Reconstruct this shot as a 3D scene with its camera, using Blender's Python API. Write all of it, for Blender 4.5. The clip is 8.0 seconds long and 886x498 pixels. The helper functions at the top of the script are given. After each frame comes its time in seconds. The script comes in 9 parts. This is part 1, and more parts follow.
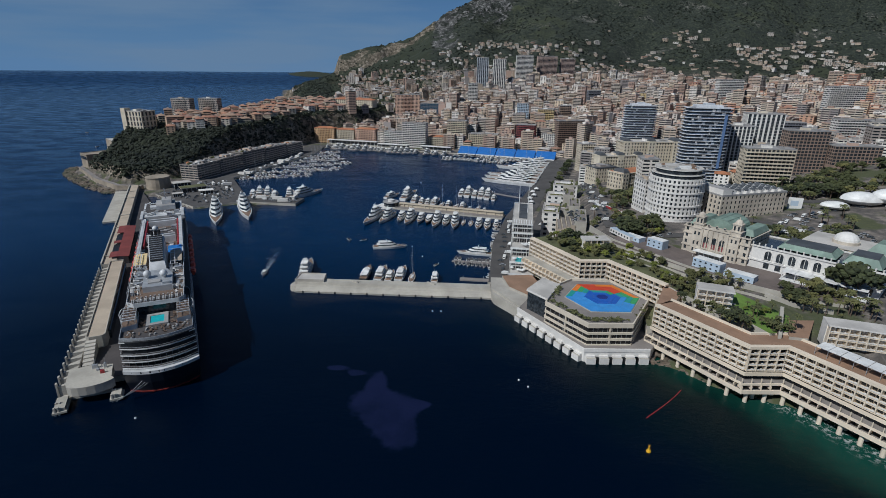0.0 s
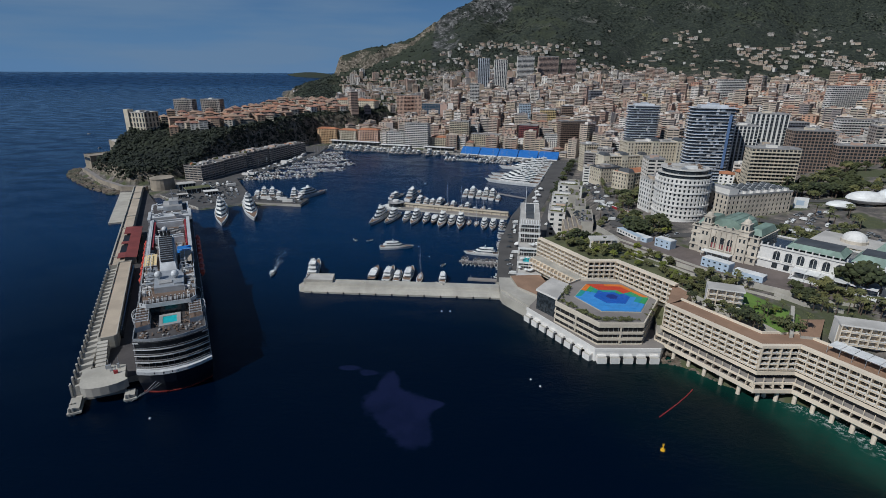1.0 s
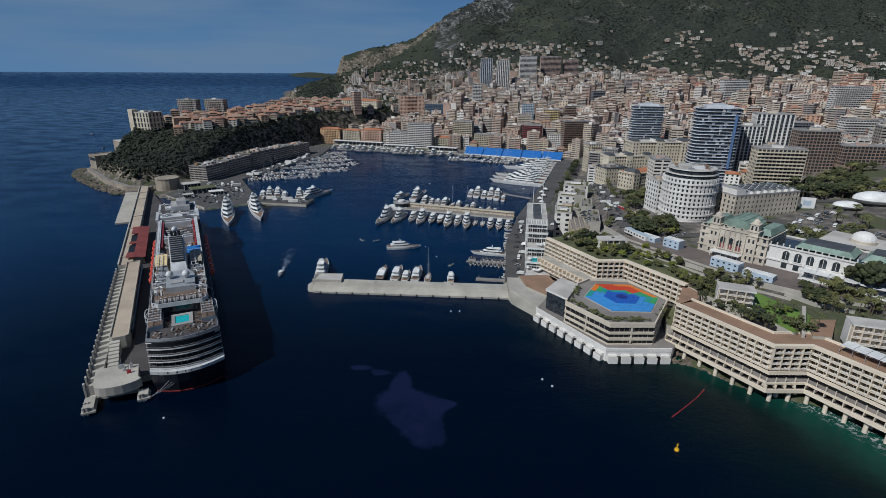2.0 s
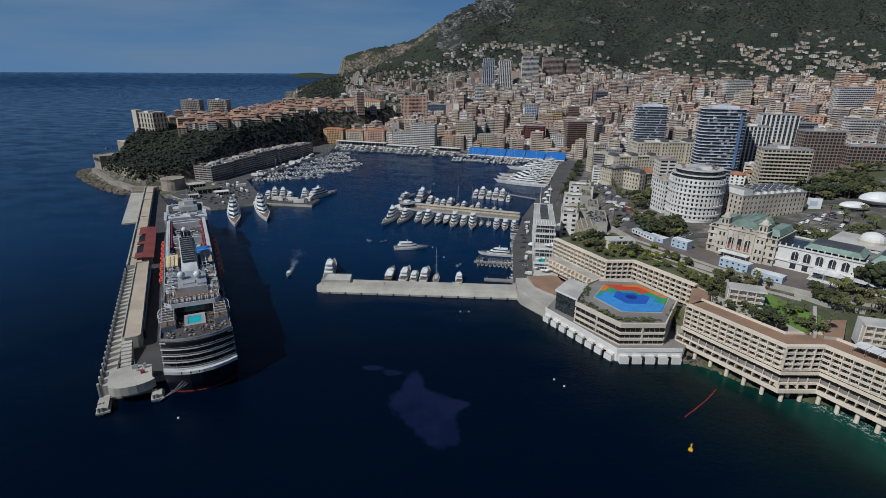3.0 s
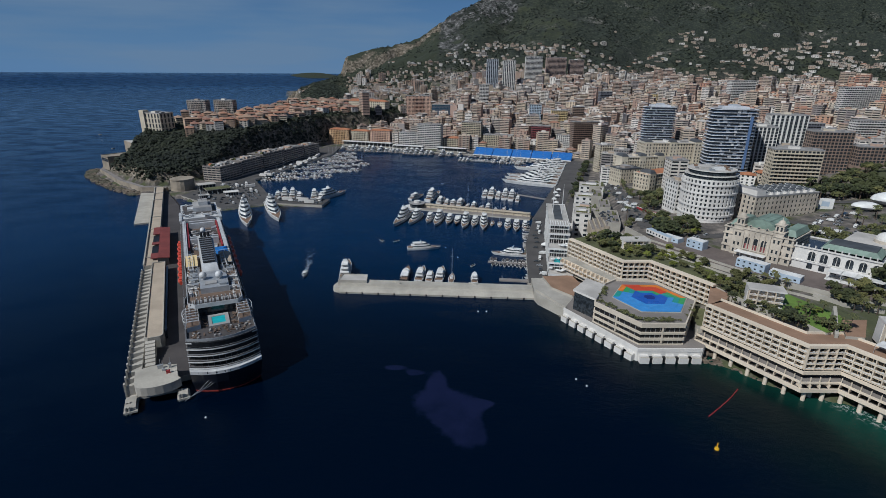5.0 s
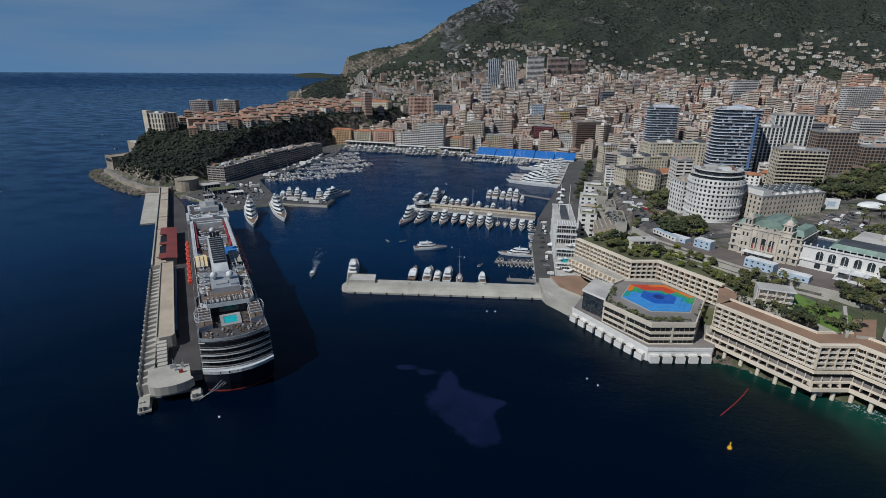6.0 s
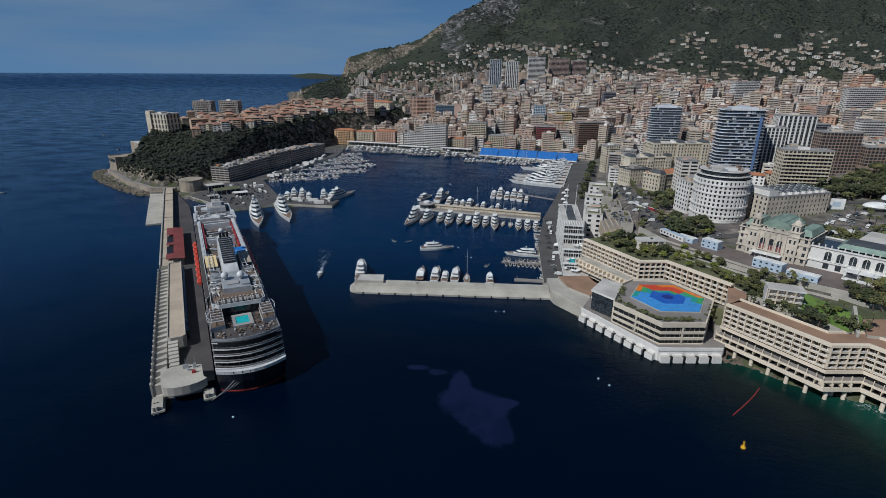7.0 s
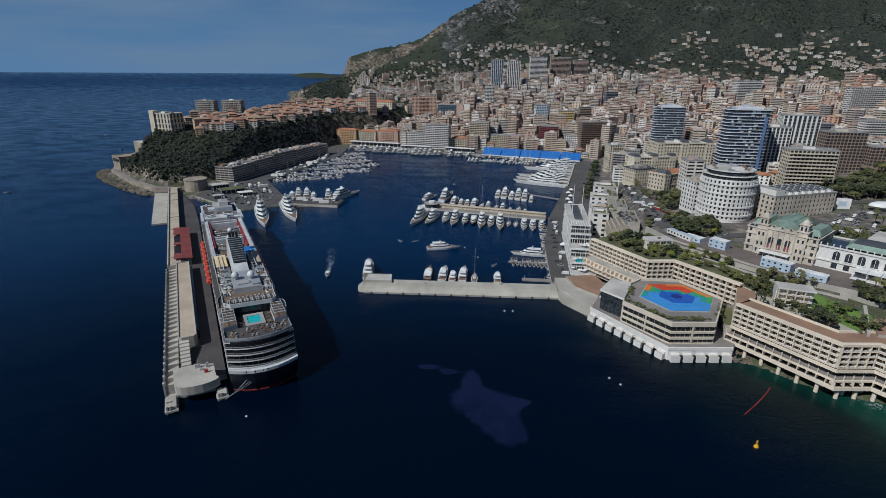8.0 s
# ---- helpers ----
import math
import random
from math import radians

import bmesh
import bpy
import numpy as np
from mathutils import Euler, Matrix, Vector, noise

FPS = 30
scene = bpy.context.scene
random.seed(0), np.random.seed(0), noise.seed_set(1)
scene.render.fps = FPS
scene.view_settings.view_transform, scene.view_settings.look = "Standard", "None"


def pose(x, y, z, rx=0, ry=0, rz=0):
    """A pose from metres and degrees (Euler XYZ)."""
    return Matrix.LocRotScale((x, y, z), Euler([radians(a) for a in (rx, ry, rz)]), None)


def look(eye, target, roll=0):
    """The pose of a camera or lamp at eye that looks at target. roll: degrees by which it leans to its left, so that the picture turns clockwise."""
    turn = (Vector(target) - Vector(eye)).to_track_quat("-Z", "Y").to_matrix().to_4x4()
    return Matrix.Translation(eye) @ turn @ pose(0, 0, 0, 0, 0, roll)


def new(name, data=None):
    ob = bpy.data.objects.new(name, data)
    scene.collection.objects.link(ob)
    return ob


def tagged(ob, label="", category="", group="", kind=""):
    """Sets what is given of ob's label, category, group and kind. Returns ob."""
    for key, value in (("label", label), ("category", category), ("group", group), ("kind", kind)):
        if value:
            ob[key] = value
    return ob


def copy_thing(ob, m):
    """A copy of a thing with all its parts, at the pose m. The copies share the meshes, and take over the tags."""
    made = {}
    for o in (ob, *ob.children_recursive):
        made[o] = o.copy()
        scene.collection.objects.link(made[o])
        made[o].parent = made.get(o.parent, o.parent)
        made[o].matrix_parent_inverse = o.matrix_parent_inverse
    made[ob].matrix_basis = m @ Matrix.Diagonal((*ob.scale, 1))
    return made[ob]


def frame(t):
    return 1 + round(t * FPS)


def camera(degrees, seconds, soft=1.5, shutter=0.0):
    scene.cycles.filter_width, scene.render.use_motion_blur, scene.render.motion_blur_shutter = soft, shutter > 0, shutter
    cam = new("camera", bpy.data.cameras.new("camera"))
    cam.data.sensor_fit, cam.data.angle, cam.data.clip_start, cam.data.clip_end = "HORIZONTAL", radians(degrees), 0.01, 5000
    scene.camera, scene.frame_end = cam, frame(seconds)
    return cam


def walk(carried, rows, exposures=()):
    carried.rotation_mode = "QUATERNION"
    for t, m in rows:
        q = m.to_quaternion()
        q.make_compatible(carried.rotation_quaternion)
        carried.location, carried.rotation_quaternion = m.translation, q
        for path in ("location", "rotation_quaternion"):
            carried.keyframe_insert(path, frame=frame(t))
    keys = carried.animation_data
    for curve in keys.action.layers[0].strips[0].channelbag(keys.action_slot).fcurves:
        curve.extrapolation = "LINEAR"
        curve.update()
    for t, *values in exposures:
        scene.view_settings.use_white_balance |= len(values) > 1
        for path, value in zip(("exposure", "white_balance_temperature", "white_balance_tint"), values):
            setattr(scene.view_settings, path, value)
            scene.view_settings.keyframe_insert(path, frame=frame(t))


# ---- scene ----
cam = camera(82.0, 8.0, soft=0.5)
PATH = [
    (0, (6.264, 3.017, 136.627), (6.211, 4.903, 135.962), 0.6),
    (0.5, (3.321, 2.556, 136.554), (3.269, 4.442, 135.891), 0.5),
    (1, (0.517, 2.169, 136.618), (0.466, 4.055, 135.955), 0.5),
    (1.5, (-2.092, 1.944, 136.602), (-2.144, 3.83, 135.939), 0.5),
    (3, (-10.409, 0.831, 137.007), (-10.462, 2.718, 136.345), 0.5),
    (3.5, (-13.153, 0.509, 137.116), (-13.205, 2.395, 136.454), 0.5),
    (4, (-15.932, 0.05, 137.31), (-15.983, 1.937, 136.648), 0.5),
    (4.5, (-18.603, -0.205, 137.426), (-18.655, 1.681, 136.764), 0.5),
    (6, (-26.718, -1.554, 137.714), (-26.769, 0.333, 137.052), 0.5),
    (6.5, (-29.67, -1.738, 137.71), (-29.719, 0.149, 137.048), 0.5),
    (7, (-32.572, -2.21, 137.725), (-32.62, -0.323, 137.065), 0.5),
    (7.5, (-35.153, -2.551, 137.809), (-35.201, -0.664, 137.148), 0.5),
    (8, (-38.068, -2.796, 137.926), (-38.115, -0.909, 137.264), 0.5),
]
walk(cam, [(t, look(eye, target, roll)) for t, eye, target, roll in PATH], [(0.0, -0.58, 5800, 7), (8.0, -0.58, 5800, 7)])

# ---- light ----
SUN_AZ, SUN_EL = radians(222), radians(46)          # direction towards the sun, from +x counterclockwise
sun_dir = Vector((math.cos(SUN_AZ) * math.cos(SUN_EL), math.sin(SUN_AZ) * math.cos(SUN_EL), math.sin(SUN_EL)))
sun = new("sun", bpy.data.lights.new("sun", "SUN"))
sun.data.energy, sun.data.angle, sun.data.color = 5.6, radians(0.55), (1.0, 0.95, 0.88)
sun.matrix_world = look(sun_dir * 1000, (0, 0, 0))
world = bpy.data.worlds.new("world")
scene.world = world
world.use_nodes = True
wn, wl = world.node_tree.nodes, world.node_tree.links
wn.clear()
sky = wn.new("ShaderNodeTexSky")
sky.sky_type, sky.sun_disc = "NISHITA", False
sky.sun_elevation, sky.sun_rotation = SUN_EL, math.pi / 2 - SUN_AZ
sky.air_density, sky.dust_density, sky.ozone_density = 1.0, 0.15, 4.0
w_co, w_map, w_noise, w_ramp, w_mix = (wn.new(k) for k in ("ShaderNodeTexCoord", "ShaderNodeMapping", "ShaderNodeTexNoise", "ShaderNodeValToRGB", "ShaderNodeMix"))
w_map.inputs["Scale"].default_value = (1.6, 1.6, 14.0)
w_noise.inputs["Scale"].default_value, w_noise.inputs["Detail"].default_value = 1.7, 5
w_ramp.color_ramp.elements[0].position, w_ramp.color_ramp.elements[1].position = 0.42, 0.64
w_ramp.color_ramp.elements[1].color = (0.75, 0.75, 0.75, 1)
w_mix.data_type = "RGBA"
w_mix.inputs[7].default_value = (5.8, 8.6, 12.4, 1)
w_bg, w_out = wn.new("ShaderNodeBackground"), wn.new("ShaderNodeOutputWorld")
w_bg.inputs["Strength"].default_value = 0.036
wl.new(w_co.outputs["Generated"], w_map.inputs["Vector"])
wl.new(w_map.outputs["Vector"], w_noise.inputs["Vector"])
wl.new(w_noise.outputs["Fac"], w_ramp.inputs["Fac"])
wl.new(w_ramp.outputs["Color"], w_mix.inputs[0])
w_tint = wn.new("ShaderNodeMix")
w_tint.data_type, w_tint.blend_type = "RGBA", "MULTIPLY"
w_tint.inputs[0].default_value, w_tint.inputs[7].default_value = 1.0, (0.55, 0.86, 1.3, 1)
wl.new(sky.outputs["Color"], w_tint.inputs[6])
# pale haze towards the horizon
w_sep, w_band, w_haze = wn.new("ShaderNodeSeparateXYZ"), wn.new("ShaderNodeMapRange"), wn.new("ShaderNodeMix")
w_band.inputs[1].default_value, w_band.inputs[2].default_value, w_band.inputs[3].default_value, w_band.inputs[4].default_value = 0.0, 0.26, 0.9, 0.0
w_haze.data_type = "RGBA"
w_haze.inputs[7].default_value = (4.6, 8.5, 14.6, 1)
wl.new(w_co.outputs["Generated"], w_sep.inputs[0])
wl.new(w_sep.outputs["Z"], w_band.inputs[0])
wl.new(w_band.outputs[0], w_haze.inputs[0])
wl.new(w_tint.outputs[2], w_haze.inputs[6])
wl.new(w_haze.outputs[2], w_mix.inputs[6])
wl.new(w_mix.outputs[2], w_bg.inputs["Color"])
wl.new(w_bg.outputs["Background"], w_out.inputs["Surface"])


# ---- materials ----
class Nodes:
    """A short hand for building node materials."""

    def __init__(self, name):
        self.m = bpy.data.materials.new(name)
        self.m.use_nodes = True
        self.t = self.m.node_tree
        self.bsdf = self.t.nodes["Principled BSDF"]

    def n(self, kind, **inputs):
        node = self.t.nodes.new("ShaderNode" + kind)
        for key, value in inputs.items():
            self.put(node, key, value)
        return node

    def put(self, node, key, value):
        socket = node.inputs[int(key[1:])] if key[0] == "i" and key[1:].isdigit() else node.inputs[key.replace("_", " ")]
        if isinstance(value, bpy.types.NodeSocket):
            self.t.links.new(value, socket)
        else:
            socket.default_value = value

    def pos(self):
        return self.n("NewGeometry").outputs["Position"]

    def noise(self, scale, detail=4, vector=None, rough=0.6):
        return self.n("TexNoise", Vector=vector or self.pos(), Scale=scale, Detail=detail, Roughness=rough).outputs["Fac"]

    def ramp(self, fac, stops):
        node = self.n("ValToRGB", Fac=fac)
        el = node.color_ramp.elements
        for k, (p, c) in enumerate(stops):
            e = el[k] if k < 2 else el.new(p)
            e.position, e.color = p, (*c, 1) if len(c) == 3 else c
        return node.outputs["Color"]

    def mix(self, fac, a, b, how="MIX"):
        node = self.n("Mix")
        node.data_type, node.blend_type = "RGBA", how
        for key, value in (("i0", fac), ("i6", a), ("i7", b)):
            self.put(node, key, (*value, 1) if isinstance(value, tuple) and len(value) == 3 else value)
        return node.outputs[2]

    def math(self, how, a, b=0.0, clamp=False):
        node = self.n("Math", i0=a, i1=b)
        node.operation, node.use_clamp = how, clamp
        return node.outputs[0]

    def span(self, v, a, b, lo=0.0, hi=1.0):
        node = self.n("MapRange", i0=v, i1=a, i2=b, i3=lo, i4=hi)
        node.interpolation_type = "SMOOTHSTEP"
        return node.outputs[0]

    def done(self, colour=None, rough=0.7, metal=0.0, bump=None, dist=0.1, strength=0.5):
        if colour is not None:
            self.put(self.bsdf, "Base_Color", (*colour, 1) if isinstance(colour, tuple) else colour)
        self.put(self.bsdf, "Roughness", rough)
        self.put(self.bsdf, "Metallic", metal)
        if bump is not None:
            b = self.n("Bump", Height=bump, Strength=strength, Distance=dist)
            self.t.links.new(b.outputs[0], self.bsdf.inputs["Normal"])
        return self.m


def plain(name, colour, rough=0.7, var=0.25, fine=3.0, coarse=0.15, metal=0.0, bump=0.03):
    """A painted, cast or rendered surface: fine grain and coarse weathering."""
    k = Nodes(name)
    a, b = k.noise(fine, 3), k.noise(coarse, 5)
    dark, light = tuple(c * (1 - var) for c in colour), tuple(min(1.0, c * (1 + var * 0.7)) for c in colour)
    col = k.mix(k.span(b, 0.3, 0.7), dark, light)
    col = k.mix(k.span(a, 0.25, 0.75, 0.0, 0.35), col, tuple(c * 0.72 for c in colour))
    return k.done(col, rough, metal, a, bump)


def per_thing(name, colours, rough=0.8, var=0.2):
    """One of several paint colours, picked by the object at random."""
    k = Nodes(name)
    r = k.n("ObjectInfo").outputs["Random"]
    node = k.n("ValToRGB", Fac=r)
    node.color_ramp.interpolation = "CONSTANT"
    el = node.color_ramp.elements
    for i, c in enumerate(colours):
        e = el[i] if i < 2 else el.new(i / len(colours))
        e.position, e.color = i / len(colours), (*c, 1)
    a, b = k.noise(1.6, 3), k.noise(0.09, 5)
    col = k.mix(k.span(b, 0.3, 0.7, 0.0, var), node.outputs[0], (0.25, 0.22, 0.2))
    col = k.mix(k.span(a, 0.3, 0.8, 0.0, 0.25), col, (0.3, 0.27, 0.24))
    return k.done(col, rough, 0.0, a, 0.03)


def per_piece(name, colours, rough=0.8, var=0.2):
    """As per_thing(), for the loose pieces of one joined mesh."""
    k = Nodes(name)
    r = k.n("NewGeometry").outputs["Random Per Island"]
    node = k.n("ValToRGB", Fac=r)
    node.color_ramp.interpolation = "CONSTANT"
    el = node.color_ramp.elements
    for i, c in enumerate(colours):
        e = el[i] if i < 2 else el.new(i / len(colours))
        e.position, e.color = i / len(colours), (*c, 1)
    b = k.noise(0.12, 5)
    col = k.mix(k.span(b, 0.3, 0.75, 0.0, var), node.outputs[0], tuple(sum(c[j] for c in colours) / len(colours) * 0.6 for j in range(3)))
    return k.done(col, rough, 0.0, b, 0.05)


def glass(name, colour, rough=0.12):
    k = Nodes(name)
    a = k.noise(0.7, 2)
    col = k.mix(k.span(a, 0.35, 0.65), tuple(c * 0.55 for c in colour), tuple(c * 1.5 for c in colour))
    return k.done(col, rough)


FACADES = [(0.64, 0.55, 0.43), (0.58, 0.42, 0.31), (0.80, 0.76, 0.69), (0.34, 0.22, 0.16), (0.66, 0.61, 0.54), (0.46, 0.36, 0.26), (0.30, 0.26, 0.23), (0.80, 0.77, 0.72), (0.50, 0.34, 0.26), (0.24, 0.22, 0.21)]
M = {
    "concrete": plain("concrete", (0.40, 0.37, 0.32), 0.85, 0.25, 1.4, 0.06),
    "pale_concrete": plain("pale_concrete", (0.39, 0.36, 0.305), 0.85, 0.22, 1.2, 0.07),
    "beige_deck": plain("beige_deck", (0.42, 0.345, 0.26), 0.85, 0.18, 1.5, 0.08),
    "asphalt": plain("asphalt", (0.080, 0.074, 0.070), 0.9, 0.3, 2.0, 0.05),
    "dark_deck": plain("dark_deck", (0.062, 0.054, 0.052), 0.8, 0.3, 1.5, 0.07),
    "paving": plain("paving", (0.22, 0.195, 0.175), 0.85, 0.25, 1.2, 0.06),
    "plaza": plain("plaza", (0.145, 0.115, 0.10), 0.85, 0.3, 1.2, 0.07),
    "red_paving": plain("red_paving", (0.27, 0.165, 0.105), 0.85, 0.2, 1.3, 0.09),
    "white_paint": plain("white_paint", (0.70, 0.69, 0.66), 0.45, 0.16, 2.0, 0.2),
    "ship_white": plain("ship_white", (0.52, 0.52, 0.515), 0.45, 0.25, 1.2, 0.12),
    "auditorium_cream": plain("auditorium_cream", (0.56, 0.49, 0.39), 0.8, 0.16, 1.4, 0.08),
    "white_wall": plain("white_wall", (0.66, 0.63, 0.585), 0.75, 0.14, 1.0, 0.07),
    "hotel_white": plain("hotel_white", (0.68, 0.58, 0.45), 0.75, 0.14, 1.5, 0.06),
    "cream_wall": plain("cream_wall", (0.55, 0.475, 0.36), 0.8, 0.18, 1.2, 0.08),
    "grey_roof": plain("grey_roof", (0.30, 0.29, 0.28), 0.85, 0.3, 1.0, 0.06),
    "pale_roof": plain("pale_roof", (0.46, 0.43, 0.39), 0.85, 0.25, 1.0, 0.06),
    "tile_roof": plain("tile_roof", (0.38, 0.155, 0.075), 0.85, 0.3, 1.6, 0.1),
    "red_roof": plain("red_roof", (0.20, 0.045, 0.038), 0.7, 0.22, 1.2, 0.1),
    "copper": plain("copper", (0.20, 0.27, 0.22), 0.65, 0.3, 1.0, 0.12),
    "slate": plain("slate", (0.07, 0.075, 0.08), 0.6, 0.3, 1.0, 0.1),
    "glass": glass("glass", (0.030, 0.036, 0.042)),
    "dark_glazing": glass("dark_glazing", (0.012, 0.013, 0.015), 0.35),
    "blue_glass": glass("blue_glass", (0.03, 0.07, 0.11)),
    "dark_hull": plain("dark_hull", (0.012, 0.015, 0.024), 0.3, 0.2, 1.0, 0.1),
    "red_hull": plain("red_hull", (0.22, 0.03, 0.025), 0.5, 0.2, 1.0, 0.1),
    "wood": plain("wood", (0.20, 0.125, 0.08), 0.7, 0.25, 2.5, 0.2),
    "teak": plain("teak", (0.145, 0.098, 0.07), 0.75, 0.3, 2.0, 0.12),
    "black": plain("black", (0.012, 0.012, 0.013), 0.5, 0.2),
    "steel": plain("steel", (0.42, 0.43, 0.44), 0.45, 0.15, 2.0, 0.3, 0.4),
    "pool": plain("pool", (0.04, 0.42, 0.45), 0.12, 0.12, 1.5, 0.4),
    "orange": plain("orange", (0.55, 0.075, 0.04), 0.45, 0.15),
    "red_paint": plain("red_paint", (0.30, 0.025, 0.028), 0.5, 0.15),
    "yellow": plain("yellow", (0.75, 0.42, 0.02), 0.5, 0.15),
    "blue_seat": plain("blue_seat", (0.025, 0.16, 0.46), 0.55, 0.15, 1.0, 0.2),
    "blue_panel": plain("blue_panel", (0.42, 0.50, 0.58), 0.5, 0.15, 0.8, 0.2),
    "trunk": plain("trunk", (0.10, 0.07, 0.05), 0.9, 0.3),
    "yellow_wall": plain("yellow_wall", (0.60, 0.46, 0.24), 0.8, 0.2, 1.0, 0.1),
    "brown_wall": plain("brown_wall", (0.25, 0.18, 0.14), 0.8, 0.2, 1.2, 0.1),
    "burgundy": plain("burgundy", (0.22, 0.06, 0.06), 0.8, 0.2, 1.2, 0.1),
    "facade": per_thing("facade", FACADES),
    "facade_pieces": per_piece("facade_pieces", [(0.53, 0.44, 0.35), (0.48, 0.34, 0.26), (0.68, 0.63, 0.57), (0.31, 0.21, 0.16), (0.52, 0.47, 0.42), (0.42, 0.32, 0.24), (0.26, 0.23, 0.22), (0.74, 0.70, 0.64), (0.44, 0.30, 0.24), (0.58, 0.47, 0.34)]),
    "roof_pieces": per_piece("roof_pieces", [(0.32, 0.16, 0.10), (0.40, 0.37, 0.34), (0.26, 0.24, 0.23), (0.28, 0.16, 0.11), (0.46, 0.43, 0.40), (0.28, 0.20, 0.16), (0.17, 0.165, 0.16)]),
    "tile_pieces": per_piece("tile_pieces", [(0.30, 0.14, 0.085), (0.35, 0.18, 0.11), (0.25, 0.125, 0.085), (0.33, 0.22, 0.15), (0.24, 0.16, 0.12)]),
    "ochre_pieces": per_piece("ochre_pieces", [(0.50, 0.29, 0.19), (0.56, 0.40, 0.27), (0.42, 0.22, 0.15), (0.62, 0.50, 0.38), (0.66, 0.58, 0.48)]),
    "old_pieces": per_piece("old_pieces", [(0.52, 0.44, 0.33), (0.58, 0.52, 0.43), (0.48, 0.34, 0.24), (0.62, 0.58, 0.52), (0.42, 0.29, 0.20)]),
    "balcony_paint": plain("balcony_paint", (0.48, 0.42, 0.35), 0.8, 0.2, 1.0, 0.05),
    "villa_pieces": per_piece("villa_pieces", [(0.42, 0.38, 0.33), (0.36, 0.28, 0.21), (0.58, 0.54, 0.49), (0.28, 0.22, 0.17), (0.42, 0.33, 0.25)]),
    "foam": plain("foam", (0.42, 0.47, 0.52), 0.8, 0.2, 2.0, 0.3),
    "far_pane": glass("far_pane", (0.035, 0.034, 0.034), 0.4),
}


def leaves(name, dark, light):
    k = Nodes(name)
    r = k.n("NewGeometry").outputs["Random Per Island"]
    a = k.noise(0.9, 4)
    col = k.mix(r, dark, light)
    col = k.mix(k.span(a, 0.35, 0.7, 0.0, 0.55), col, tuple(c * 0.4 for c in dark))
    big = k.noise(0.011, 5)
    col = k.mix(k.span(big, 0.42, 0.66, 0.0, 0.45), col, tuple(min(1.0, c * g) for c, g in zip(light, (1.15, 1.0, 0.8))))
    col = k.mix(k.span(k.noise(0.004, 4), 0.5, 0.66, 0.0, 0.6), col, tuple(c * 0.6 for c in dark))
    return k.done(col, 0.85, 0.0, a, 0.25, 0.8)


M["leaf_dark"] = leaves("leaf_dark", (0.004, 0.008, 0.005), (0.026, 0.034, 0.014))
M["leaf_evergreen"] = leaves("leaf_evergreen", (0.014, 0.022, 0.009), (0.066, 0.080, 0.028))
M["leaf"] = leaves("leaf", (0.045, 0.056, 0.019), (0.155, 0.155, 0.055))
M["leaf_bright"] = leaves("leaf_bright", (0.08, 0.115, 0.016), (0.20, 0.22, 0.035))
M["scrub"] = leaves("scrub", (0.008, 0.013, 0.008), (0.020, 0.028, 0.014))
M["lawn_bright"] = plain("lawn_bright", (0.115, 0.19, 0.030), 0.95, 0.4, 1.2, 0.1, 0.0, 0.1)
M["lawn"] = plain("lawn", (0.095, 0.098, 0.042), 0.95, 0.4, 1.2, 0.1, 0.0, 0.1)


def rock_material():
    k = Nodes("rock")
    a, b = k.noise(0.25, 6), k.noise(0.03, 6)
    col = k.ramp(a, [(0.25, (0.04, 0.032, 0.024)), (0.5, (0.13, 0.10, 0.072)), (0.75, (0.27, 0.22, 0.17))])
    col = k.mix(k.span(b, 0.45, 0.6, 0.0, 0.8), col, (0.05, 0.055, 0.03))
    return k.done(col, 0.9, 0.0, a, 2.0, 0.9)


M["rock"] = rock_material()
M["old_stone"] = plain("old_stone", (0.30, 0.25, 0.19), 0.9, 0.35, 0.9, 0.07, 0.0, 0.15)


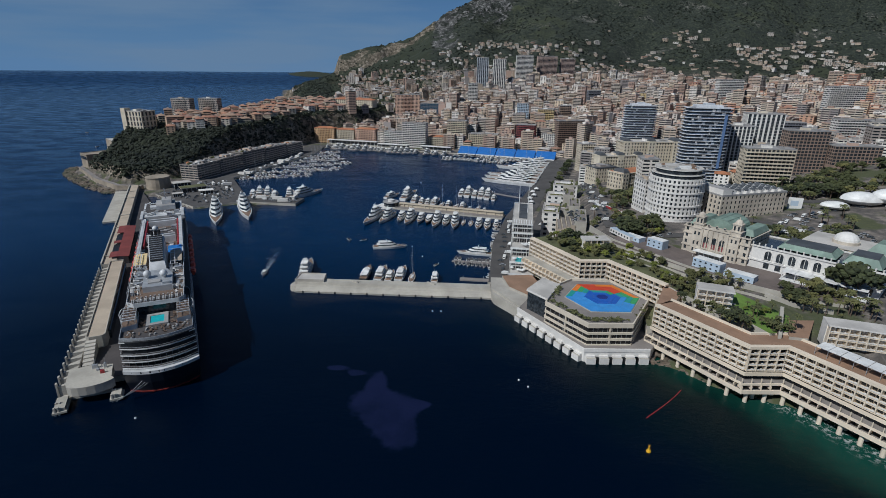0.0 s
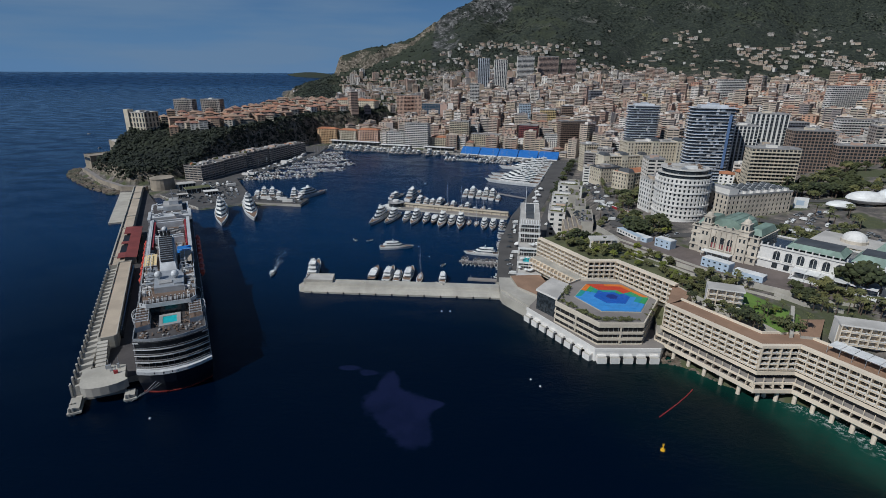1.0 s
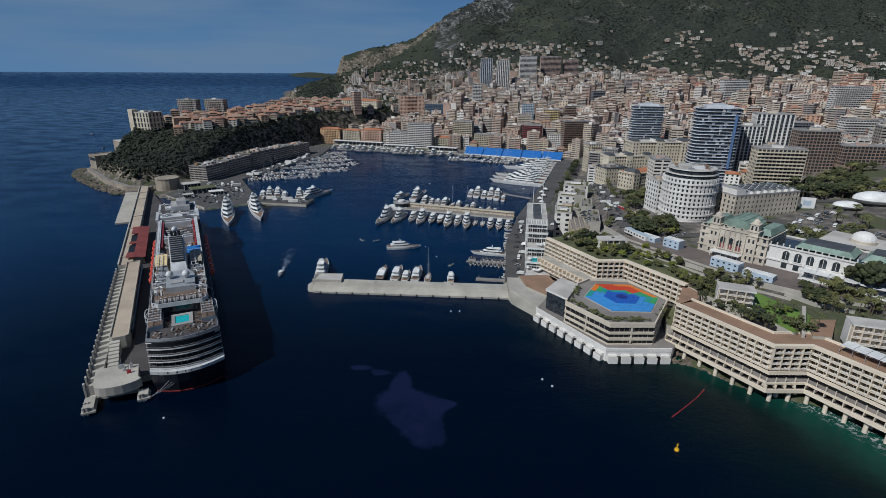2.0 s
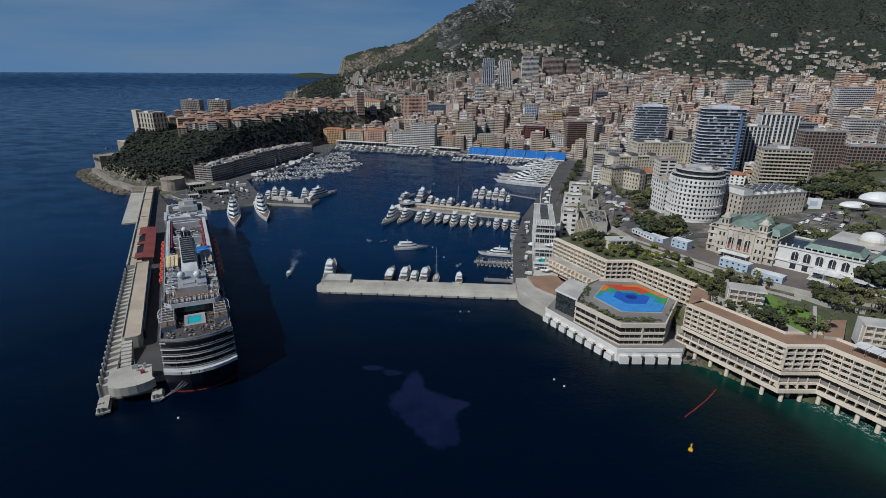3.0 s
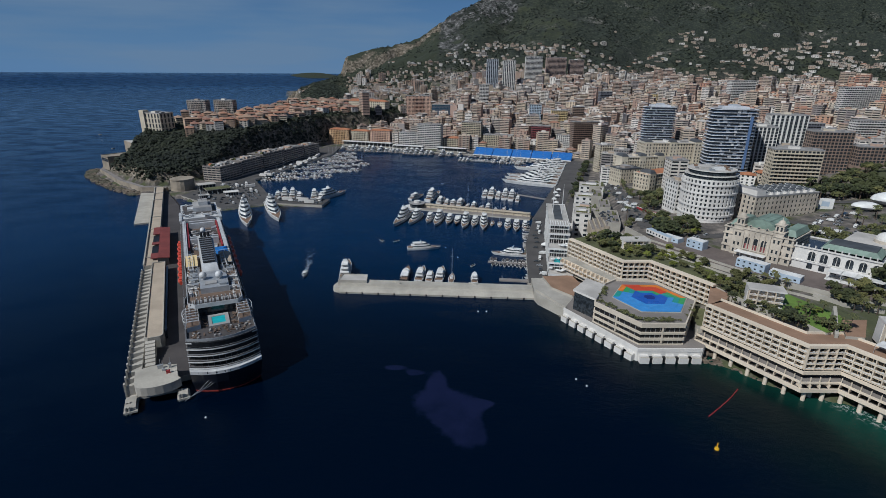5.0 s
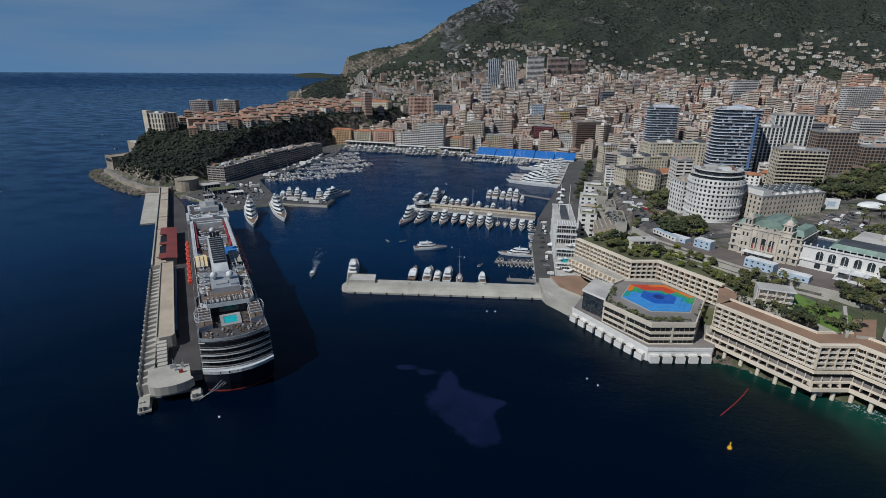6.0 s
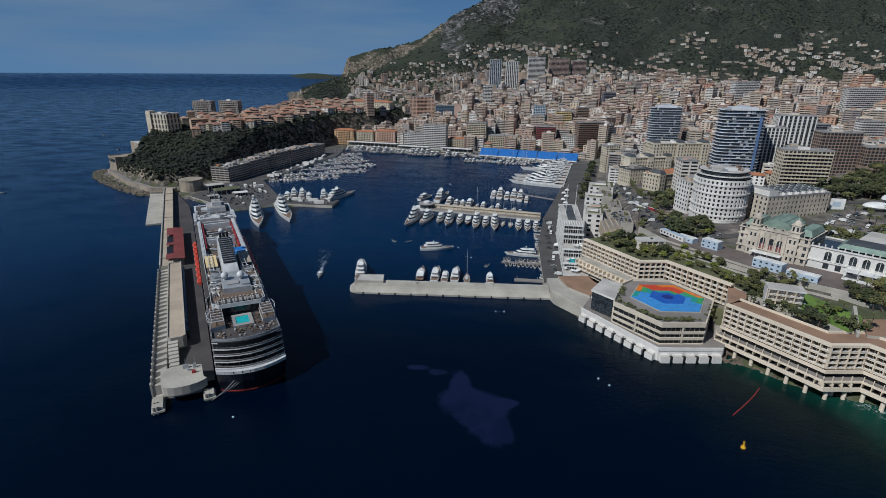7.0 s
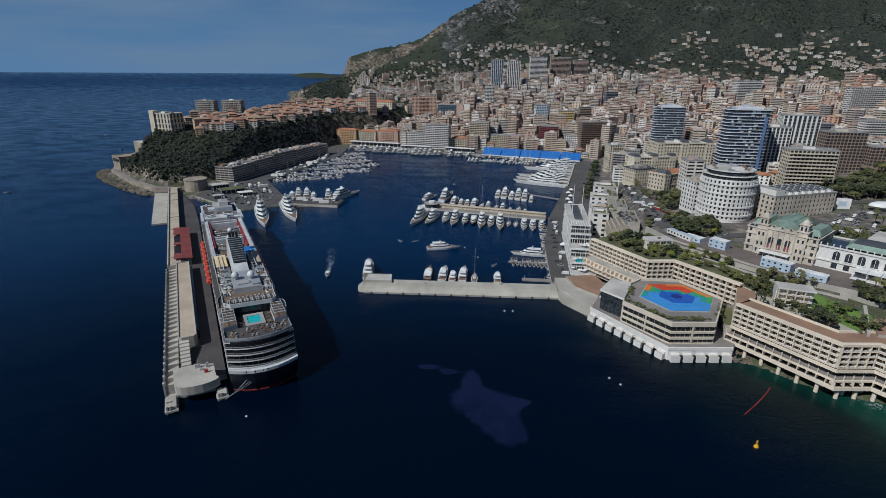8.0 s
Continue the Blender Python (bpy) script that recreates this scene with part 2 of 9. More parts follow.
def ground_material():
    """Streets and gardens low down, scrub and bare limestone on the steep slopes above."""
    k = Nodes("ground")
    geo = k.n("NewGeometry")
    pos, sep, nor = geo.outputs["Position"], k.n("SeparateXYZ", Vector=geo.outputs["Position"]), k.n("SeparateXYZ", Vector=geo.outputs["Normal"])
    fine, mid, big = k.noise(0.12, 6), k.noise(0.022, 6), k.noise(0.004, 5)
    street = k.ramp(fine, [(0.3, (0.050, 0.046, 0.043)), (0.5, (0.115, 0.10, 0.088)), (0.7, (0.26, 0.22, 0.185))])
    street = k.mix(k.span(mid, 0.50, 0.58), street, (0.065, 0.072, 0.032))
    scrub = k.ramp(fine, [(0.3, (0.004, 0.007, 0.005)), (0.5, (0.015, 0.021, 0.013)), (0.75, (0.060, 0.064, 0.040))])
    scrub = k.mix(k.math("MULTIPLY", k.span(big, 0.48, 0.62, 0.0, 0.6), k.span(mid, 0.4, 0.6)), scrub, (0.042, 0.048, 0.020))
    scree = k.math("MULTIPLY", k.span(k.noise(0.009, 7, None, 0.7), 0.56, 0.66), k.span(sep.outputs["Z"], 150.0, 240.0))
    scrub = k.mix(k.math("MULTIPLY", scree, k.span(k.noise(0.09, 6, None, 0.75), 0.45, 0.6)), scrub, (0.17, 0.155, 0.135))
    crag = k.math("MULTIPLY", k.span(k.math("ADD", sep.outputs["X"], k.math("MULTIPLY", k.math("SUBTRACT", mid, 0.5), 260.0)), 10.0, -90.0), k.span(sep.outputs["Y"], 1950.0, 2120.0))
    crest = k.math("MULTIPLY", k.span(k.math("ADD", sep.outputs["Z"], k.math("MULTIPLY", k.math("SUBTRACT", mid, 0.5), 200.0)), 300.0, 380.0), k.span(sep.outputs["X"], 260.0, 150.0))
    crag = k.math("MAXIMUM", crag, k.math("MULTIPLY", crest, 0.8))
    crack = k.noise(0.07, 8, None, 0.75)
    stone = k.ramp(crack, [(0.40, (0.012, 0.013, 0.011)), (0.52, (0.085, 0.082, 0.078)), (0.64, (0.25, 0.24, 0.23))])
    stone = k.mix(k.span(k.noise(0.03, 8, None, 0.7), 0.46, 0.54, 0.0, 0.92), stone, (0.010, 0.014, 0.009))
    steep = k.math("ADD", k.math("MULTIPLY", k.span(nor.outputs["Z"], 0.95, 0.78), k.math("ADD", k.math("MULTIPLY", crag, 1.2), 0.1)), k.math("ADD", k.math("MULTIPLY", k.math("SUBTRACT", k.noise(0.012, 7, None, 0.7), 0.5), 1.6), k.math("MULTIPLY", crag, 0.42)))
    wild = k.mix(k.span(steep, 0.3, 0.6), scrub, stone)
    high = k.math("ADD", sep.outputs["Z"], k.math("MULTIPLY", k.math("SUBTRACT", big, 0.5), 160.0))
    col = k.mix(k.span(high, 95.0, 150.0), street, wild)
    cliff = k.ramp(k.noise(0.11, 8, None, 0.75), [(0.36, (0.016, 0.018, 0.010)), (0.5, (0.13, 0.105, 0.075)), (0.66, (0.34, 0.29, 0.23))])
    headland = k.math("MULTIPLY", k.span(sep.outputs["X"], -95.0, -110.0), k.span(sep.outputs["Z"], 5.0, 9.0))
    col = k.mix(headland, col, k.mix(k.span(k.math("ADD", nor.outputs["Z"], k.math("MULTIPLY", k.math("SUBTRACT", fine, 0.5), 0.5)), 0.80, 0.62), (0.022, 0.028, 0.014), cliff))
    return k.done(col, 0.95, 0.0, fine, 3.0, 0.8)


M["ground"] = ground_material()


def water_material():
    """Deep navy water with short wind waves, paler over a sand bank and green in the shallows by the shore; the far
    water's sky reflection is put into its colour.
    """
    k = Nodes("water")
    pos = k.pos()
    sep = k.n("SeparateXYZ", Vector=pos)
    x, y = sep.outputs["X"], sep.outputs["Y"]
    warp = k.math("MULTIPLY", k.math("SUBTRACT", k.noise(0.035, 5), 0.5), 60.0)
    # shallows along the rocky foot of the hotel
    shore = k.math("ADD", k.math("ADD", k.math("MULTIPLY", x, 0.85), k.math("MULTIPLY", y, 0.53)), -215.0 - 12.0)
    shal = k.span(k.math("ADD", shore, k.math("MULTIPLY", warp, 0.5)), -30.0, 4.0)
    south = k.span(y, 320.0, 270.0)
    shal = k.math("MULTIPLY", shal, south)
    # sky reflected at grazing angles, painted as a bluer base colour far out
    sky_sheen = k.math("MAXIMUM", k.span(y, 215.0, 440.0), k.math("MULTIPLY", k.span(k.math("ADD", x, k.math("MULTIPLY", y, 0.35)), -60.0, -240.0), k.span(y, 170.0, 420.0, 0.1, 1.0)))
    deep = k.mix(sky_sheen, (0.0002, 0.0032, 0.0108), (0.0001, 0.0150, 0.0500))
    apron = k.math("MULTIPLY", k.span(k.math("ADD", shore, warp), -95.0, -5.0, 0.0, 0.8), south)
    deep = k.mix(apron, deep, (0.0030, 0.0105, 0.0085))
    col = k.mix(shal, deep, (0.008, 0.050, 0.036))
    # a pale bank on the sea floor
    field = None
    for cx, cy, rx, ry in ((-25.0, 188.0, 15.0, 9.0), (-29.0, 203.0, 5.0, 10.0), (-15.0, 168.0, 8.0, 9.0), (-21.0, 178.0, 10.0, 9.0), (-11.0, 188.0, 7.0, 3.0), (-40.0, 211.0, 5.0, 2.6), (-50.0, 215.0, 6.0, 2.4)):
        bx, by = k.math("SUBTRACT", x, cx), k.math("SUBTRACT", y, cy)
        one = k.math("ADD", k.math("POWER", k.math("MULTIPLY", bx, 1 / rx), 2.0), k.math("POWER", k.math("MULTIPLY", by, 1 / ry), 2.0))
        one = k.math("POWER", 2.718, k.math("MULTIPLY", one, -1.0))
        field = one if field is None else k.math("ADD", field, one)
    ragged = k.math("MULTIPLY", k.math("SUBTRACT", k.noise(0.10, 6, None, 0.7), 0.5), 0.9)
    bank = k.math("MULTIPLY", k.span(k.math("ADD", field, ragged), 0.32, 0.64), k.span(k.noise(0.05, 4), 0.3, 0.65, 0.55, 1.0))
    swash = k.math("MULTIPLY", k.math("MULTIPLY", k.span(k.math("ADD", shore, k.math("MULTIPLY", warp, 0.2)), -5.0, 3.0), south), k.span(k.noise(0.45, 6, None, 0.7), 0.50, 0.60))
    col = k.mix(swash, col, (0.34, 0.37, 0.35))
    col = k.mix(bank, col, (0.0075, 0.0112, 0.038))
    m = k.n("Mapping", Vector=pos, Scale=(1.0, 1.7, 1.0), Rotation=(0, 0, 0.5))
    w1, w2 = k.noise(0.30, 6, m.outputs[0], 0.7), k.noise(0.02, 4, m.outputs[0])
    h = k.math("ADD", k.math("MULTIPLY", w1, k.span(w2, 0.3, 0.7, 0.5, 1.3)), k.math("MULTIPLY", w2, 0.8))
    k.put(k.bsdf, "IOR", 1.33)
    k.put(k.bsdf, "Specular IOR Level", 0.13)
    rough = k.span(w2, 0.35, 0.65, 0.06, 0.26)
    return k.done(col, rough, 0.0, h, 1.0, 0.26)


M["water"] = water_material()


# ---- mesh helpers ----
class Shape:
    """Collects faces with material slots, to become one mesh."""

    def __init__(self, *mats):
        self.v, self.f, self.s, self.mats = [], [], [], [M[m] for m in mats]

    def quad(self, pts, s=0):
        i = len(self.v)
        self.v += [tuple(p) for p in pts]
        self.f.append(tuple(range(i, i + len(pts))))
        self.s.append(s)

    def box(self, x0, x1, y0, y1, z0, z1, s=0, top=None):
        i = len(self.v)
        self.v += [(x0, y0, z0), (x1, y0, z0), (x1, y1, z0), (x0, y1, z0), (x0, y0, z1), (x1, y0, z1), (x1, y1, z1), (x0, y1, z1)]
        for q, face in enumerate(((0, 3, 2, 1), (4, 5, 6, 7), (0, 1, 5, 4), (1, 2, 6, 5), (2, 3, 7, 6), (3, 0, 4, 7))):
            self.f.append(tuple(i + k for k in face))
            self.s.append(top if q == 1 and top is not None else s)

    def prism(self, poly, z0, z1, s=0, top=None, grow=0.0):
        """A counterclockwise outline carried upwards; grow widens or narrows its top about the middle."""
        n, i = len(poly), len(self.v)
        cx, cy = sum(p[0] for p in poly) / n, sum(p[1] for p in poly) / n
        k = 1 + grow
        self.v += [(p[0], p[1], z0) for p in poly] + [(cx + (p[0] - cx) * k, cy + (p[1] - cy) * k, z1) for p in poly]
        self.f += [tuple(i + n + a for a in range(n)), tuple(i + a for a in reversed(range(n)))]
        self.s += [s if top is None else top, s]
        for a in range(n):
            b = (a + 1) % n
            self.f.append((i + a, i + b, i + n + b, i + n + a))
            self.s.append(s)

    def ring(self, poly, inner, z0, z1, s=0, top=None):
        """A closed band between two outlines with as many corners."""
        n, i = len(poly), len(self.v)
        self.v += [(p[0], p[1], z) for z in (z0, z1) for q in (poly, inner) for p in q]
        for a in range(n):
            b = (a + 1) % n
            self.f += [(i + a, i + b, i + 2 * n + b, i + 2 * n + a), (i + n + b, i + n + a, i + 3 * n + a, i + 3 * n + b),
                       (i + 2 * n + a, i + 2 * n + b, i + 3 * n + b, i + 3 * n + a), (i + a, i + n + a, i + n + b, i + b)]
            self.s += [s, s, s if top is None else top, s]

    def tube(self, x, y, z0, z1, r0, r1=None, n=8, s=0, cap=True):
        r1 = r0 if r1 is None else r1
        i = len(self.v)
        for r, z in ((r0, z0), (r1, z1)):
            self.v += [(x + r * math.cos(2 * math.pi * a / n), y + r * math.sin(2 * math.pi * a / n), z) for a in range(n)]
        for a in range(n):
            b = (a + 1) % n
            self.f.append((i + a, i + b, i + n + b, i + n + a))
            self.s.append(s)
        if cap:
            self.f += [tuple(i + n + a for a in range(n)), tuple(i + a for a in reversed(range(n)))]
            self.s += [s, s]

    def rod(self, a, b, r=0.1, s=0, n=4):
        a, b = Vector(a), Vector(b)
        d = (b - a).normalized()
        u = d.orthogonal().normalized()
        w = d.cross(u)
        i = len(self.v)
        for p in (a, b):
            self.v += [tuple(p + r * (math.cos(2 * math.pi * k / n) * u + math.sin(2 * math.pi * k / n) * w)) for k in range(n)]
        for k in range(n):
            q = (k + 1) % n
            self.f.append((i + k, i + q, i + n + q, i + n + k))
            self.s.append(s)
        self.f += [tuple(i + n + k for k in range(n)), tuple(i + k for k in reversed(range(n)))]
        self.s += [s, s]

    def dome(self, x, y, z, r, h, n=12, rings=5, s=0, squash=1.0):
        """Half an egg of radius r and height h."""
        i = len(self.v)
        for k in range(rings):
            a = math.pi / 2 * k / rings
            self.v += [(x + r * math.cos(a) * math.cos(2 * math.pi * q / n), y + squash * r * math.cos(a) * math.sin(2 * math.pi * q / n), z + h * math.sin(a)) for q in range(n)]
        self.v.append((x, y, z + h))
        for k in range(rings - 1):
            for q in range(n):
                w = (q + 1) % n
                self.f.append((i + k * n + q, i + k * n + w, i + (k + 1) * n + w, i + (k + 1) * n + q))
                self.s.append(s)
        for q in range(n):
            self.f.append((i + (rings - 1) * n + q, i + (rings - 1) * n + (q + 1) % n, i + rings * n))
            self.s.append(s)

    def loft(self, rows, s=0, close=True, caps=True):
        """Skins rows of points that have the same count."""
        n, i = len(rows[0]), len(self.v)
        for r in rows:
            self.v += [tuple(p) for p in r]
        for k in range(len(rows) - 1):
            for q in range(n if close else n - 1):
                w = (q + 1) % n
                self.f.append((i + k * n + q, i + k * n + w, i + (k + 1) * n + w, i + (k + 1) * n + q))
                self.s.append(s)
        if caps:
            self.f += [tuple(i + q for q in reversed(range(n))), tuple(i + (len(rows) - 1) * n + q for q in range(n))]
            self.s += [s, s]

    def mesh(self, name, smooth=False):
        me = bpy.data.meshes.new(name)
        me.from_pydata(self.v, [], self.f)
        for m in self.mats:
            me.materials.append(m)
        me.polygons.foreach_set("material_index", self.s)
        if smooth:
            me.polygons.foreach_set("use_smooth", [True] * len(self.f))
        me.update()
        return me


def part(name, shape, parent, label="", at=None, smooth=False):
    """One mesh object under a thing or under a part."""
    ob = new(name, shape if isinstance(shape, bpy.types.Mesh) else shape.mesh(name, smooth))
    ob.parent = parent
    if at is not None:
        ob.matrix_basis = at
    return tagged(ob, label)


def thing(name, label, category, at=None, group="", kind="", shape=None):
    ob = new(name, shape.mesh(name) if shape else None)
    if at is not None:
        ob.matrix_basis = at
    return tagged(ob, label, category, group, kind)


def heading(a, b):
    return math.degrees(math.atan2(b[1] - a[1], b[0] - a[0]))


# ---- the lie of the land ----
# the sea's edge, counterclockwise round the land
COAST = [(-4600, 4900), (-1500, 4400), (-900, 2700), (-600, 1900), (-440, 1400), (-500, 1080), (-560, 900), (-555, 760), (-512, 672), (-436, 600), (-386, 566),
         (-330, 545), (-262, 496), (-222, 521), (-163, 515), (-161, 541), (-228, 546), (-282, 640), (-262, 720), (-232, 850), (-236, 938),
         (3, 872), (150, 800), (103, 640), (54, 484), (36, 400), (29, 320), (28, 300), (45, 268), (72, 228), (104, 228), (108, 232), (128, 205), (150, 196),
         (168, 178), (260, 110), (420, 40), (900, -300), (4600, -700), (4600, 4900)]
# where the town begins to climb
FOOT = [(4600, -700), (900, -300), (420, 50), (200, 160), (160, 214), (137, 218), (116, 262), (104, 306), (86, 306), (68, 342), (94, 480), (138, 628), (188, 800), (130, 850),
        (-240, 962), (-330, 1130), (-440, 1400), (-600, 1900), (-900, 2700), (-1500, 4400), (-4600, 4900)]
# the flat-topped rock with the old town
MESA = [(-340, 616), (-394, 590), (-446, 622), (-488, 662), (-520, 740), (-530, 830), (-500, 1000), (-420, 1240), (-170, 1250), (-112, 1130), (-190, 1040), (-262, 985), (-300, 880), (-322, 740)]
# the crest of the mountain, with heights
CREST = [(-468, 2130, 186), (-380, 2150, 214), (-296, 2200, 234), (-226, 2230, 250), (-181, 2250, 268), (-118, 2280, 314), (-61, 2310, 358), (-3, 2340, 384), (55, 2350, 412), (139, 2400, 466),
         (330, 2480, 560), (700, 2650, 640), (1400, 2700, 700), (2600, 2500, 700), (4200, 1800, 700)]

SPUR = [(-405, 1560, 58), (-470, 1790, 76), (-545, 2020, 88), (-480, 2140, 118), (-600, 2200, 78), (-700, 2420, 54)]


def seg_dist(px, py, line, closed=False):
    """Distance to a line of corners, with the place along it (corner number and fraction)."""
    best, where = np.full(px.shape, 1e9), np.zeros(px.shape)
    pts = list(line) + ([line[0]] if closed else [])
    for i in range(len(pts) - 1):
        ax, ay, bx, by = *pts[i][:2], *pts[i + 1][:2]
        dx, dy = bx - ax, by - ay
        t = np.clip(((px - ax) * dx + (py - ay) * dy) / (dx * dx + dy * dy), 0, 1)
        d = np.hypot(px - ax - t * dx, py - ay - t * dy)
        near = d < best
        best, where = np.where(near, d, best), np.where(near, i + t, where)
    return best, where


def inside(px, py, poly):
    out = np.zeros(px.shape, bool)
    for (ax, ay), (bx, by) in zip(poly, poly[1:] + poly[:1]):
        cross = (ay > py) != (by > py)
        with np.errstate(divide="ignore", invalid="ignore"):
            out ^= cross & (px < (bx - ax) * (py - ay) / (by - ay if by != ay else 1e-9) + ax)
    return out


def ss(a, b, v):
    t = np.clip((v - a) / (b - a), 0, 1)
    return t * t * (3 - 2 * t)


def lumps(px, py, size, seed=0.0):
    """Smooth pseudo-random relief between about -1 and 1."""
    a, b = px / size + seed * 3.1, py / size - seed * 1.7
    return (np.sin(a + 1.3 * np.sin(b * 0.7 + seed)) + np.sin(b * 1.1 + 1.1 * np.sin(a * 0.8 - seed)) + 0.5 * np.sin(2.3 * a - 1.9 * b + seed)) / 2.5


UPHILL = FOOT + [(-4600, 6000), (6000, 6000), (6000, -700)]


def height(px, py):
    px, py = np.asarray(px, float), np.asarray(py, float)
    dc, _ = seg_dist(px, py, COAST, True)
    land = inside(px, py, COAST)
    df, along = seg_dist(px, py, FOOT)
    d = np.where(inside(px, py, UPHILL), df, 0.0)
    mc = 1 - ss(10.2, 12.6, along)                    # 1 on the casino's hill, 0 behind the harbour
    ramp = np.where(along < 9.2, ss(0, 9, d), ss(4, 46, d))
    dt = np.minimum(d, 680)
    h = 2.3 + mc * 22.0 * ramp + (0.045 + 0.035 * (1 - mc)) * dt + 0.00010 * dt * dt * ss(60, 400, dt)
    h += 50 * ss(0, 150, d) * ss(-60, -200, px) * ss(1240, 1420, py) * ss(1900, 1600, py)      # shoulder west of the rock
    h += mc * 10 * ss(330, 420, px) * ss(60, 200, d)
    h = 2.3 + (h - 2.3) * (1 - ss(1650, 1900, py) * ss(-440, -1000, px))
    end = ss(-460, -474, px)
    rel = lumps(px, py, 95, 1) * 15 + lumps(px, py, 38, 2) * 8 + lumps(px, py, 210, 3) * 24 + np.abs(lumps(px, py, 62, 6)) * -22 + lumps(px, py, 15, 7) * 3.5
    ridge = np.full(px.shape, -1e3)
    for (ax, ay, az), (bx, by, bz) in zip(CREST, CREST[1:]):
        dx, dy = bx - ax, by - ay
        t = np.clip(((px - ax) * dx + (py - ay) * dy) / (dx * dx + dy * dy), 0, 1)
        cd = np.hypot(px - ax - t * dx, py - ay - t * dy)
        top = az + (bz - az) * t
        cliff = (0.42 * np.minimum(top, 330) - 30) * ss(6, 80, cd + 16 * lumps(px, py, 24, 2)) * ss(420, 300, top)
        reach = np.clip(420 + 1.4 * (top - 234), 330, 980)
        fall = 88 + (top - 88) * np.maximum(0, 1 - cd / reach) ** 1.35 - 0.5 * np.maximum(cd - reach, 0) - 2.2 * end * cd
        ridge = np.maximum(ridge, fall - cliff * 0.75 + rel * np.clip(cd / 160, 0.10, 1.0) * np.where(cd < reach, 1, 0.3))
    wild = ss(300, 900, d)
    h = np.maximum(h + rel * 0.3 * wild, ridge * land)
    h = h + land * 110 * np.exp(-(((px + 1240) / 420) ** 2 + ((py - 4500) / 260) ** 2))
    # a wooded spur that falls from the crag to the sea
    for (ax, ay, az), (bx, by, bz) in zip(SPUR, SPUR[1:]):
        dx, dy = bx - ax, by - ay
        t = np.clip(((px - ax) * dx + (py - ay) * dy) / (dx * dx + dy * dy), 0, 1)
        cd = np.hypot(px - ax - t * dx, py - ay - t * dy)
        h = np.maximum(h, land * ((az + (bz - az) * t) * (1 - ss(15, 170, cd + 22 * lumps(px, py, 30, 11)))))
    dm, _ = seg_dist(px, py, MESA, True)
    mesa = np.where(inside(px, py, MESA), dm, 0.0)
    edge = mesa + 6 * lumps(px, py, 16, 4) * ss(0, 8, mesa)
    tip = 0.36 + 0.64 * (ss(650, 880, py) * ss(-380, -450, px) + ss(625, 800, py) * ss(-450, -380, px))
    h = np.maximum(h, 2.3 + (50 + 5 * lumps(px, py, 90, 5)) * tip * ss(0, 24 - 8 * ss(760, 640, py), edge) * (mesa > 0))
    h += 10 * ss(1060, 1150, py) * ss(10, 60, mesa)
    return np.where(land, np.where(dc < 3, np.minimum(h, 1.6 + dc * 0.3), h), -np.minimum(0.4 + 0.5 * dc, 9.0))


def ground_at(x, y):
    return float(height(np.array([x]), np.array([y]))[0])


def axis(stops):
    """Grid lines: (from, to, step) one after another."""
    out = []
    for a, b, step in stops:
        n = max(1, round((b - a) / step))
        out += [a + (b - a) * i / n for i in range(n)]
    return np.array(out + [stops[-1][1]])


def build_ground():
    gx = axis([(-4600, -1600, 200), (-1600, -620, 35), (-620, 420, 6.5), (420, 1500, 22), (1500, 4600, 160)])
    gy = axis([(-700, 100, 80), (100, 1300, 6.5), (1300, 2700, 16), (2700, 4900, 110)])
    X, Y = np.meshgrid(gx, gy)
    H = height(X, Y)
    nx, ny = len(gx), len(gy)
    me = bpy.data.meshes.new("ground")
    idx = np.arange(nx * ny).reshape(ny, nx)
    quads = np.stack([idx[:-1, :-1], idx[:-1, 1:], idx[1:, 1:], idx[1:, :-1]], -1).reshape(-1, 4)
    me.from_pydata(np.stack([X, Y, H], -1).reshape(-1, 3).tolist(), [], quads.tolist())
    me.materials.append(M["ground"])
    me.update()
    tagged(new("ground", me), "sloping ground with streets, gardens and scrubby limestone hillside", "ground", kind="structure")


build_ground()


def build_sea():
    """One sheet of water; past four kilometres it lifts a little, as the horizon lies beyond the reach of the lens."""
    r = axis([(0, 1000, 100), (1000, 4000, 250), (4000, 4950, 60)])
    n = 96
    rows = []
    for d in r[1:]:
        lift = 100 * float(ss(3400, 4950, d)) ** 1.5
        rows.append([(d * math.cos(2 * math.pi * a / n), d * math.sin(2 * math.pi * a / n), lift) for a in range(n)])
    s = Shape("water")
    s.loft(rows, 0, True, False)
    i = len(s.v)
    s.v.append((0, 0, 0))
    for a in range(n):
        s.f.append((a, (a + 1) % n, i))
        s.s.append(0)
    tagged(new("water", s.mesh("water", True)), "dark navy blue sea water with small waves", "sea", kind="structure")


build_sea()


# ---- town houses ----
def rect(w, d, m=0.0):
    return [(-w / 2 + m, -d / 2 + m), (w / 2 - m, -d / 2 + m), (w / 2 - m, d / 2 - m), (-w / 2 + m, d / 2 - m)]


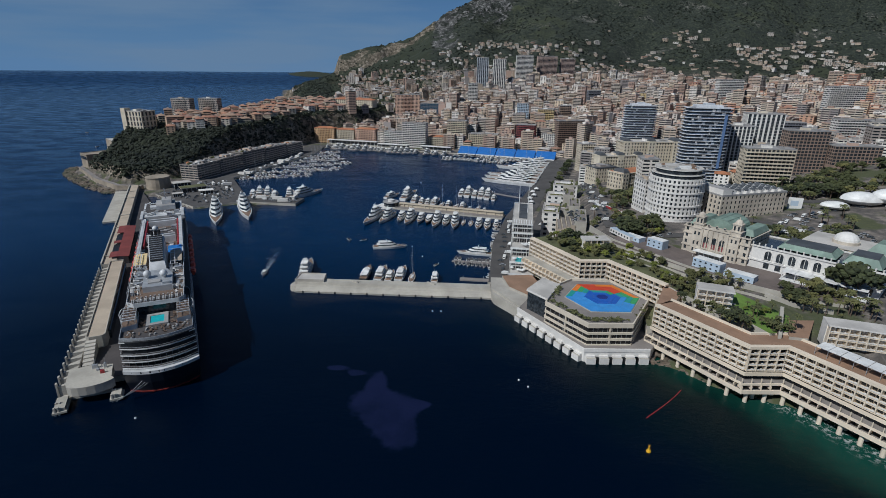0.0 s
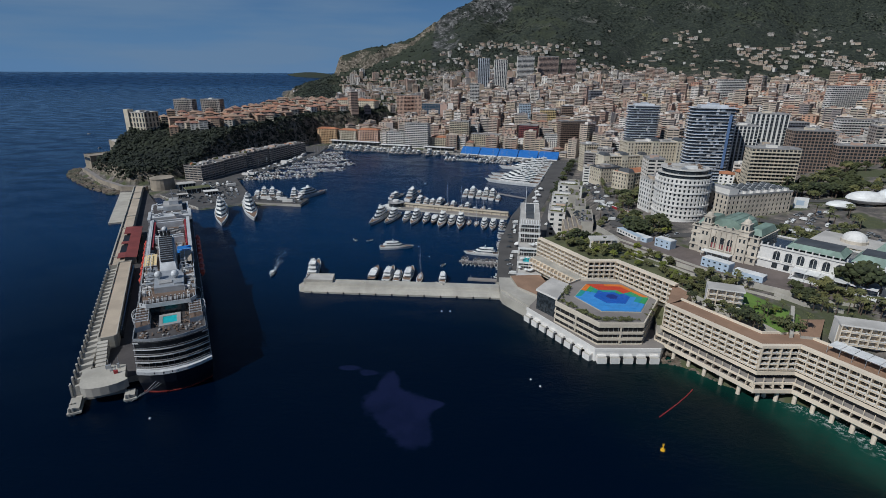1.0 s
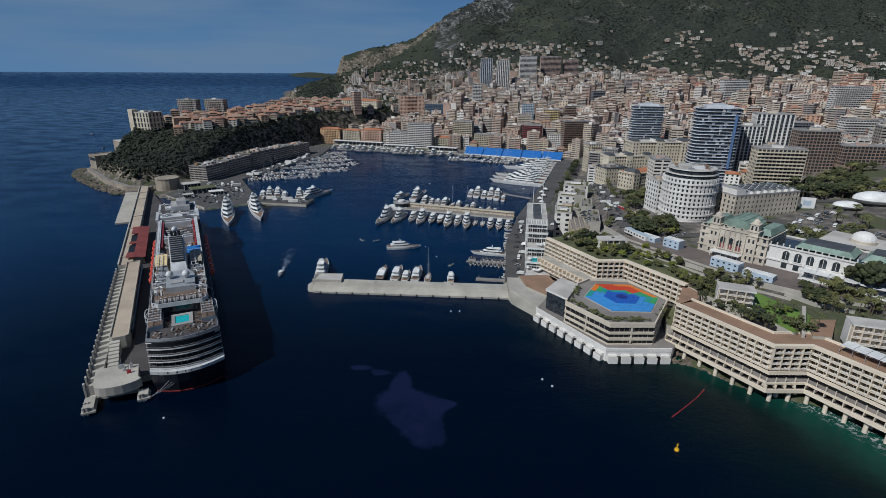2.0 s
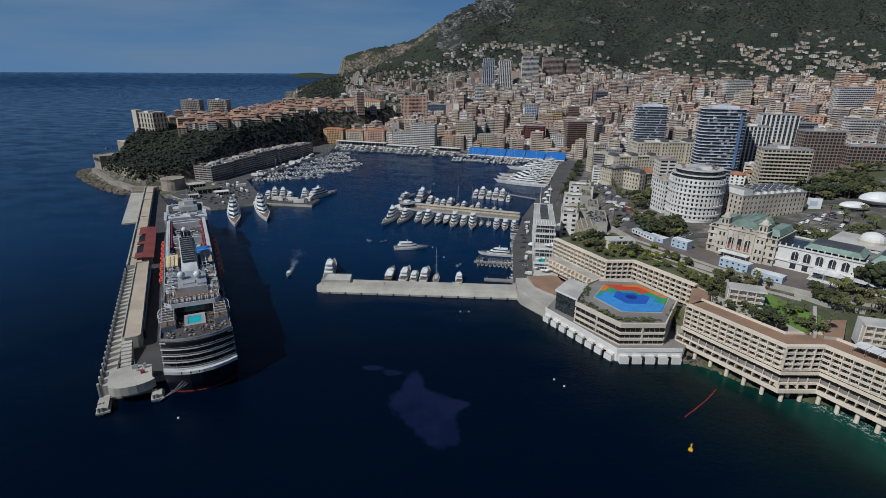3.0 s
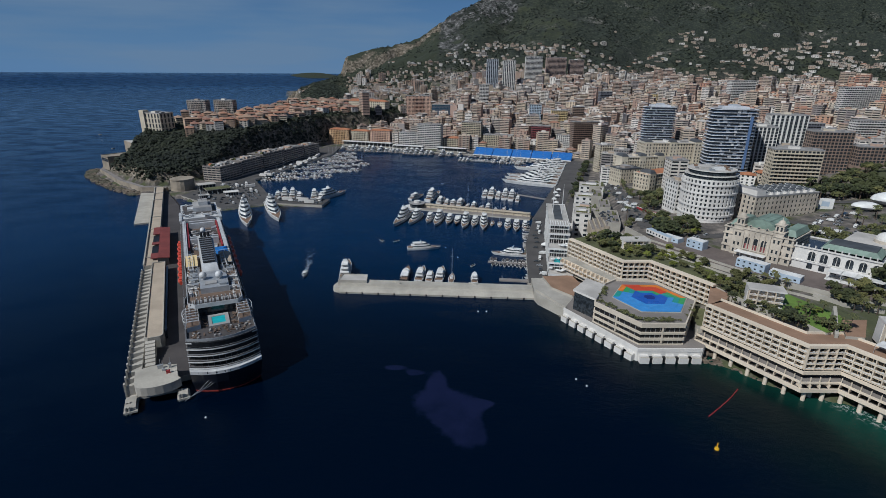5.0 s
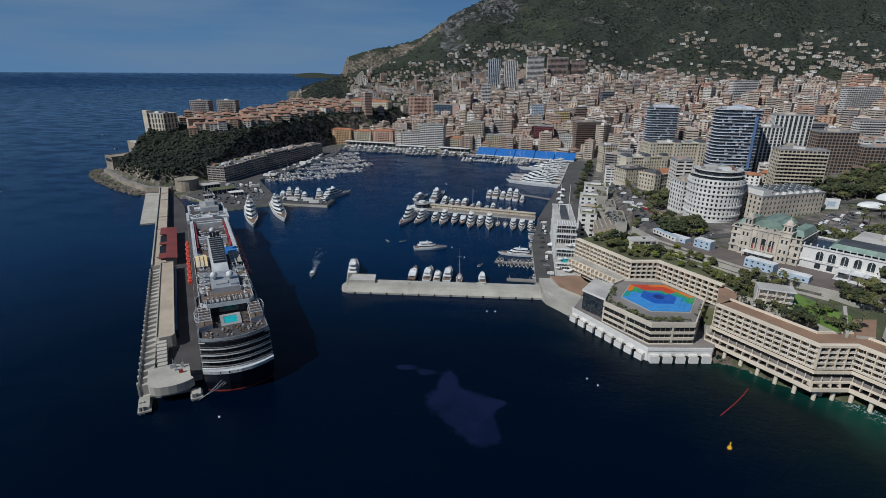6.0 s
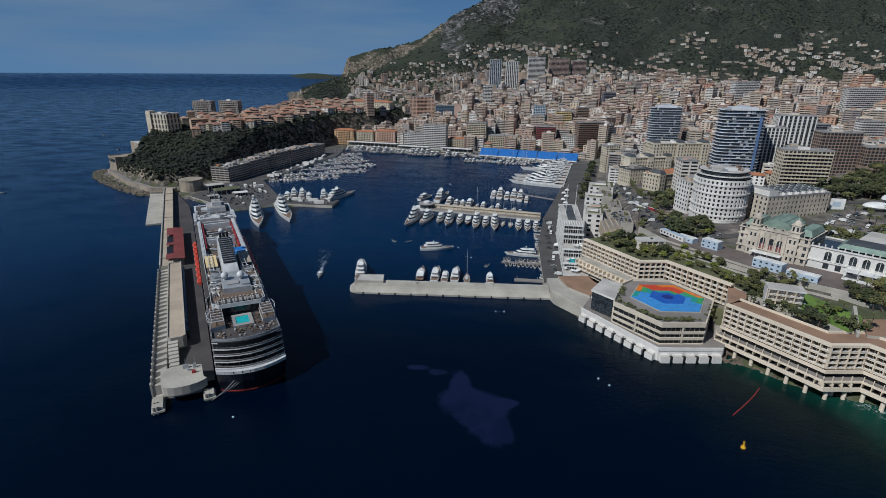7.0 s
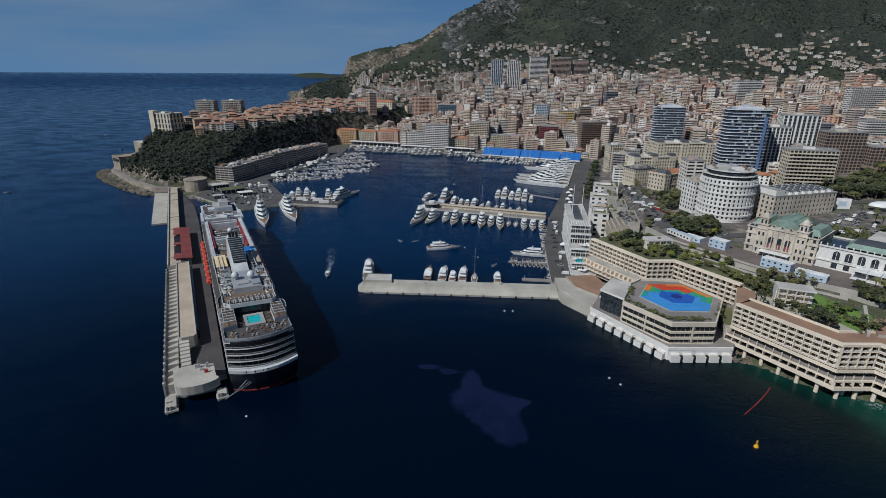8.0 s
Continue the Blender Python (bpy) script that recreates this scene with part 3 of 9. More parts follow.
def facade(s, w, d, z0, floors, fh, bay, pier, band, wall=0, pane=None, deep=0.35, sides=(0, 1, 2, 3), jambs=True):
    """One connected wall round a rectangle whose windows are real recesses; with pane, a dark core behind them."""
    index, top = {}, z0 + floors * fh

    def at(p):
        key = (round(p[0], 2), round(p[1], 2), round(p[2], 2))
        if key not in index:
            index[key] = len(s.v)
            s.v.append(p)
        return index[key]

    def face(pts):
        s.f.append(tuple(at(p) for p in pts))
        s.s.append(wall)

    corners = rect(w, d)
    zs = [z0 - 3]
    for f in range(floors):
        zs += [z0 + f * fh + 0.72 * band * fh, z0 + (f + 1) * fh - 0.28 * band * fh]
    zs.append(top)
    for side in range(4):
        (ax, ay), (bx, by) = corners[side], corners[(side + 1) % 4]
        length = math.hypot(bx - ax, by - ay)
        tx, ty = (bx - ax) / length, (by - ay) / length
        nx, ny = -ty, tx
        n = max(1, round(length / bay)) if side in sides else 0
        us = [0.0]
        for k in range(n):
            c = (k + 0.5) * length / n
            half = (1 - pier) * length / n / 2
            us += [c - half, c + half]
        us.append(length)

        def pt(u, z, deep_=0.0):
            return (ax + tx * u + nx * deep_, ay + ty * u + ny * deep_, z)

        if not n:
            face([pt(0, zs[0]), pt(length, zs[0]), pt(length, top), pt(0, top)])
            continue
        for j in range(len(zs) - 1):
            z1, z2 = zs[j], zs[j + 1]
            if j % 2 == 0:
                lower = [pt(u, z1) for u in us] if j else [pt(0, z1), pt(length, z1)]
                upper = [pt(u, z2) for u in us] if j < len(zs) - 2 else [pt(0, z2), pt(length, z2)]
                face(lower + upper[::-1])
                continue
            for i in range(len(us) - 1):
                u1, u2 = us[i], us[i + 1]
                if i % 2 == 0:
                    face([pt(u1, z1), pt(u2, z1), pt(u2, z2), pt(u1, z2)])
                else:
                    for p, q in (((u1, z1), (u2, z1)), ((u2, z2), (u1, z2)), ((u2, z1), (u2, z2)), ((u1, z2), (u1, z1)))[:4 if jambs else 2]:
                        face([pt(*p), pt(*q), pt(*q, deep), pt(*p, deep)])
    if pane is not None:
        s.prism(rect(w, d, deep - 0.02), z0 - 3, top - 0.1, pane)
    return top


def flats(at, w, d, floors, fh=3.1, bay=3.4, pier=0.35, band=0.34, style="flat", wall="facade", label="", balconies=0, name="apartment_building", group="town buildings", roofing="pale_roof", hut=True, pane="glass", deep=0.35):
    """A block of flats: wall, glazing, roof, one balcony a storey."""
    ob = thing(name, label or "cream rendered block of flats with rows of windows", "building", at, group)
    s = Shape(wall)
    top = facade(s, w, d, 0, floors, fh, bay, pier, band, deep=deep)
    part("wall", s, ob)
    g = Shape(pane)
    g.prism(rect(w, d, deep - 0.02), -3, top - 0.1)
    part("window_glazing", g, ob, "dark window panes")
    r = Shape(roofing, "grey_roof")
    if style == "flat":
        r.prism(rect(w, d, -0.15), top, top + 0.3)
        r.ring(rect(w, d, -0.15), rect(w, d, 0.25), top + 0.3, top + 1.1)
        part("roof", r, ob)
        if hut:
            h = Shape("facade", "grey_roof")
            hw = min(w * 0.16, 3.6)
            h.box(-hw - w * 0.04, hw - w * 0.04, -d * 0.2, d * 0.22, top + 0.3, top + 3.0, 0, 1)
            h.box(w * 0.2, w * 0.32, -d * 0.1, d * 0.15, top + 0.3, top + 1.7, 1)
            h.box(-w * 0.38, -w * 0.28, 0, d * 0.2, top + 0.3, top + 1.5, 1)
            part("roof_hut", h, ob)
    else:
        e, ridge = 0.5, min(w, d) * 0.2
        a, b = rect(w, d, -e), rect(max(w - d, 0) + 0.6, max(d - w, 0) + 0.6)
        r.loft([[(p[0], p[1], top) for p in a], [(p[0], p[1], top + 0.25) for p in a], [(p[0], p[1], top + ridge) for p in b]], 0)
        part("roof", r, ob, "clay tile roof")
    if balconies:
        b = Shape(wall if wall != "facade" else "white_wall")
        b.box(-w * balconies / 2, w * balconies / 2, -d / 2 - 1.3, -d / 2 + 0.1, -0.12, 0.12)
        b.ring([(-w * balconies / 2, -d / 2 - 1.3), (w * balconies / 2, -d / 2 - 1.3), (w * balconies / 2, -d / 2), (-w * balconies / 2, -d / 2)],
               [(-w * balconies / 2 + 0.08, -d / 2 - 1.22), (w * balconies / 2 - 0.08, -d / 2 - 1.22), (w * balconies / 2 - 0.08, -d / 2 - 0.02), (-w * balconies / 2 + 0.08, -d / 2 - 0.02)], 0.12, 1.0)
        me = b.mesh("balcony")
        for f in range(1, floors):
            part("balcony", me, ob, at=pose(0, 0, f * fh))
    return ob


KEEP_OUT = []      # circles (x, y, r) that the large buildings, roads and parks take up


def free(x, y, r):
    return all((x - a) ** 2 + (y - b) ** 2 > (r + c) ** 2 for a, b, c in KEEP_OUT)


def claim(x, y, r):
    KEEP_OUT.append((x, y, r))


# ---- the long breakwater and the cruise ship ----
DIKE = pose(-160, 176, 0, 0, 0, 28.3)      # its own axes: x across towards the ship, y along from the tip to the rock


def build_dike():
    ob = thing("breakwater", "long concrete breakwater quay with a raised walkway and toothed sea wall", "breakwater", DIKE)
    s = Shape("concrete", "dark_deck")
    s.prism([(2, 14), (25.5, 14), (25.5, 300), (24, 360), (12, 440), (2, 440)], -5, 3.0, 0, 1)
    part("quay", s, ob, "dark asphalt quay")
    s = Shape("pale_concrete", "beige_deck")
    s.prism([(6.5, 48), (8, 46.5), (13.5, 46.5), (15, 48), (14.6, 165), (6.5, 165)], 3, 9.0, 0, 1)
    s.ring([(6.5, 48), (8, 46.5), (13.5, 46.5), (15, 48), (14.6, 165), (6.5, 165)], [(6.9, 48.2), (8.2, 47), (13.3, 47), (14.6, 48.2), (14.2, 164.6), (6.9, 164.6)], 9.0, 9.7, 0)
    part("walkway", s, ob, "beige raised walkway")
    s = Shape("glass")
    s.box(15.05, 16.2, 56, 160, 3.0, 7.6)
    part("glazed_gallery", s, ob, "dark green glazed gallery")
    s = Shape("pale_concrete", "beige_deck")
    s.prism([(1.2, 165), (9.6, 165), (9.6, 440), (1.2, 440)], 2, 8.0, 0, 1)
    s.box(0.7, 1.6, 165, 440, -3, 9.1, 0)
    for y in (181, 258, 300, 372, 405):
        s.box(1.6, 9.6, y, y + 0.8, 8.0, 8.7, 0)
    part("walkway", s, ob, "beige raised walkway with a parapet")
    s = Shape("pale_concrete")
    s.prism([(-14, 309), (-1, 309), (-1, 442), (-14.5, 446)], -3, 1.4)
    part("apron", s, ob, "pale concrete apron")
    # sea wall teeth
    t = Shape("pale_concrete", "concrete")
    t.prism([(0.0, 0.3), (6.4, 0.3), (6.4, 4.4)], -3, 5.8, 1, 0)
    t.box(0.0, 0.7, 0.0, 1.7, -3, 7.2, 0)
    me = t.mesh("tooth")
    for k in range(26):
        part("tooth", me, ob, at=pose(-0.4, 10 + 6.0 * k, 0))
    s = Shape("concrete")
    s.box(1.2, 6.5, 9, 165, -3, 1.0)
    part("sea_wall", s, ob)
    # terminal with the red roof
    s = Shape("pale_concrete", "glass")
    s.box(9.6, 16.2, 176, 254, 3.0, 8.6, 0)
    for k in range(19):
        s.box(16.2, 16.35, 178 + 4 * k, 180.6 + 4 * k, 3.6, 7.4, 1)
    term = part("terminal", s, ob)
    s = Shape("red_roof")
    s.loft([[(10.0, 174, 9.9), (17.2, 174, 8.8), (17.2, 174, 8.4), (10.0, 174, 9.5)], [(10.0, 257, 9.9), (17.2, 257, 8.8), (17.2, 257, 8.4), (10.0, 257, 9.5)]])
    for a, b in ((174, 186), (208, 214), (236, 257)):
        s.box(5.2, 10.0, a, b, 9.3, 9.75)
    part("roof", s, term, "dark red metal roof")
    s = Shape("concrete", "black")
    s.box(5.4, 9.9, 186, 208, 8.0, 8.6, 1)
    s.box(5.4, 9.9, 214, 236, 8.0, 8.6, 1)
    part("light_well", s, term, "dark courtyard wells")
    # ramp and platform at the tip
    s = Shape("pale_concrete", "concrete", "concrete")
    arc = [(4.5 + 9.2 * (1 - math.cos(a)), 4.5 - 4.6 * math.sin(a)) for a in (0.35, 0.7, 1.05, 1.4, 1.75, 2.1, 2.45, 2.8)]
    s.prism([(4.0, 18)] + [(4.2, 6)] + arc + [(21.2, 5), (20.8, 16), (13, 19)], 4.6, 8.6, 1, 0)
    s.prism([(5.0, 18), (5.2, 7), (20.0, 6), (20.0, 16)], -4, 4.6, 2)
    part("platform", s, ob, "pale curved concrete platform at the tip")
    for k, (x, y, w_) in enumerate(((15.5, 12.5, 1.2), (17.5, 9.5, 1.6), (14.2, 15.2, 2.2), (18.2, 14.2, 1.0))):
        s = Shape("steel", "red_paint")
        s.box(x - w_ / 2, x + w_ / 2, y - 0.5, y + 0.5, 8.6, 9.6 + 0.4 * k, k == 1)
        s.rod((x, y, 8.6), (x + 0.3, y, 12.5 + k * 0.4), 0.13)
        part("winch", s, ob)
    for x in (1.6, 21.8):
        s = Shape("pale_concrete", "concrete")
        y = -4.0 if x < 10 else -3.2
        w_ = 5.2 if x < 10 else 5.0
        s.box(x - 1.8, x - 1.8 + w_, y, y + (11 if x < 10 else 6.5), 0.9, 1.7, 0)
        s.box(x - 1.2, x - 1.2 + w_ - 1.2, y + 1.0, y + (10 if x < 10 else 6), 1.7, 3.0, 0)
        for q in (0.2, w_ - 3.8):
            s.tube(x - 1.0 + q, y + 0.8, -4, 3.8, 0.5, n=6, s=1)
            s.tube(x - 1.0 + q, y + 5.0, -4, 3.6, 0.5, n=6, s=1)
        part("mooring_dolphin", s, ob)
    for k in range(9):
        s = Shape("concrete")
        s.box(6.8, 11.2, 22 + 2.6 * k, 24.6 + 2.6 * k, 2.9, 3.3 + 0.66 * k)
        part("step", s, ob)


build_dike()


def outline(L, B, stern=0.86, full=0.5, sharp=2.0, n=9, y0=0.0, tail=0.0, k=1.0):
    """A boat's plan, counterclockwise from the port side of the stern: y forward."""
    half = []
    for i in range(n + 1):
        t = i / n
        b = stern + (1 - stern) * min(1, t / 0.3) if t < full else 1 - ((t - full) / (1 - full)) ** sharp
        half.append((max(b, 0.015) * B / 2 * k, y0 + t * L))
    pts = [(b, y) for b, y in half] + [(-b, y) for b, y in reversed(half)]
    return ([(0.0, y0 - tail)] if tail else []) + pts


def build_ship():
    ship = thing("cruise_ship", "large cruise ship with dark blue hull and white upper decks", "ship", DIKE @ pose(41.4, 0, 0))
    ship.scale = (0.95, 1.0, 1.0)

    def plan(B, y0, y1, round_front=26.0, stern_in=3.2, bulge=4.6):
        """A deck's outline: a curved stern and a tapering front."""
        pts = []
        for a in range(7):
            t = -1 + 2 * a / 6
            pts.append((t * B / 2, y0 + stern_in + (bulge * (t * t) - bulge)))
        for a in range(1, 7):
            t = a / 6
            pts.append((B / 2 * math.sqrt(max(0.0, 1 - (t * 0.9) ** 2)), y1 - round_front + round_front * t))
        for a in range(6, 0, -1):
            t = a / 6
            pts.append((-B / 2 * math.sqrt(max(0.0, 1 - (t * 0.9) ** 2)), y1 - round_front + round_front * t))
        return pts

    s = Shape("dark_hull", "dark_deck")
    rows = [[(x, y, z) for x, y in plan(B, a, b, 70, 2, 5)] for z, B, a, b in ((-1.5, 27.5, 2, 268), (1.2, 29.5, 0.5, 270), (6, 31, -1, 276), (10.6, 31.6, -2, 285))]
    s.loft(rows)
    part("hull", s, ship, "dark navy blue hull")
    s = Shape("red_hull")
    s.loft([[(x, y, z) for x, y in plan(B, a, 270.2, 70, 2, 5)] for z, B, a in ((0.15, 29.2, 0.45), (0.75, 29.65, 0.3))])
    part("waterline_stripe", s, ship, "thin red waterline stripe")
    s = Shape("ship_white", "glass")
    s.loft([[(x, y, z) for x, y in plan(31.8, -1.8, 262, 50, 2, 5)] for z in (10.6, 12.0)])
    for k in range(7):
        s.box(-12.5 + 3.7 * k, -9.9 + 3.7 * k, -3.5 + 0.032 * abs(-11 + 3.7 * k) ** 1.9 - 1.2, 1.5, 11.0, 11.9, 1)
    part("promenade_band", s, ship, "white band with openings")
    core = plan(30.2, 1.5, 256, 34, 3, 4.6)
    s = Shape("dark_glazing")
    s.loft([[(x, y, z) for x, y in core] for z in (12.2, 24.0)])
    part("cabin_glazing", s, ship, "dark recessed cabin windows")
    for k in range(5):
        z = 12.4 + 2.75 * k
        s = Shape("white_paint", "dark_deck")
        o, i = plan(31.6, -1.2 + 0.75 * k, 256.5, 34, 3, 4.6), plan(29.9, 1.6 + 0.3 * k, 255, 34, 3, 4.6)
        s.ring(o, i, z - 0.1, z + 0.5, 0, 1)
        part("balcony_band", s, ship, "white curved balcony band")
        s = Shape("steel")
        s.ring(plan(31.5, -1.1 + 0.75 * k, 256.4, 34, 3, 4.6), plan(31.3, -0.95 + 0.75 * k, 256.2, 34, 3, 4.6), z + 1.0, z + 1.12)
        part("balcony_rail", s, ship)
        if k < 4:
            s = Shape("grey_roof")
            for q in range(11):
                x = -13 + 2.6 * q
                y = -1.0 + 0.75 * k + 3 + 4.6 * (x / 15.8) ** 2 - 4.6
                s.box(x - 0.07, x + 0.07, y + 1.6, y + 2.6, z + 0.42, z + 2.75)
            tagged(part("balcony_partition", s, ship), kind="stuff")
    s = Shape("dark_deck", "ship_white")
    s.loft([[(x, y, z) for x, y in plan(30.6, 2.6, 256, 34, 3, 4.6)] for z in (23.9, 24.3)])
    part("aft_deck", s, ship, "dark aft pool deck")
    s = Shape("steel")
    o, i = plan(30.6, 2.6, 60, 10, 3, 4.6), plan(30.3, 2.8, 59.5, 10, 3, 4.6)
    s.ring(o, i, 24.3, 25.4)
    part("rail", s, ship)
    s = Shape("grey_roof")
    s.ring([(-5.2, 14.6), (4.6, 14.6), (4.6, 27), (-5.2, 27)], [(-3.4, 16.8), (2.8, 16.8), (2.8, 24.8), (-3.4, 24.8)], 24.3, 25.0)
    part("pool_surround", s, ship)
    s = Shape("pool")
    s.box(-3.4, 2.8, 16.8, 24.8, 24.3, 24.75)
    part("pool_water", s, ship, "bright turquoise pool water")
    for side in (-1, 1):
        s = Shape("teak", "ship_white", "steel")
        x0, x1 = sorted((side * 8.6, side * 14.8))
        s.prism([(x0, 13.5), (x1, 15), (x1, 36), (x0, 36)], 24.3, 26.6, 1, 0)
        s.prism([(x0 + 0.6, 20), (x1 - 0.4, 20), (x1 - 0.4, 36), (x0 + 0.6, 36)], 26.6, 28.2, 1, 0)
        part("terrace", s, ship, "wooden side terrace")
        lounger = Shape("ship_white")
        lounger.box(-0.35, 0.35, -0.9, 0.5, 0.2, 0.4)
        lounger.quad([(-0.35, 0.5, 0.3), (0.35, 0.5, 0.3), (0.35, 1.0, 0.85), (-0.35, 1.0, 0.85)])
        me = lounger.mesh("sun_lounger")
        for r in range(2):
            for q in range(9):
                part("sun_lounger", me, ship, at=pose(side * (10.2 + 2.6 * r), 21.5 + 1.6 * q, 28.2))
        # curved white wind screens by the rail
        s = Shape("ship_white")
        for q in range(7):
            a0, a1 = math.pi * q / 7, math.pi * (q + 1) / 7
            p, r = [(side * (14.9 + 1.5 * math.sin(a)), 26 - 5.5 * math.cos(a)) for a in (a0, a1)]
            s.rod((*p, 26.2), (*r, 26.2), 0.16)
            s.rod((*p, 28.2), (*r, 28.2), 0.16)
            s.rod((*p, 24.3), (*p, 28.2), 0.1)
        part("wind_screen", s, ship)
    # aft deckhouse with glass front
    s = Shape("ship_white", "dark_deck", "teak")
    s.prism([(-13.2, 31), (-10, 27.5), (10, 26.5), (12.6, 29.5), (13.6, 100), (-13.6, 100)], 29.2, 30.3, 0, 2)
    part("sun_deck", s, ship, "timber sun deck with white edge")
    s = Shape("glass")
    s.prism([(-12.4, 32), (-9.6, 29), (9.6, 28.2), (12.0, 31), (13.0, 99), (-13.0, 99)], 24.3, 29.2)
    part("lounge_glazing", s, ship)
    s = Shape("ship_white")
    s.ring([(-13.2, 31), (-10, 27.5), (10, 26.5), (12.6, 29.5), (13.6, 100), (-13.6, 100)], [(-13, 31.1), (-9.9, 27.8), (9.9, 26.8), (12.4, 29.7), (13.3, 99.7), (-13.3, 99.7)], 30.3, 31.3)
    part("rail", s, ship)
    for q in range(10):
        for r in range(2):
            part("sun_lounger", me, ship, at=pose(-9 + 2.0 * q, 31.5 + 4.2 * r, 30.3, 0, 0, 180 * r))
    s = Shape("steel", "grey_roof")
    s.prism([(-6.5, 42), (7.5, 41), (7.8, 58), (5, 66), (-4, 66), (-6.5, 58)], 30.3, 33.2, 0, 0)
    s.box(-4, 2, 46, 50, 33.2, 33.8, 1)
    s.box(3, 6.5, 43, 45, 33.2, 34.2, 0)
    part("deckhouse", s, ship, "grey deckhouse")
    for x, y, z, r in ((-4.4, 55, 33.2, 2.0), (3.6, 53, 33.2, 2.0), (-1.6, 104, 39.5, 1.9), (-0.6, 110, 42.0, 1.7)):
        d = Shape("ship_white")
        d.tube(x, y, z, z + 1.2, 0.8, n=8)
        part("radome_stand", d, ship)
        d = Shape("ship_white")
        d.dome(x, y, z + 2.2, r, r, 14, 5)
        d.dome(x, y, z + 2.2, r, -r * 0.9, 14, 4)
        part("radome", d, ship, "white ball radar dome", smooth=True)
    # funnel
    s = Shape("ship_white", "blue_panel")
    s.loft([[(-4.6, 66, 30.3), (4.6, 66, 30.3), (4.9, 100, 30.3), (-4.9, 100, 30.3)], [(-3.9, 72, 36), (3.9, 72, 36), (4.3, 98, 44), (-4.3, 98, 44)]])
    funnel = part("funnel", s, ship, "tall white funnel with black louvres")
    s = Shape("black")
    s.loft([[(-3.3, 71.9, 36.3), (3.3, 71.9, 36.3), (3.6, 95, 43.6), (-3.6, 95, 43.6)], [(-3.3, 71.7, 36.8), (3.3, 71.7, 36.8), (3.6, 94.8, 44.1), (-3.6, 94.8, 44.1)]])
    part("louvre_panel", s, funnel, "black")
    for q in range(11):
        y, z = 72.6 + 2.0 * q, 36.9 + 0.635 * q
        s = Shape("steel")
        s.box(-3.4, 3.4, y, y + 0.35, z, z + 0.5)
        part("slat", s, funnel)
    s = Shape("black")
    for x in (-2, 0, 2):
        s.tube(x, 97.5, 43.5, 46.5, 0.8, n=8)
    part("exhaust", s, funnel)
    for side in (-1, 1):
        s = Shape("ship_white")
        x = side * 9
        for q in range(6):
            s.rod((x, 70 + 5 * q, 30.3), (x, 70 + 5 * q, 34), 0.2)
        s.rod((x, 70, 34), (x, 95, 34), 0.25)
        s.rod((x - 2.2, 70, 34), (x - 2.2, 95, 34), 0.2)
        for q in range(6):
            s.rod((x, 70 + 5 * q, 34), (x - 2.2, 70 + 5 * q, 34), 0.15)
        part("awning_frame", s, ship)
    s = Shape("blue_seat", "blue_panel")
    s.box(4.6, 12.5, 102, 116, 30.3, 30.55, 0)
    s.box(4.6, 12.5, 108.7, 109, 30.55, 30.6, 1)
    part("sports_court", s, ship, "blue deck court")
    # midship pool well
    s = Shape("ship_white", "teak", "dark_deck")
    s.prism([(-13.6, 100), (13.6, 100), (13.6, 205), (-13.6, 205)], 24.3, 27.0, 0, 1)
    part("mid_deck", s, ship, "timber and white mid deck")
    for side in (-1, 1):
        s = Shape("red_paint", "ship_white")
        x0, x1 = sorted((side * 9.8, side * 10.8))
        s.box(x0, x1, 124, 186, 27, 29.6, 0)
        x0, x1 = sorted((side * 11.2, side * 13.4))
        s.box(x0, x1, 102, 190, 27, 30.4, 1)
        part("gallery", s, ship, "dark red and white side gallery")
    s = Shape("dark_deck")
    s.box(-9.2, 9.2, 150, 172, 27, 27.2)
    part("pool_well", s, ship)
    for y in (136, 141, 176, 182):
        s = Shape("ship_white")
        s.box(-9.0, 9.0, y, y + 1.6, 27, 31.2)
        part("cross_frame", s, ship)
    for q in range(9):
        s = Shape("ship_white")
        s.box(-8.4 + 2 * q, -7.2 + 2 * q, 143.5, 147, 27.0, 28.3)
        part("cabana", s, ship)
    # bridge
    s = Shape("ship_white", "glass")
    s.box(-15.4, 15.4, 194, 203, 27.0, 30.6, 0)
    s.box(-14, 14, 203, 238, 24.3, 31.0, 0)
    s.box(-14.2, 14.2, 238, 239, 27.5, 29.6, 1)
    part("bridge", s, ship, "white bridge with wings")
    for side in (-1, 1):
        s = Shape("ship_white")
        s.box(*sorted((side * 13.4, side * 15.4)), 188, 212, 30.6, 31.4)
        part("bridge_wing", s, ship)
    s = Shape("dark_deck")
    s.box(-12.5, 12.5, 205, 235, 31.0, 31.15)
    part("forward_deck", s, ship)
    s = Shape("ship_white", "grey_roof")
    s.box(-4.5, 9.5, 210, 232, 31.1, 34.5, 0, 1)
    s.box(0, 7, 216, 228, 34.5, 37.5, 0, 1)
    s.box(-9, -4.5, 214, 222, 31.1, 33.0, 0)
    s.rod((3, 222, 37.5), (3, 221, 46), 0.4)
    s.rod((-1, 222, 42), (7, 222, 42), 0.2)
    part("forward_house", s, ship, "white stepped forward deckhouse")
    # lifeboats
    b = Shape("orange", "ship_white")
    b.loft([[(x, y, z) for x, y in outline(9.4, w_, 0.6, 0.4, 2.4, 6, -4.7)] for z, w_ in ((-1.3, 1.4), (-0.2, 3.2), (0.6, 3.4), (1.3, 2.2))], 0)
    b.box(-0.8, 0.8, -2.8, 2.6, 1.3, 1.9, 0)
    me = b.mesh("lifeboat")
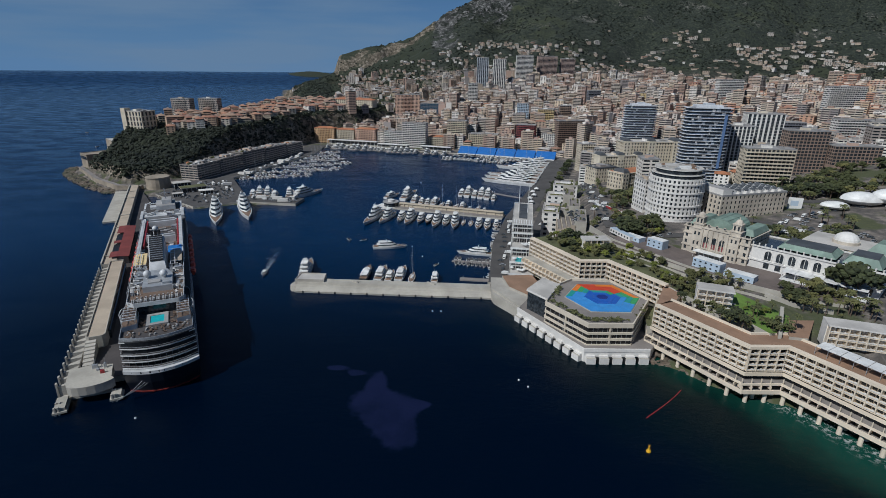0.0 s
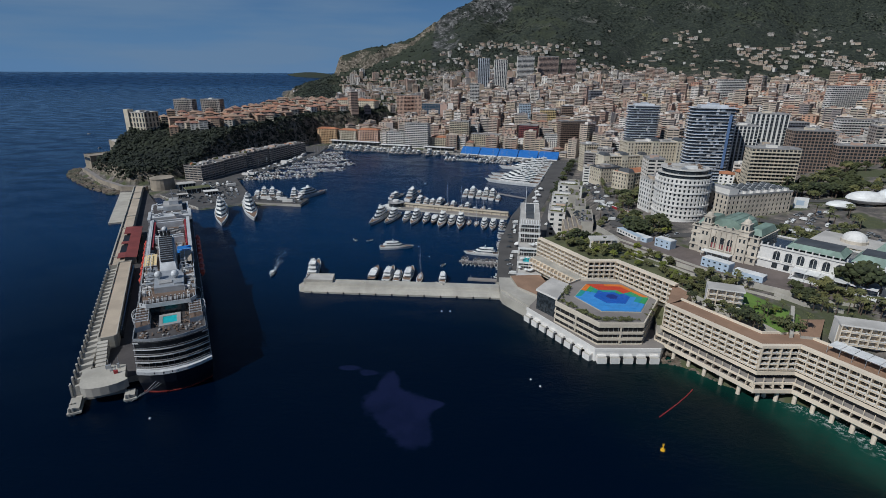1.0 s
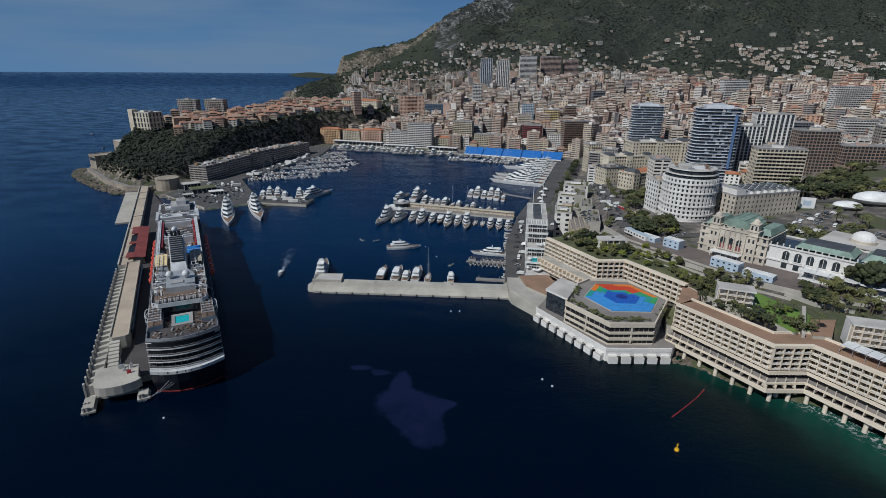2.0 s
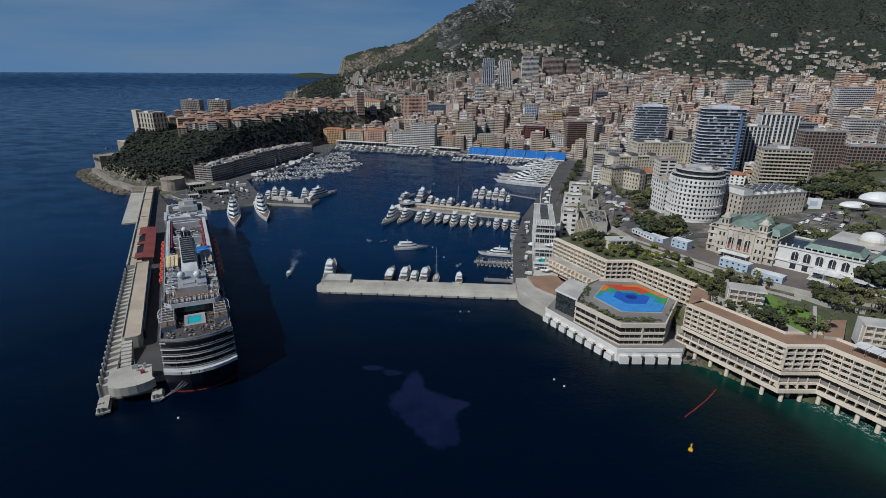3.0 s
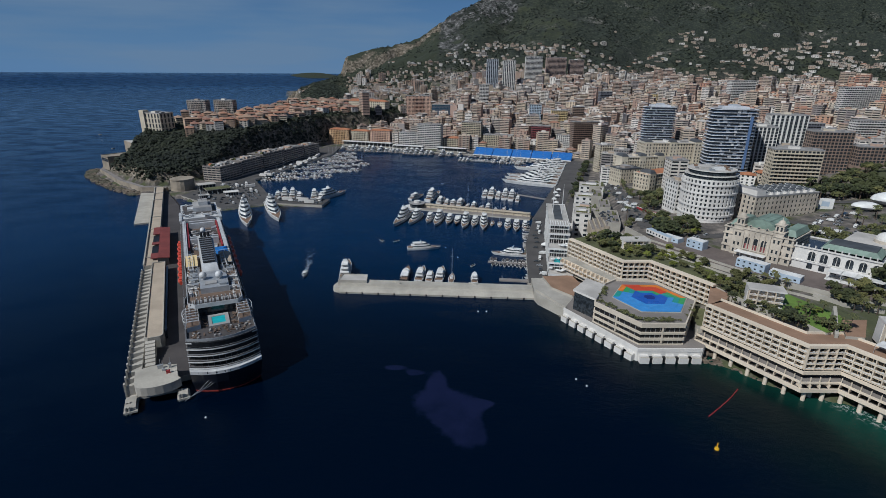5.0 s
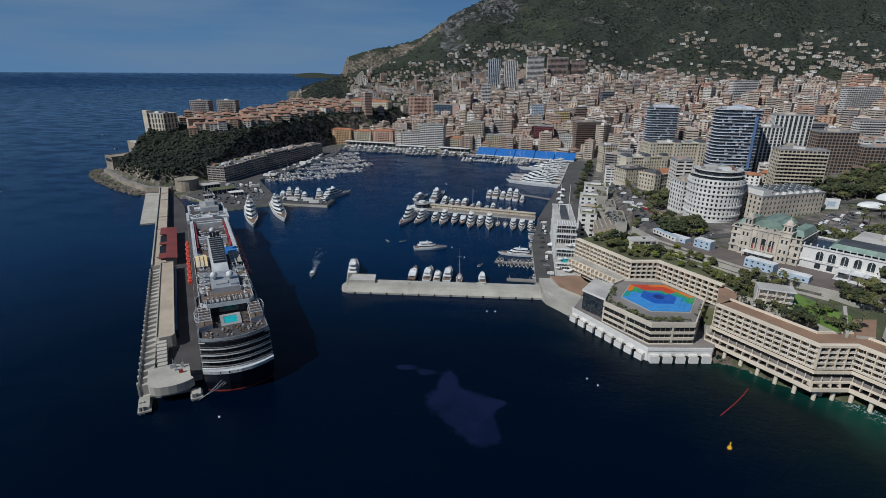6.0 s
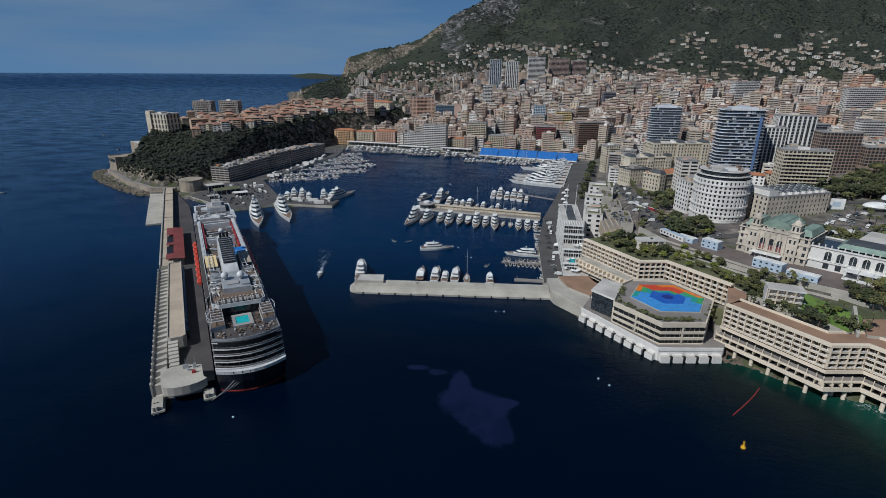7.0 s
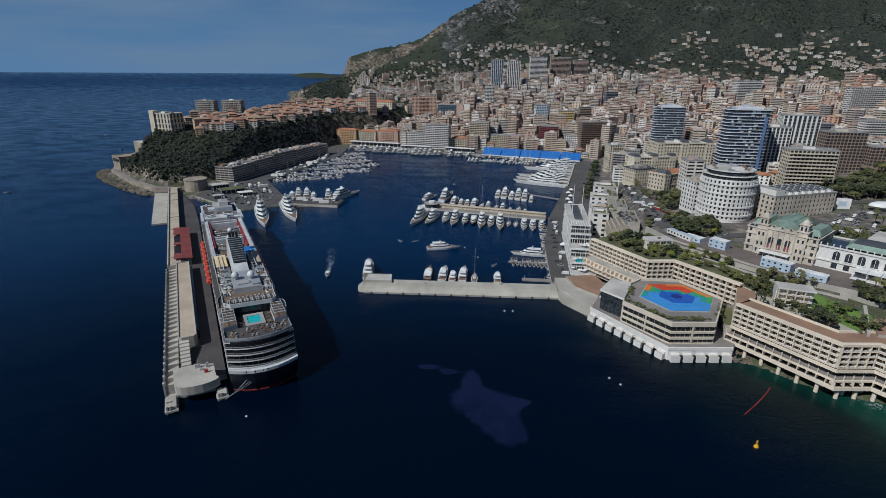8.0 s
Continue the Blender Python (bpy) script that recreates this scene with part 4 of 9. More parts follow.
    for side in (-1, 1):
        for k in range(8):
            part("lifeboat", me, ship, "orange-red covered lifeboat", at=pose(side * 17.3, 100 + 10.4 * k, 17.6))
    # deck clutter: rows of loungers, vents, lockers and screens
    rnd = random.Random(31)
    chair = Shape("white_wall")
    chair.box(-0.3, 0.3, -0.9, 0.5, 0.15, 0.35)
    chair.quad([(-0.3, 0.5, 0.3), (0.3, 0.5, 0.3), (0.3, 1.0, 0.8), (-0.3, 1.0, 0.8)])
    chair_me = chair.mesh("sun_lounger")
    vents = []
    for w_, d_, h_, mt in ((1.6, 2.4, 1.4, "ship_white"), (3.0, 1.4, 0.9, "steel"), (1.0, 1.0, 1.8, "white_wall"), (4.2, 2.0, 0.6, "grey_roof"), (2.2, 3.4, 2.0, "steel")):
        b = Shape(mt)
        b.box(-w_ / 2, w_ / 2, -d_ / 2, d_ / 2, 0, h_)
        b.box(-w_ / 2 - 0.15, w_ / 2 + 0.15, -d_ / 2 - 0.15, d_ / 2 + 0.15, h_, h_ + 0.12)
        vents.append(b.mesh("deck_locker"))
    for k in range(70):
        part("sun_lounger", chair_me, ship, at=pose(rnd.choice((-1, 1)) * rnd.uniform(8.2, 12.6), rnd.uniform(36, 76), 30.3, 0, 0, rnd.choice((0, 90, 180))))
    for k in range(40):
        part("deck_locker", rnd.choice(vents), ship, at=pose(rnd.choice((-1, 1)) * rnd.uniform(7.8, 12.4), rnd.uniform(38, 76), 30.3, 0, 0, rnd.choice((0, 90))))
    for q in range(26):
        g = Shape("grey_roof" if q % 3 else "dark_deck")
        g.box(-12.2 + 0.94 * q, -11.7 + 0.94 * q, 29.4, 34.0, 30.3, 31.0)
        part("deck_bench", g, ship)
    for y in (40, 66, 99):
        for side in (-1, 1):
            g = Shape("white_paint")
            for x in (7.6, 10.2, 12.8):
                g.rod((side * x, y, 30.3), (side * x, y, 33.4), 0.14)
            g.rod((side * 7.6, y, 33.4), (side * 12.8, y, 33.4), 0.14)
            part("goal_frame", g, ship)
    dark_chair = Shape("teak")
    dark_chair.box(-0.35, 0.35, -0.9, 0.5, 0.15, 0.4)
    dark_chair.quad([(-0.35, 0.5, 0.35), (0.35, 0.5, 0.35), (0.35, 1.0, 0.9), (-0.35, 1.0, 0.9)])
    dark_me = dark_chair.mesh("deck_chair")
    pale_me = Shape("grey_roof")
    pale_me.tube(0, 0, 0, 0.7, 0.5, n=8)
    pale_me = pale_me.mesh("deck_table")
    for k in range(60):
        part("deck_chair" if k % 3 else "deck_table", dark_me if k % 3 else pale_me, ship, at=pose(rnd.uniform(-13, 13), rnd.uniform(5.0, 14.0), 24.3, 0, 0, rnd.choice((0, 90, 180))))
    for k in range(24):
        side = rnd.choice((-1, 1))
        part("deck_chair", dark_me, ship, at=pose(side * rnd.uniform(5.6, 8.2), rnd.uniform(14.5, 26), 24.3, 0, 0, rnd.choice((0, 90, 180))))
    # slatted pergolas over the side terraces
    for side in (-1, 1):
        for q in range(12):
            g = Shape("teak" if q % 2 else "ship_white")
            x0, x1 = sorted((side * 9.0, side * 14.4))
            g.box(x0, x1, 14.5 + 1.5 * q, 14.8 + 1.5 * q, 28.9, 29.15)
            part("pergola_slat", g, ship)
        for q in (0, 1):
            g = Shape("ship_white")
            x = side * (9.0 + 5.4 * q)
            g.box(x - 0.12, x + 0.12, 14.2, 31.5, 28.7, 28.95)
            for y in (14.4, 20, 26, 31.2):
                g.rod((x, y, 26.6), (x, y, 28.8), 0.12)
            part("pergola_beam", g, ship)
    # narrow stairs, ladders and locker rows beside the funnel
    for side in (-1, 1):
        for q in range(9):
            g = Shape("steel")
            g.box(side * 6.6 - 1.1, side * 6.6 + 1.1, 66.5 + 0.9 * q, 67.2 + 0.9 * q, 30.4 + 0.32 * q, 30.6 + 0.32 * q)
            part("stair_tread", g, ship)
        g = Shape("yellow_wall" if side < 0 else "beige_deck", "ship_white")
        x0, x1 = sorted((side * 6.2, side * 12.6))
        g.prism([(x0, 78), (x1, 78), (x1, 98), (x0, 98)], 32.6, 33.0, 1, 0)
        for y in (78.5, 88, 97.5):
            for x in (x0 + 0.4, x1 - 0.4):
                g.rod((x, y, 30.3), (x, y, 32.6), 0.14, 1)
        part("side_platform", g, ship, "tan side platform beside the funnel")
    for k in range(80):
        y = rnd.uniform(100, 234)
        z = 27.0 if y < 192 else 31.15
        part("deck_locker", rnd.choice(vents), ship, at=pose(rnd.uniform(-8, 8) if rnd.random() < 0.5 else rnd.choice((-1, 1)) * rnd.uniform(5, 12.4), y, z if y < 192 or y > 205 else 30.6, 0, 0, rnd.choice((0, 90))))
    for k in range(14):
        part("deck_locker", rnd.choice(vents), ship, at=pose(rnd.uniform(-9, 9), rnd.uniform(59, 68), 30.3, 0, 0, rnd.choice((0, 90))))
    for side in (-1, 1):
        for y0, y1, x, z in ((37, 66, 13.3, 31.3), (102, 190, 13.5, 30.4)):
            g = Shape("steel", "glass")
            for q in range(int((y1 - y0) / 3)):
                g.rod((side * x, y0 + 3 * q, z), (side * x, y0 + 3 * q, z + 1.6), 0.07)
            g.rod((side * x, y0, z + 1.6), (side * x, y1, z + 1.6), 0.07)
            part("screen_rail", g, ship)
    for k in range(3):
        a, c = (-6 + 3 * k, -1.5, 9.0), (-19.4 + 0.7 * k, -6.5 + 0.8 * k, 2.2)
        s = Shape("steel")
        mid = tuple((p + q) / 2 - (1.0 if i == 2 else 0) for i, (p, q) in enumerate(zip(a, c)))
        s.rod(a, mid, 0.13)
        s.rod(mid, c, 0.13)
        part("mooring_line", s, ship)


build_ship()


# ---- the short breakwater and the inner jetty ----
def build_jetties():
    ob = thing("harbour_jetty", "pale concrete harbour breakwater with a sloping parapet", "breakwater")
    s = Shape("pale_concrete", "beige_deck")
    s.loft([[(x, a, z) for a, z in ((300.8 - k, -4), (300.4 - k, 1.2), (302.5 - k, 3.2), (305.5 - k, 3.6), (306.0 - k, 5.2), (312.5 - k, 5.3), (313 - k, 3.0), (317.5 - k, 2.8), (317.5 - k, -4))]
            for x, k in ((-97, 0), (28.6, 4.2))])
    part("body", s, ob)
    s = Shape("pale_concrete")
    s.loft([[(x, y, z) for x, y in p] for z, p in ((-4, [(-97, 300.8), (-97, 317.5), (-100, 316), (-102.5, 306), (-101, 302)]), (3.4, [(-97, 302.3), (-97, 316.8), (-99, 315), (-101.6, 306), (-100, 303)]))][::-1])
    part("head", s, ob)
    s = Shape("concrete", "pale_roof")
    s.prism([(-98.5, 306.2), (-79.5, 306.0), (-80.5, 317), (-97.5, 317.3)], 3, 6.6, 0, 1)
    s.ring([(-98.5, 306.2), (-79.5, 306.0), (-80.5, 317), (-97.5, 317.3)], [(-98.1, 306.5), (-79.9, 306.3), (-80.9, 316.7), (-97.1, 317)], 6.6, 7.1)
    part("hut", s, ob, "flat-roofed concrete hut")
    b = Shape("black")
    b.tube(0, 0, -0.1, 0.7, 0.35, n=6)
    me = b.mesh("bollard")
    for k in range(9):
        part("bollard", me, ob, at=pose(-70 + 11.5 * k, 316.3 - 0.36 * k, 2.8))
    for k in range(12):
        b = Shape("black")
        b.box(-0.5, 0.5, -0.25, 0.1, -0.6, 0.7)
        part("fender", b, ob, at=pose(-92 + 10.4 * k, 300.4 - 0.35 * k, 0.6))
    b = Shape("concrete")
    b.box(-0.5, 0.5, -3.5, 3.0, 0, 0.5)
    b.rod((0, 0, 0.5), (2, -3, 1.2), 0.18)
    me = b.mesh("gangway_frame")
    for x in (-60, -10):
        part("gangway_frame", me, ob, at=pose(x, 308, 5.25, 0, 0, 55))
    ob = thing("inner_jetty", "pale stone inner jetty with a long arcaded wall", "jetty")
    a, b = Vector((-60, 520, 0)), Vector((52, 487, 0))
    L = (b - a).length
    m = pose(a.x, a.y, 0, 0, 0, heading(a, b))
    s = Shape("concrete", "paving")
    s.box(-6, L, -8.5, 7.5, -4, 1.5, 0, 1)
    part("quay", s, ob, at=m)
    s = Shape("cream_wall", "beige_deck")
    s.box(4, L - 1, 0.2, 4.6, 1.5, 5.0, 0, 1)
    for k in range(24):
        s.box(6 + 4.6 * k, 7 + 4.6 * k, -0.5, 0.2, 1.5, 5.0, 0)
    s.box(4, L - 1, -0.9, 0.2, 4.5, 5.4, 0)
    part("arcade_wall", s, ob, at=m)
    s = Shape("white_wall", "grey_roof", "glass")
    s.tube(-6, -1, -4, 1.6, 11, n=14)
    s.tube(-3, -1, 1.6, 5.6, 7.4, n=12, s=2)
    s.tube(-3, -1, 5.6, 6.2, 8.6, n=12, s=1)
    s.tube(-3, -1, 6.2, 8.2, 3.4, n=10, s=0)
    part("pavilion", s, ob, "round pavilion with a flat grey roof", at=m)


build_jetties()


# ---- seafront hotel and auditorium ----
def frame_on(a, b, z=0.0):
    """A pose at a whose x runs to b; y then points to the left of that way."""
    return pose(a[0], a[1], z, 0, 0, heading(a, b))


def span_len(a, b):
    return math.hypot(b[0] - a[0], b[1] - a[1])


def shifted(line, off):
    """A line of corners moved off to its left."""
    out = []
    for i, p in enumerate(line):
        ns = []
        for a, b in ((line[i - 1], p) if i else (p, line[1]), (p, line[i + 1]) if i < len(line) - 1 else (line[-2], p)):
            l = span_len(a, b)
            ns.append((-(b[1] - a[1]) / l, (b[0] - a[0]) / l))
        mx, my = ns[0][0] + ns[1][0], ns[0][1] + ns[1][1]
        k = 2 * off / (mx * mx + my * my)
        out.append((p[0] + mx * k, p[1] + my * k))
    return out


def strip(s, line, off0, off1, z0, z1, slot=0, top=None):
    a, b = shifted(line, off0), shifted(line, off1)
    for i in range(len(line) - 1):
        s.prism([a[i], a[i + 1], b[i + 1], b[i]], z0, z1, slot, top)


def bay_mesh(bw, rh, deep=1.7):
    """One hotel room's balcony: side fins, floor slab, low front rail."""
    s = Shape("hotel_white", "glass", "white_wall")
    s.box(-0.2, 0.2, -0.95, deep, -0.2, rh - 0.2, 0)
    s.box(0.2, bw - 0.2, -0.8, deep, -0.2, 0.06, 0)
    s.box(0.2, bw - 0.2, -0.62, -0.52, 0.3, 0.78, 2)
    s.box(bw * 0.46, bw * 0.54, deep - 0.12, deep + 0.02, 0.14, rh - 0.2, 0)
    s.box(bw * 0.62, bw * 0.8, 0.2, 0.8, 0.06, 0.6, 2)
    return s.mesh("balcony")


def wing(ob, a, b, z0, z1, rows, bays, deep=1.7):
    L, rh = span_len(a, b), (z1 - z0) / rows
    me = bay_mesh(L / bays, rh, deep)
    m = frame_on(a, b)
    for r in range(rows):
        for k in range(bays):
            part("balcony", me, ob, at=m @ pose(k * L / bays, 0, z0 + r * rh))
    s = Shape("glass")
    s.box(0, L, deep, deep + 0.3, z0, z1)
    part("glazing", s, ob, "dark room windows", at=m)


def tree_kit():
    """Templates: broad trees, pines, palms, bushes."""
    kits = {}
    for name, mat, spread, tall, n, label in (("broad_tree", "leaf", 3.2, 6.5, 66, "green broad-leaved garden tree"), ("bright_tree", "leaf_bright", 3.0, 5.5, 64, "fresh yellow-green garden tree"),
                                              ("dark_tree", "leaf_evergreen", 4.2, 8.5, 80, "dark green evergreen tree"), ("bush", "leaf", 1.5, 1.6, 22, "low green garden shrub")):
        for v in range(2):
            rnd = random.Random(hash((len(name), v)) % 1000 + v)
            s = Shape("trunk")
            s.tube(0, 0, -0.6, tall * 0.55, spread * 0.09 + 0.05, spread * 0.05, 6)
            for q in range(4):
                an = q * 1.57 + v
                s.rod((0, 0, tall * 0.4), (math.cos(an) * spread * 0.6, math.sin(an) * spread * 0.6, tall * 0.75), 0.09)
            if name == "bush":
                s = Shape(mat)
            else:
                ob = thing(name, label, "tree", pose(0, 0, -600), shape=s)
                s = Shape(mat)
            for q in range(n):
                an, el, rr = rnd.uniform(0, 6.28), rnd.uniform(-0.5, 1.4), spread * rnd.uniform(0.3, 1.0)
                cx, cy, cz = rr * math.cos(an) * math.cos(el), rr * math.sin(an) * math.cos(el), tall * 0.68 + rr * math.sin(el) * tall / spread * 0.33
                r = spread * rnd.uniform(0.13, 0.27)
                pts, faces = CLUMPS[rnd.randrange(6)]
                i = len(s.v)
                s.v += [(cx + p[0] * r, cy + p[1] * r, cz + p[2] * r * 0.8) for p in pts]
                s.f += [tuple(i + w for w in f) for f in faces]
                s.s += [0] * len(faces)
            if name == "bush":
                ob = thing(name, label, "shrub", pose(0, 0, -600), shape=s)
            else:
                part("crown", s, ob)
            kits.setdefault(name, []).append(ob)
    for v in range(2):
        s = Shape("trunk")
        tall = 7.5 + 2.5 * v
        s.tube(0, 0, -0.6, tall, 0.32, 0.22, 7)
        ob = thing("palm_tree", "palm tree with a bare trunk and drooping fronds", "tree", pose(0, 0, -600), shape=s)
        s = Shape("leaf")
        for q in range(15):
            an, up = q * 2.4, 0.9 - 0.13 * (q % 5)
            d = Vector((math.cos(an), math.sin(an), 0))
            e = Vector((-d.y, d.x, 0))
            pts = [Vector((0, 0, tall))]
            for j in range(1, 5):
                pts.append(Vector((0, 0, tall)) + d * 0.85 * j + Vector((0, 0, up * j * 0.8 - 0.17 * j * j)))
            wd = (0.15, 0.55, 0.6, 0.45, 0.05)
            for j in range(4):
                s.quad([pts[j] - e * wd[j] - Vector((0, 0, 0.15)), pts[j], pts[j + 1], pts[j + 1] - e * wd[j + 1] - Vector((0, 0, 0.15))])
                s.quad([pts[j], pts[j] + e * wd[j] - Vector((0, 0, 0.15)), pts[j + 1] + e * wd[j + 1] - Vector((0, 0, 0.15)), pts[j + 1]])
        part("crown", s, ob)
        kits.setdefault("palm_tree", []).append(ob)
    return kits


def clump_mesh(seed):
    """A small rounded mass of foliage with an uneven outline."""
    rnd = random.Random(seed)
    bm = bmesh.new()
    bmesh.ops.create_icosphere(bm, subdivisions=1, radius=1.0)
    for v in bm.verts:
        v.co *= rnd.uniform(0.6, 1.25)
    bm.verts.index_update()
    pts = [tuple(v.co) for v in bm.verts]
    faces = [tuple(v.index for v in f.verts) for f in bm.faces]
    bm.free()
    return np.array(pts), faces


CLUMPS = [clump_mesh(k) for k in range(6)]
TREES = tree_kit()


def plant(kind, x, y, z, size=1.0, rnd=random.Random(3)):
    ob = copy_thing(rnd.choice(TREES[kind]), pose(x, y, z, 0, 0, rnd.uniform(0, 360)))
    ob.scale = (size * rnd.uniform(0.9, 1.1), size * rnd.uniform(0.9, 1.1), size * rnd.uniform(0.85, 1.15))
    ob["group"] = "garden planting"
    return ob


def garden(poly, n, kinds, z, lo=0.7, hi=1.2, seed=1):
    rnd = random.Random(seed)
    xs, ys = [p[0] for p in poly], [p[1] for p in poly]
    made = 0
    while made < n:
        x, y = rnd.uniform(min(xs), max(xs)), rnd.uniform(min(ys), max(ys))
        if bool(inside(np.array([x]), np.array([y]), poly)[0]):
            plant(rnd.choice(kinds), x, y, z if z is not None else ground_at(x, y) - 0.1, rnd.uniform(lo, hi), rnd)
            made += 1


FRONT_A = [(58, 341), (82, 297), (99, 298), (121, 262)]
FRONT_D = [(108, 240.5), (133.6, 200), (150.3, 200.5), (186, 143)]


def build_hotel():
    ob = thing("seafront_hotel", "large white stepped seafront hotel on piles with rows of balconies", "hotel")
    # northern wing behind the auditorium
    f, back = shifted(FRONT_A, 1.9), shifted(FRONT_A, 15)
    e0, e1 = shifted(FRONT_A, -0.9), shifted(FRONT_A, 2.2)
    for i in range(3):
        s = Shape("hotel_white", "lawn")
        s.prism([f[i], f[i + 1], back[i + 1], back[i]], 4, 26.6, 0, 1)
        part("body", s, ob)
        s = Shape("hotel_white")
        s.prism([e0[i], e0[i + 1], e1[i + 1], e1[i]], 26.2, 27.3)
        part("roof_edge", s, ob)
    for i, bays in enumerate((14, 5, 11)):
        wing(ob, FRONT_A[i], FRONT_A[i + 1], 12.4 if i < 2 else 14.4, 26.2, 5 if i < 2 else 4, bays)
    s = Shape("hotel_white", "glass", "pale_concrete")
    low = [(52.5, 334), (78.5, 289), (84, 289)]
    strip(s, low[:2], 0, 8, 6, 15.2, 0, 2)
    part("lower_terrace", s, ob, "white stepped lower terrace")
    me = bay_mesh(3.6, 2.9, 1.6)
    m = frame_on(low[0], low[1])
    for r in range(2):
        for k in range(13):
            part("balcony", me, ob, at=m @ pose(1.5 + 3.7 * k, -1.7, 9.4 + 2.9 * r))
    # southern wing over the water
    f, back = shifted(FRONT_D, 1.9), shifted(FRONT_D, 12)
    for i in range(3):
        s = Shape("hotel_white", "red_paving")
        s.prism([f[i], f[i + 1], back[i + 1], back[i]], 5, 25.0, 0, 1)
        part("body", s, ob)
        for off0, off1, z0, z1 in ((-0.9, 1.2, 24.5, 25.7), (11.2, 12, 24.8, 26.0)):
            e0, e1 = shifted(FRONT_D, off0), shifted(FRONT_D, off1)
            s = Shape("hotel_white")
            s.prism([e0[i], e0[i + 1], e1[i + 1], e1[i]], z0, z1)
            part("roof_edge", s, ob)
    s = Shape("hotel_white", "red_paving")
    s.prism([(108, 240.5), (120, 246), (131, 262), (121.5, 266.5)], 8, 25.0, 0, 1)
    part("link_terrace", s, ob, "brown paved link terrace")
    for i, bays in enumerate((13, 4, 18)):
        wing(ob, FRONT_D[i], FRONT_D[i + 1], 13.8, 24.5, 4, bays)
    for off, z0, z1, nm in ((-2.2, 12.2, 13.7, "upper_fascia"), (-4.6, 8.9, 9.9, "middle_rail"), (-5.6, 5.2, 7.1, "lower_fascia")):
        s = Shape("hotel_white", "paving")
        strip(s, FRONT_D, off, off + 0.5, z0, z1, 0)
        strip(s, FRONT_D, off + 0.5, 2.0, z0, z0 + 0.4, 0, 1)
        part(nm, s, ob, "long white concrete band")
    s = Shape("glass")
    strip(s, FRONT_D, 0.5, 1.5, 5.4, 13.7)
    part("gallery_glazing", s, ob)
    p = Shape("hotel_white")
    p.box(-0.15, 0.15, -0.1, 3.2, 7.1, 8.9)
    p.box(-0.15, 0.15, 0.8, 1.2, 9.2, 12.2)
    me = p.mesh("gallery_fin")
    line = shifted(FRONT_D, -5.3)
    for i, n in enumerate((13, 4, 18)):
        m, L = frame_on(line[i], line[i + 1]), span_len(line[i], line[i + 1])
        for k in range(n):
            part("gallery_fin", me, ob, at=m @ pose(k * L / n, 0, 0))
    c = Shape("hotel_white")
    c.tube(0, 0, -4, 5.4, 0.95, 0.85, 10)
    me = c.mesh("pile")
    for i, n in enumerate((6, 2, 9)):
        a, b = shifted(FRONT_D, -3.6)[i:i + 2]
        for k in range(n):
            for row in (0, 1):
                t = (k + 0.3) / n
                q = (a[0] + (b[0] - a[0]) * t + 5.5 * row * 0.85, a[1] + (b[1] - a[1]) * t + 5.5 * row * 0.53)
                part("pile", me, ob, "round white concrete pile", at=pose(q[0], q[1], 0))
    # roof restaurant with a pale glass canopy
    s = Shape("steel", "white_paint", "glass")
    a = shifted(FRONT_D, 4.0)[2]
    m = frame_on((a[0] + 5.5, a[1] - 8.5), (a[0] + 30, a[1] - 48))
    for k in range(6):
        for j in range(2):
            s.prism([(k * 4.6, j * 3.6), (k * 4.6 + 4.4, j * 3.6), (k * 4.6 + 4.4, j * 3.6 + 3.4), (k * 4.6, j * 3.6 + 3.4)], 28.6, 28.8, 1)
    for k in range(7):
        s.rod((k * 4.6, 0.1, 25), (k * 4.6, 0.1, 28.6), 0.12)
        s.rod((k * 4.6, 7.1, 25), (k * 4.6, 7.1, 28.6), 0.12)
    part("roof_canopy", s, ob, "white panelled roof canopy", at=m)
    s = Shape("white_paint", "blue_panel")
    s.loft([[(30, -1, 25), (40, -1, 25), (40, 8, 25), (30, 8, 25)], [(34, 3, 29.8), (36, 3, 29.8), (36, 4, 29.8), (34, 4, 29.8)]], 1)
    part("roof_tent", s, ob, "pale glass pyramid", at=m)
    # small garden blocks of rooms
    for a, b, zz, n, r in (((128.5, 242), (143.2, 236.8), 25.2, 4, 3), ((168.5, 205), (199, 195), 25.0, 9, 3), ((90, 321), (106, 322.5), 26.5, 4, 2)):
        m, L = frame_on(a, b), span_len(a, b)
        s = Shape("white_wall", "pale_roof")
        s.box(-0.5, L + 0.5, 1.7, 8, zz - 2, zz + 2.9 * r, 0, 1)
        s.box(-0.6, L + 0.6, -1.0, 8.1, zz + 2.9 * r, zz + 2.9 * r + 0.7, 0, 1)
        part("garden_block", s, ob, "low white block of rooms in the garden", at=m)
        me = bay_mesh(L / n, 2.9, 1.7)
        for i in range(r):
            for k in range(n + 1):
                if k < n:
                    part("balcony", me, ob, at=m @ pose(k * L / n, 0, zz + 2.9 * i))


build_hotel()


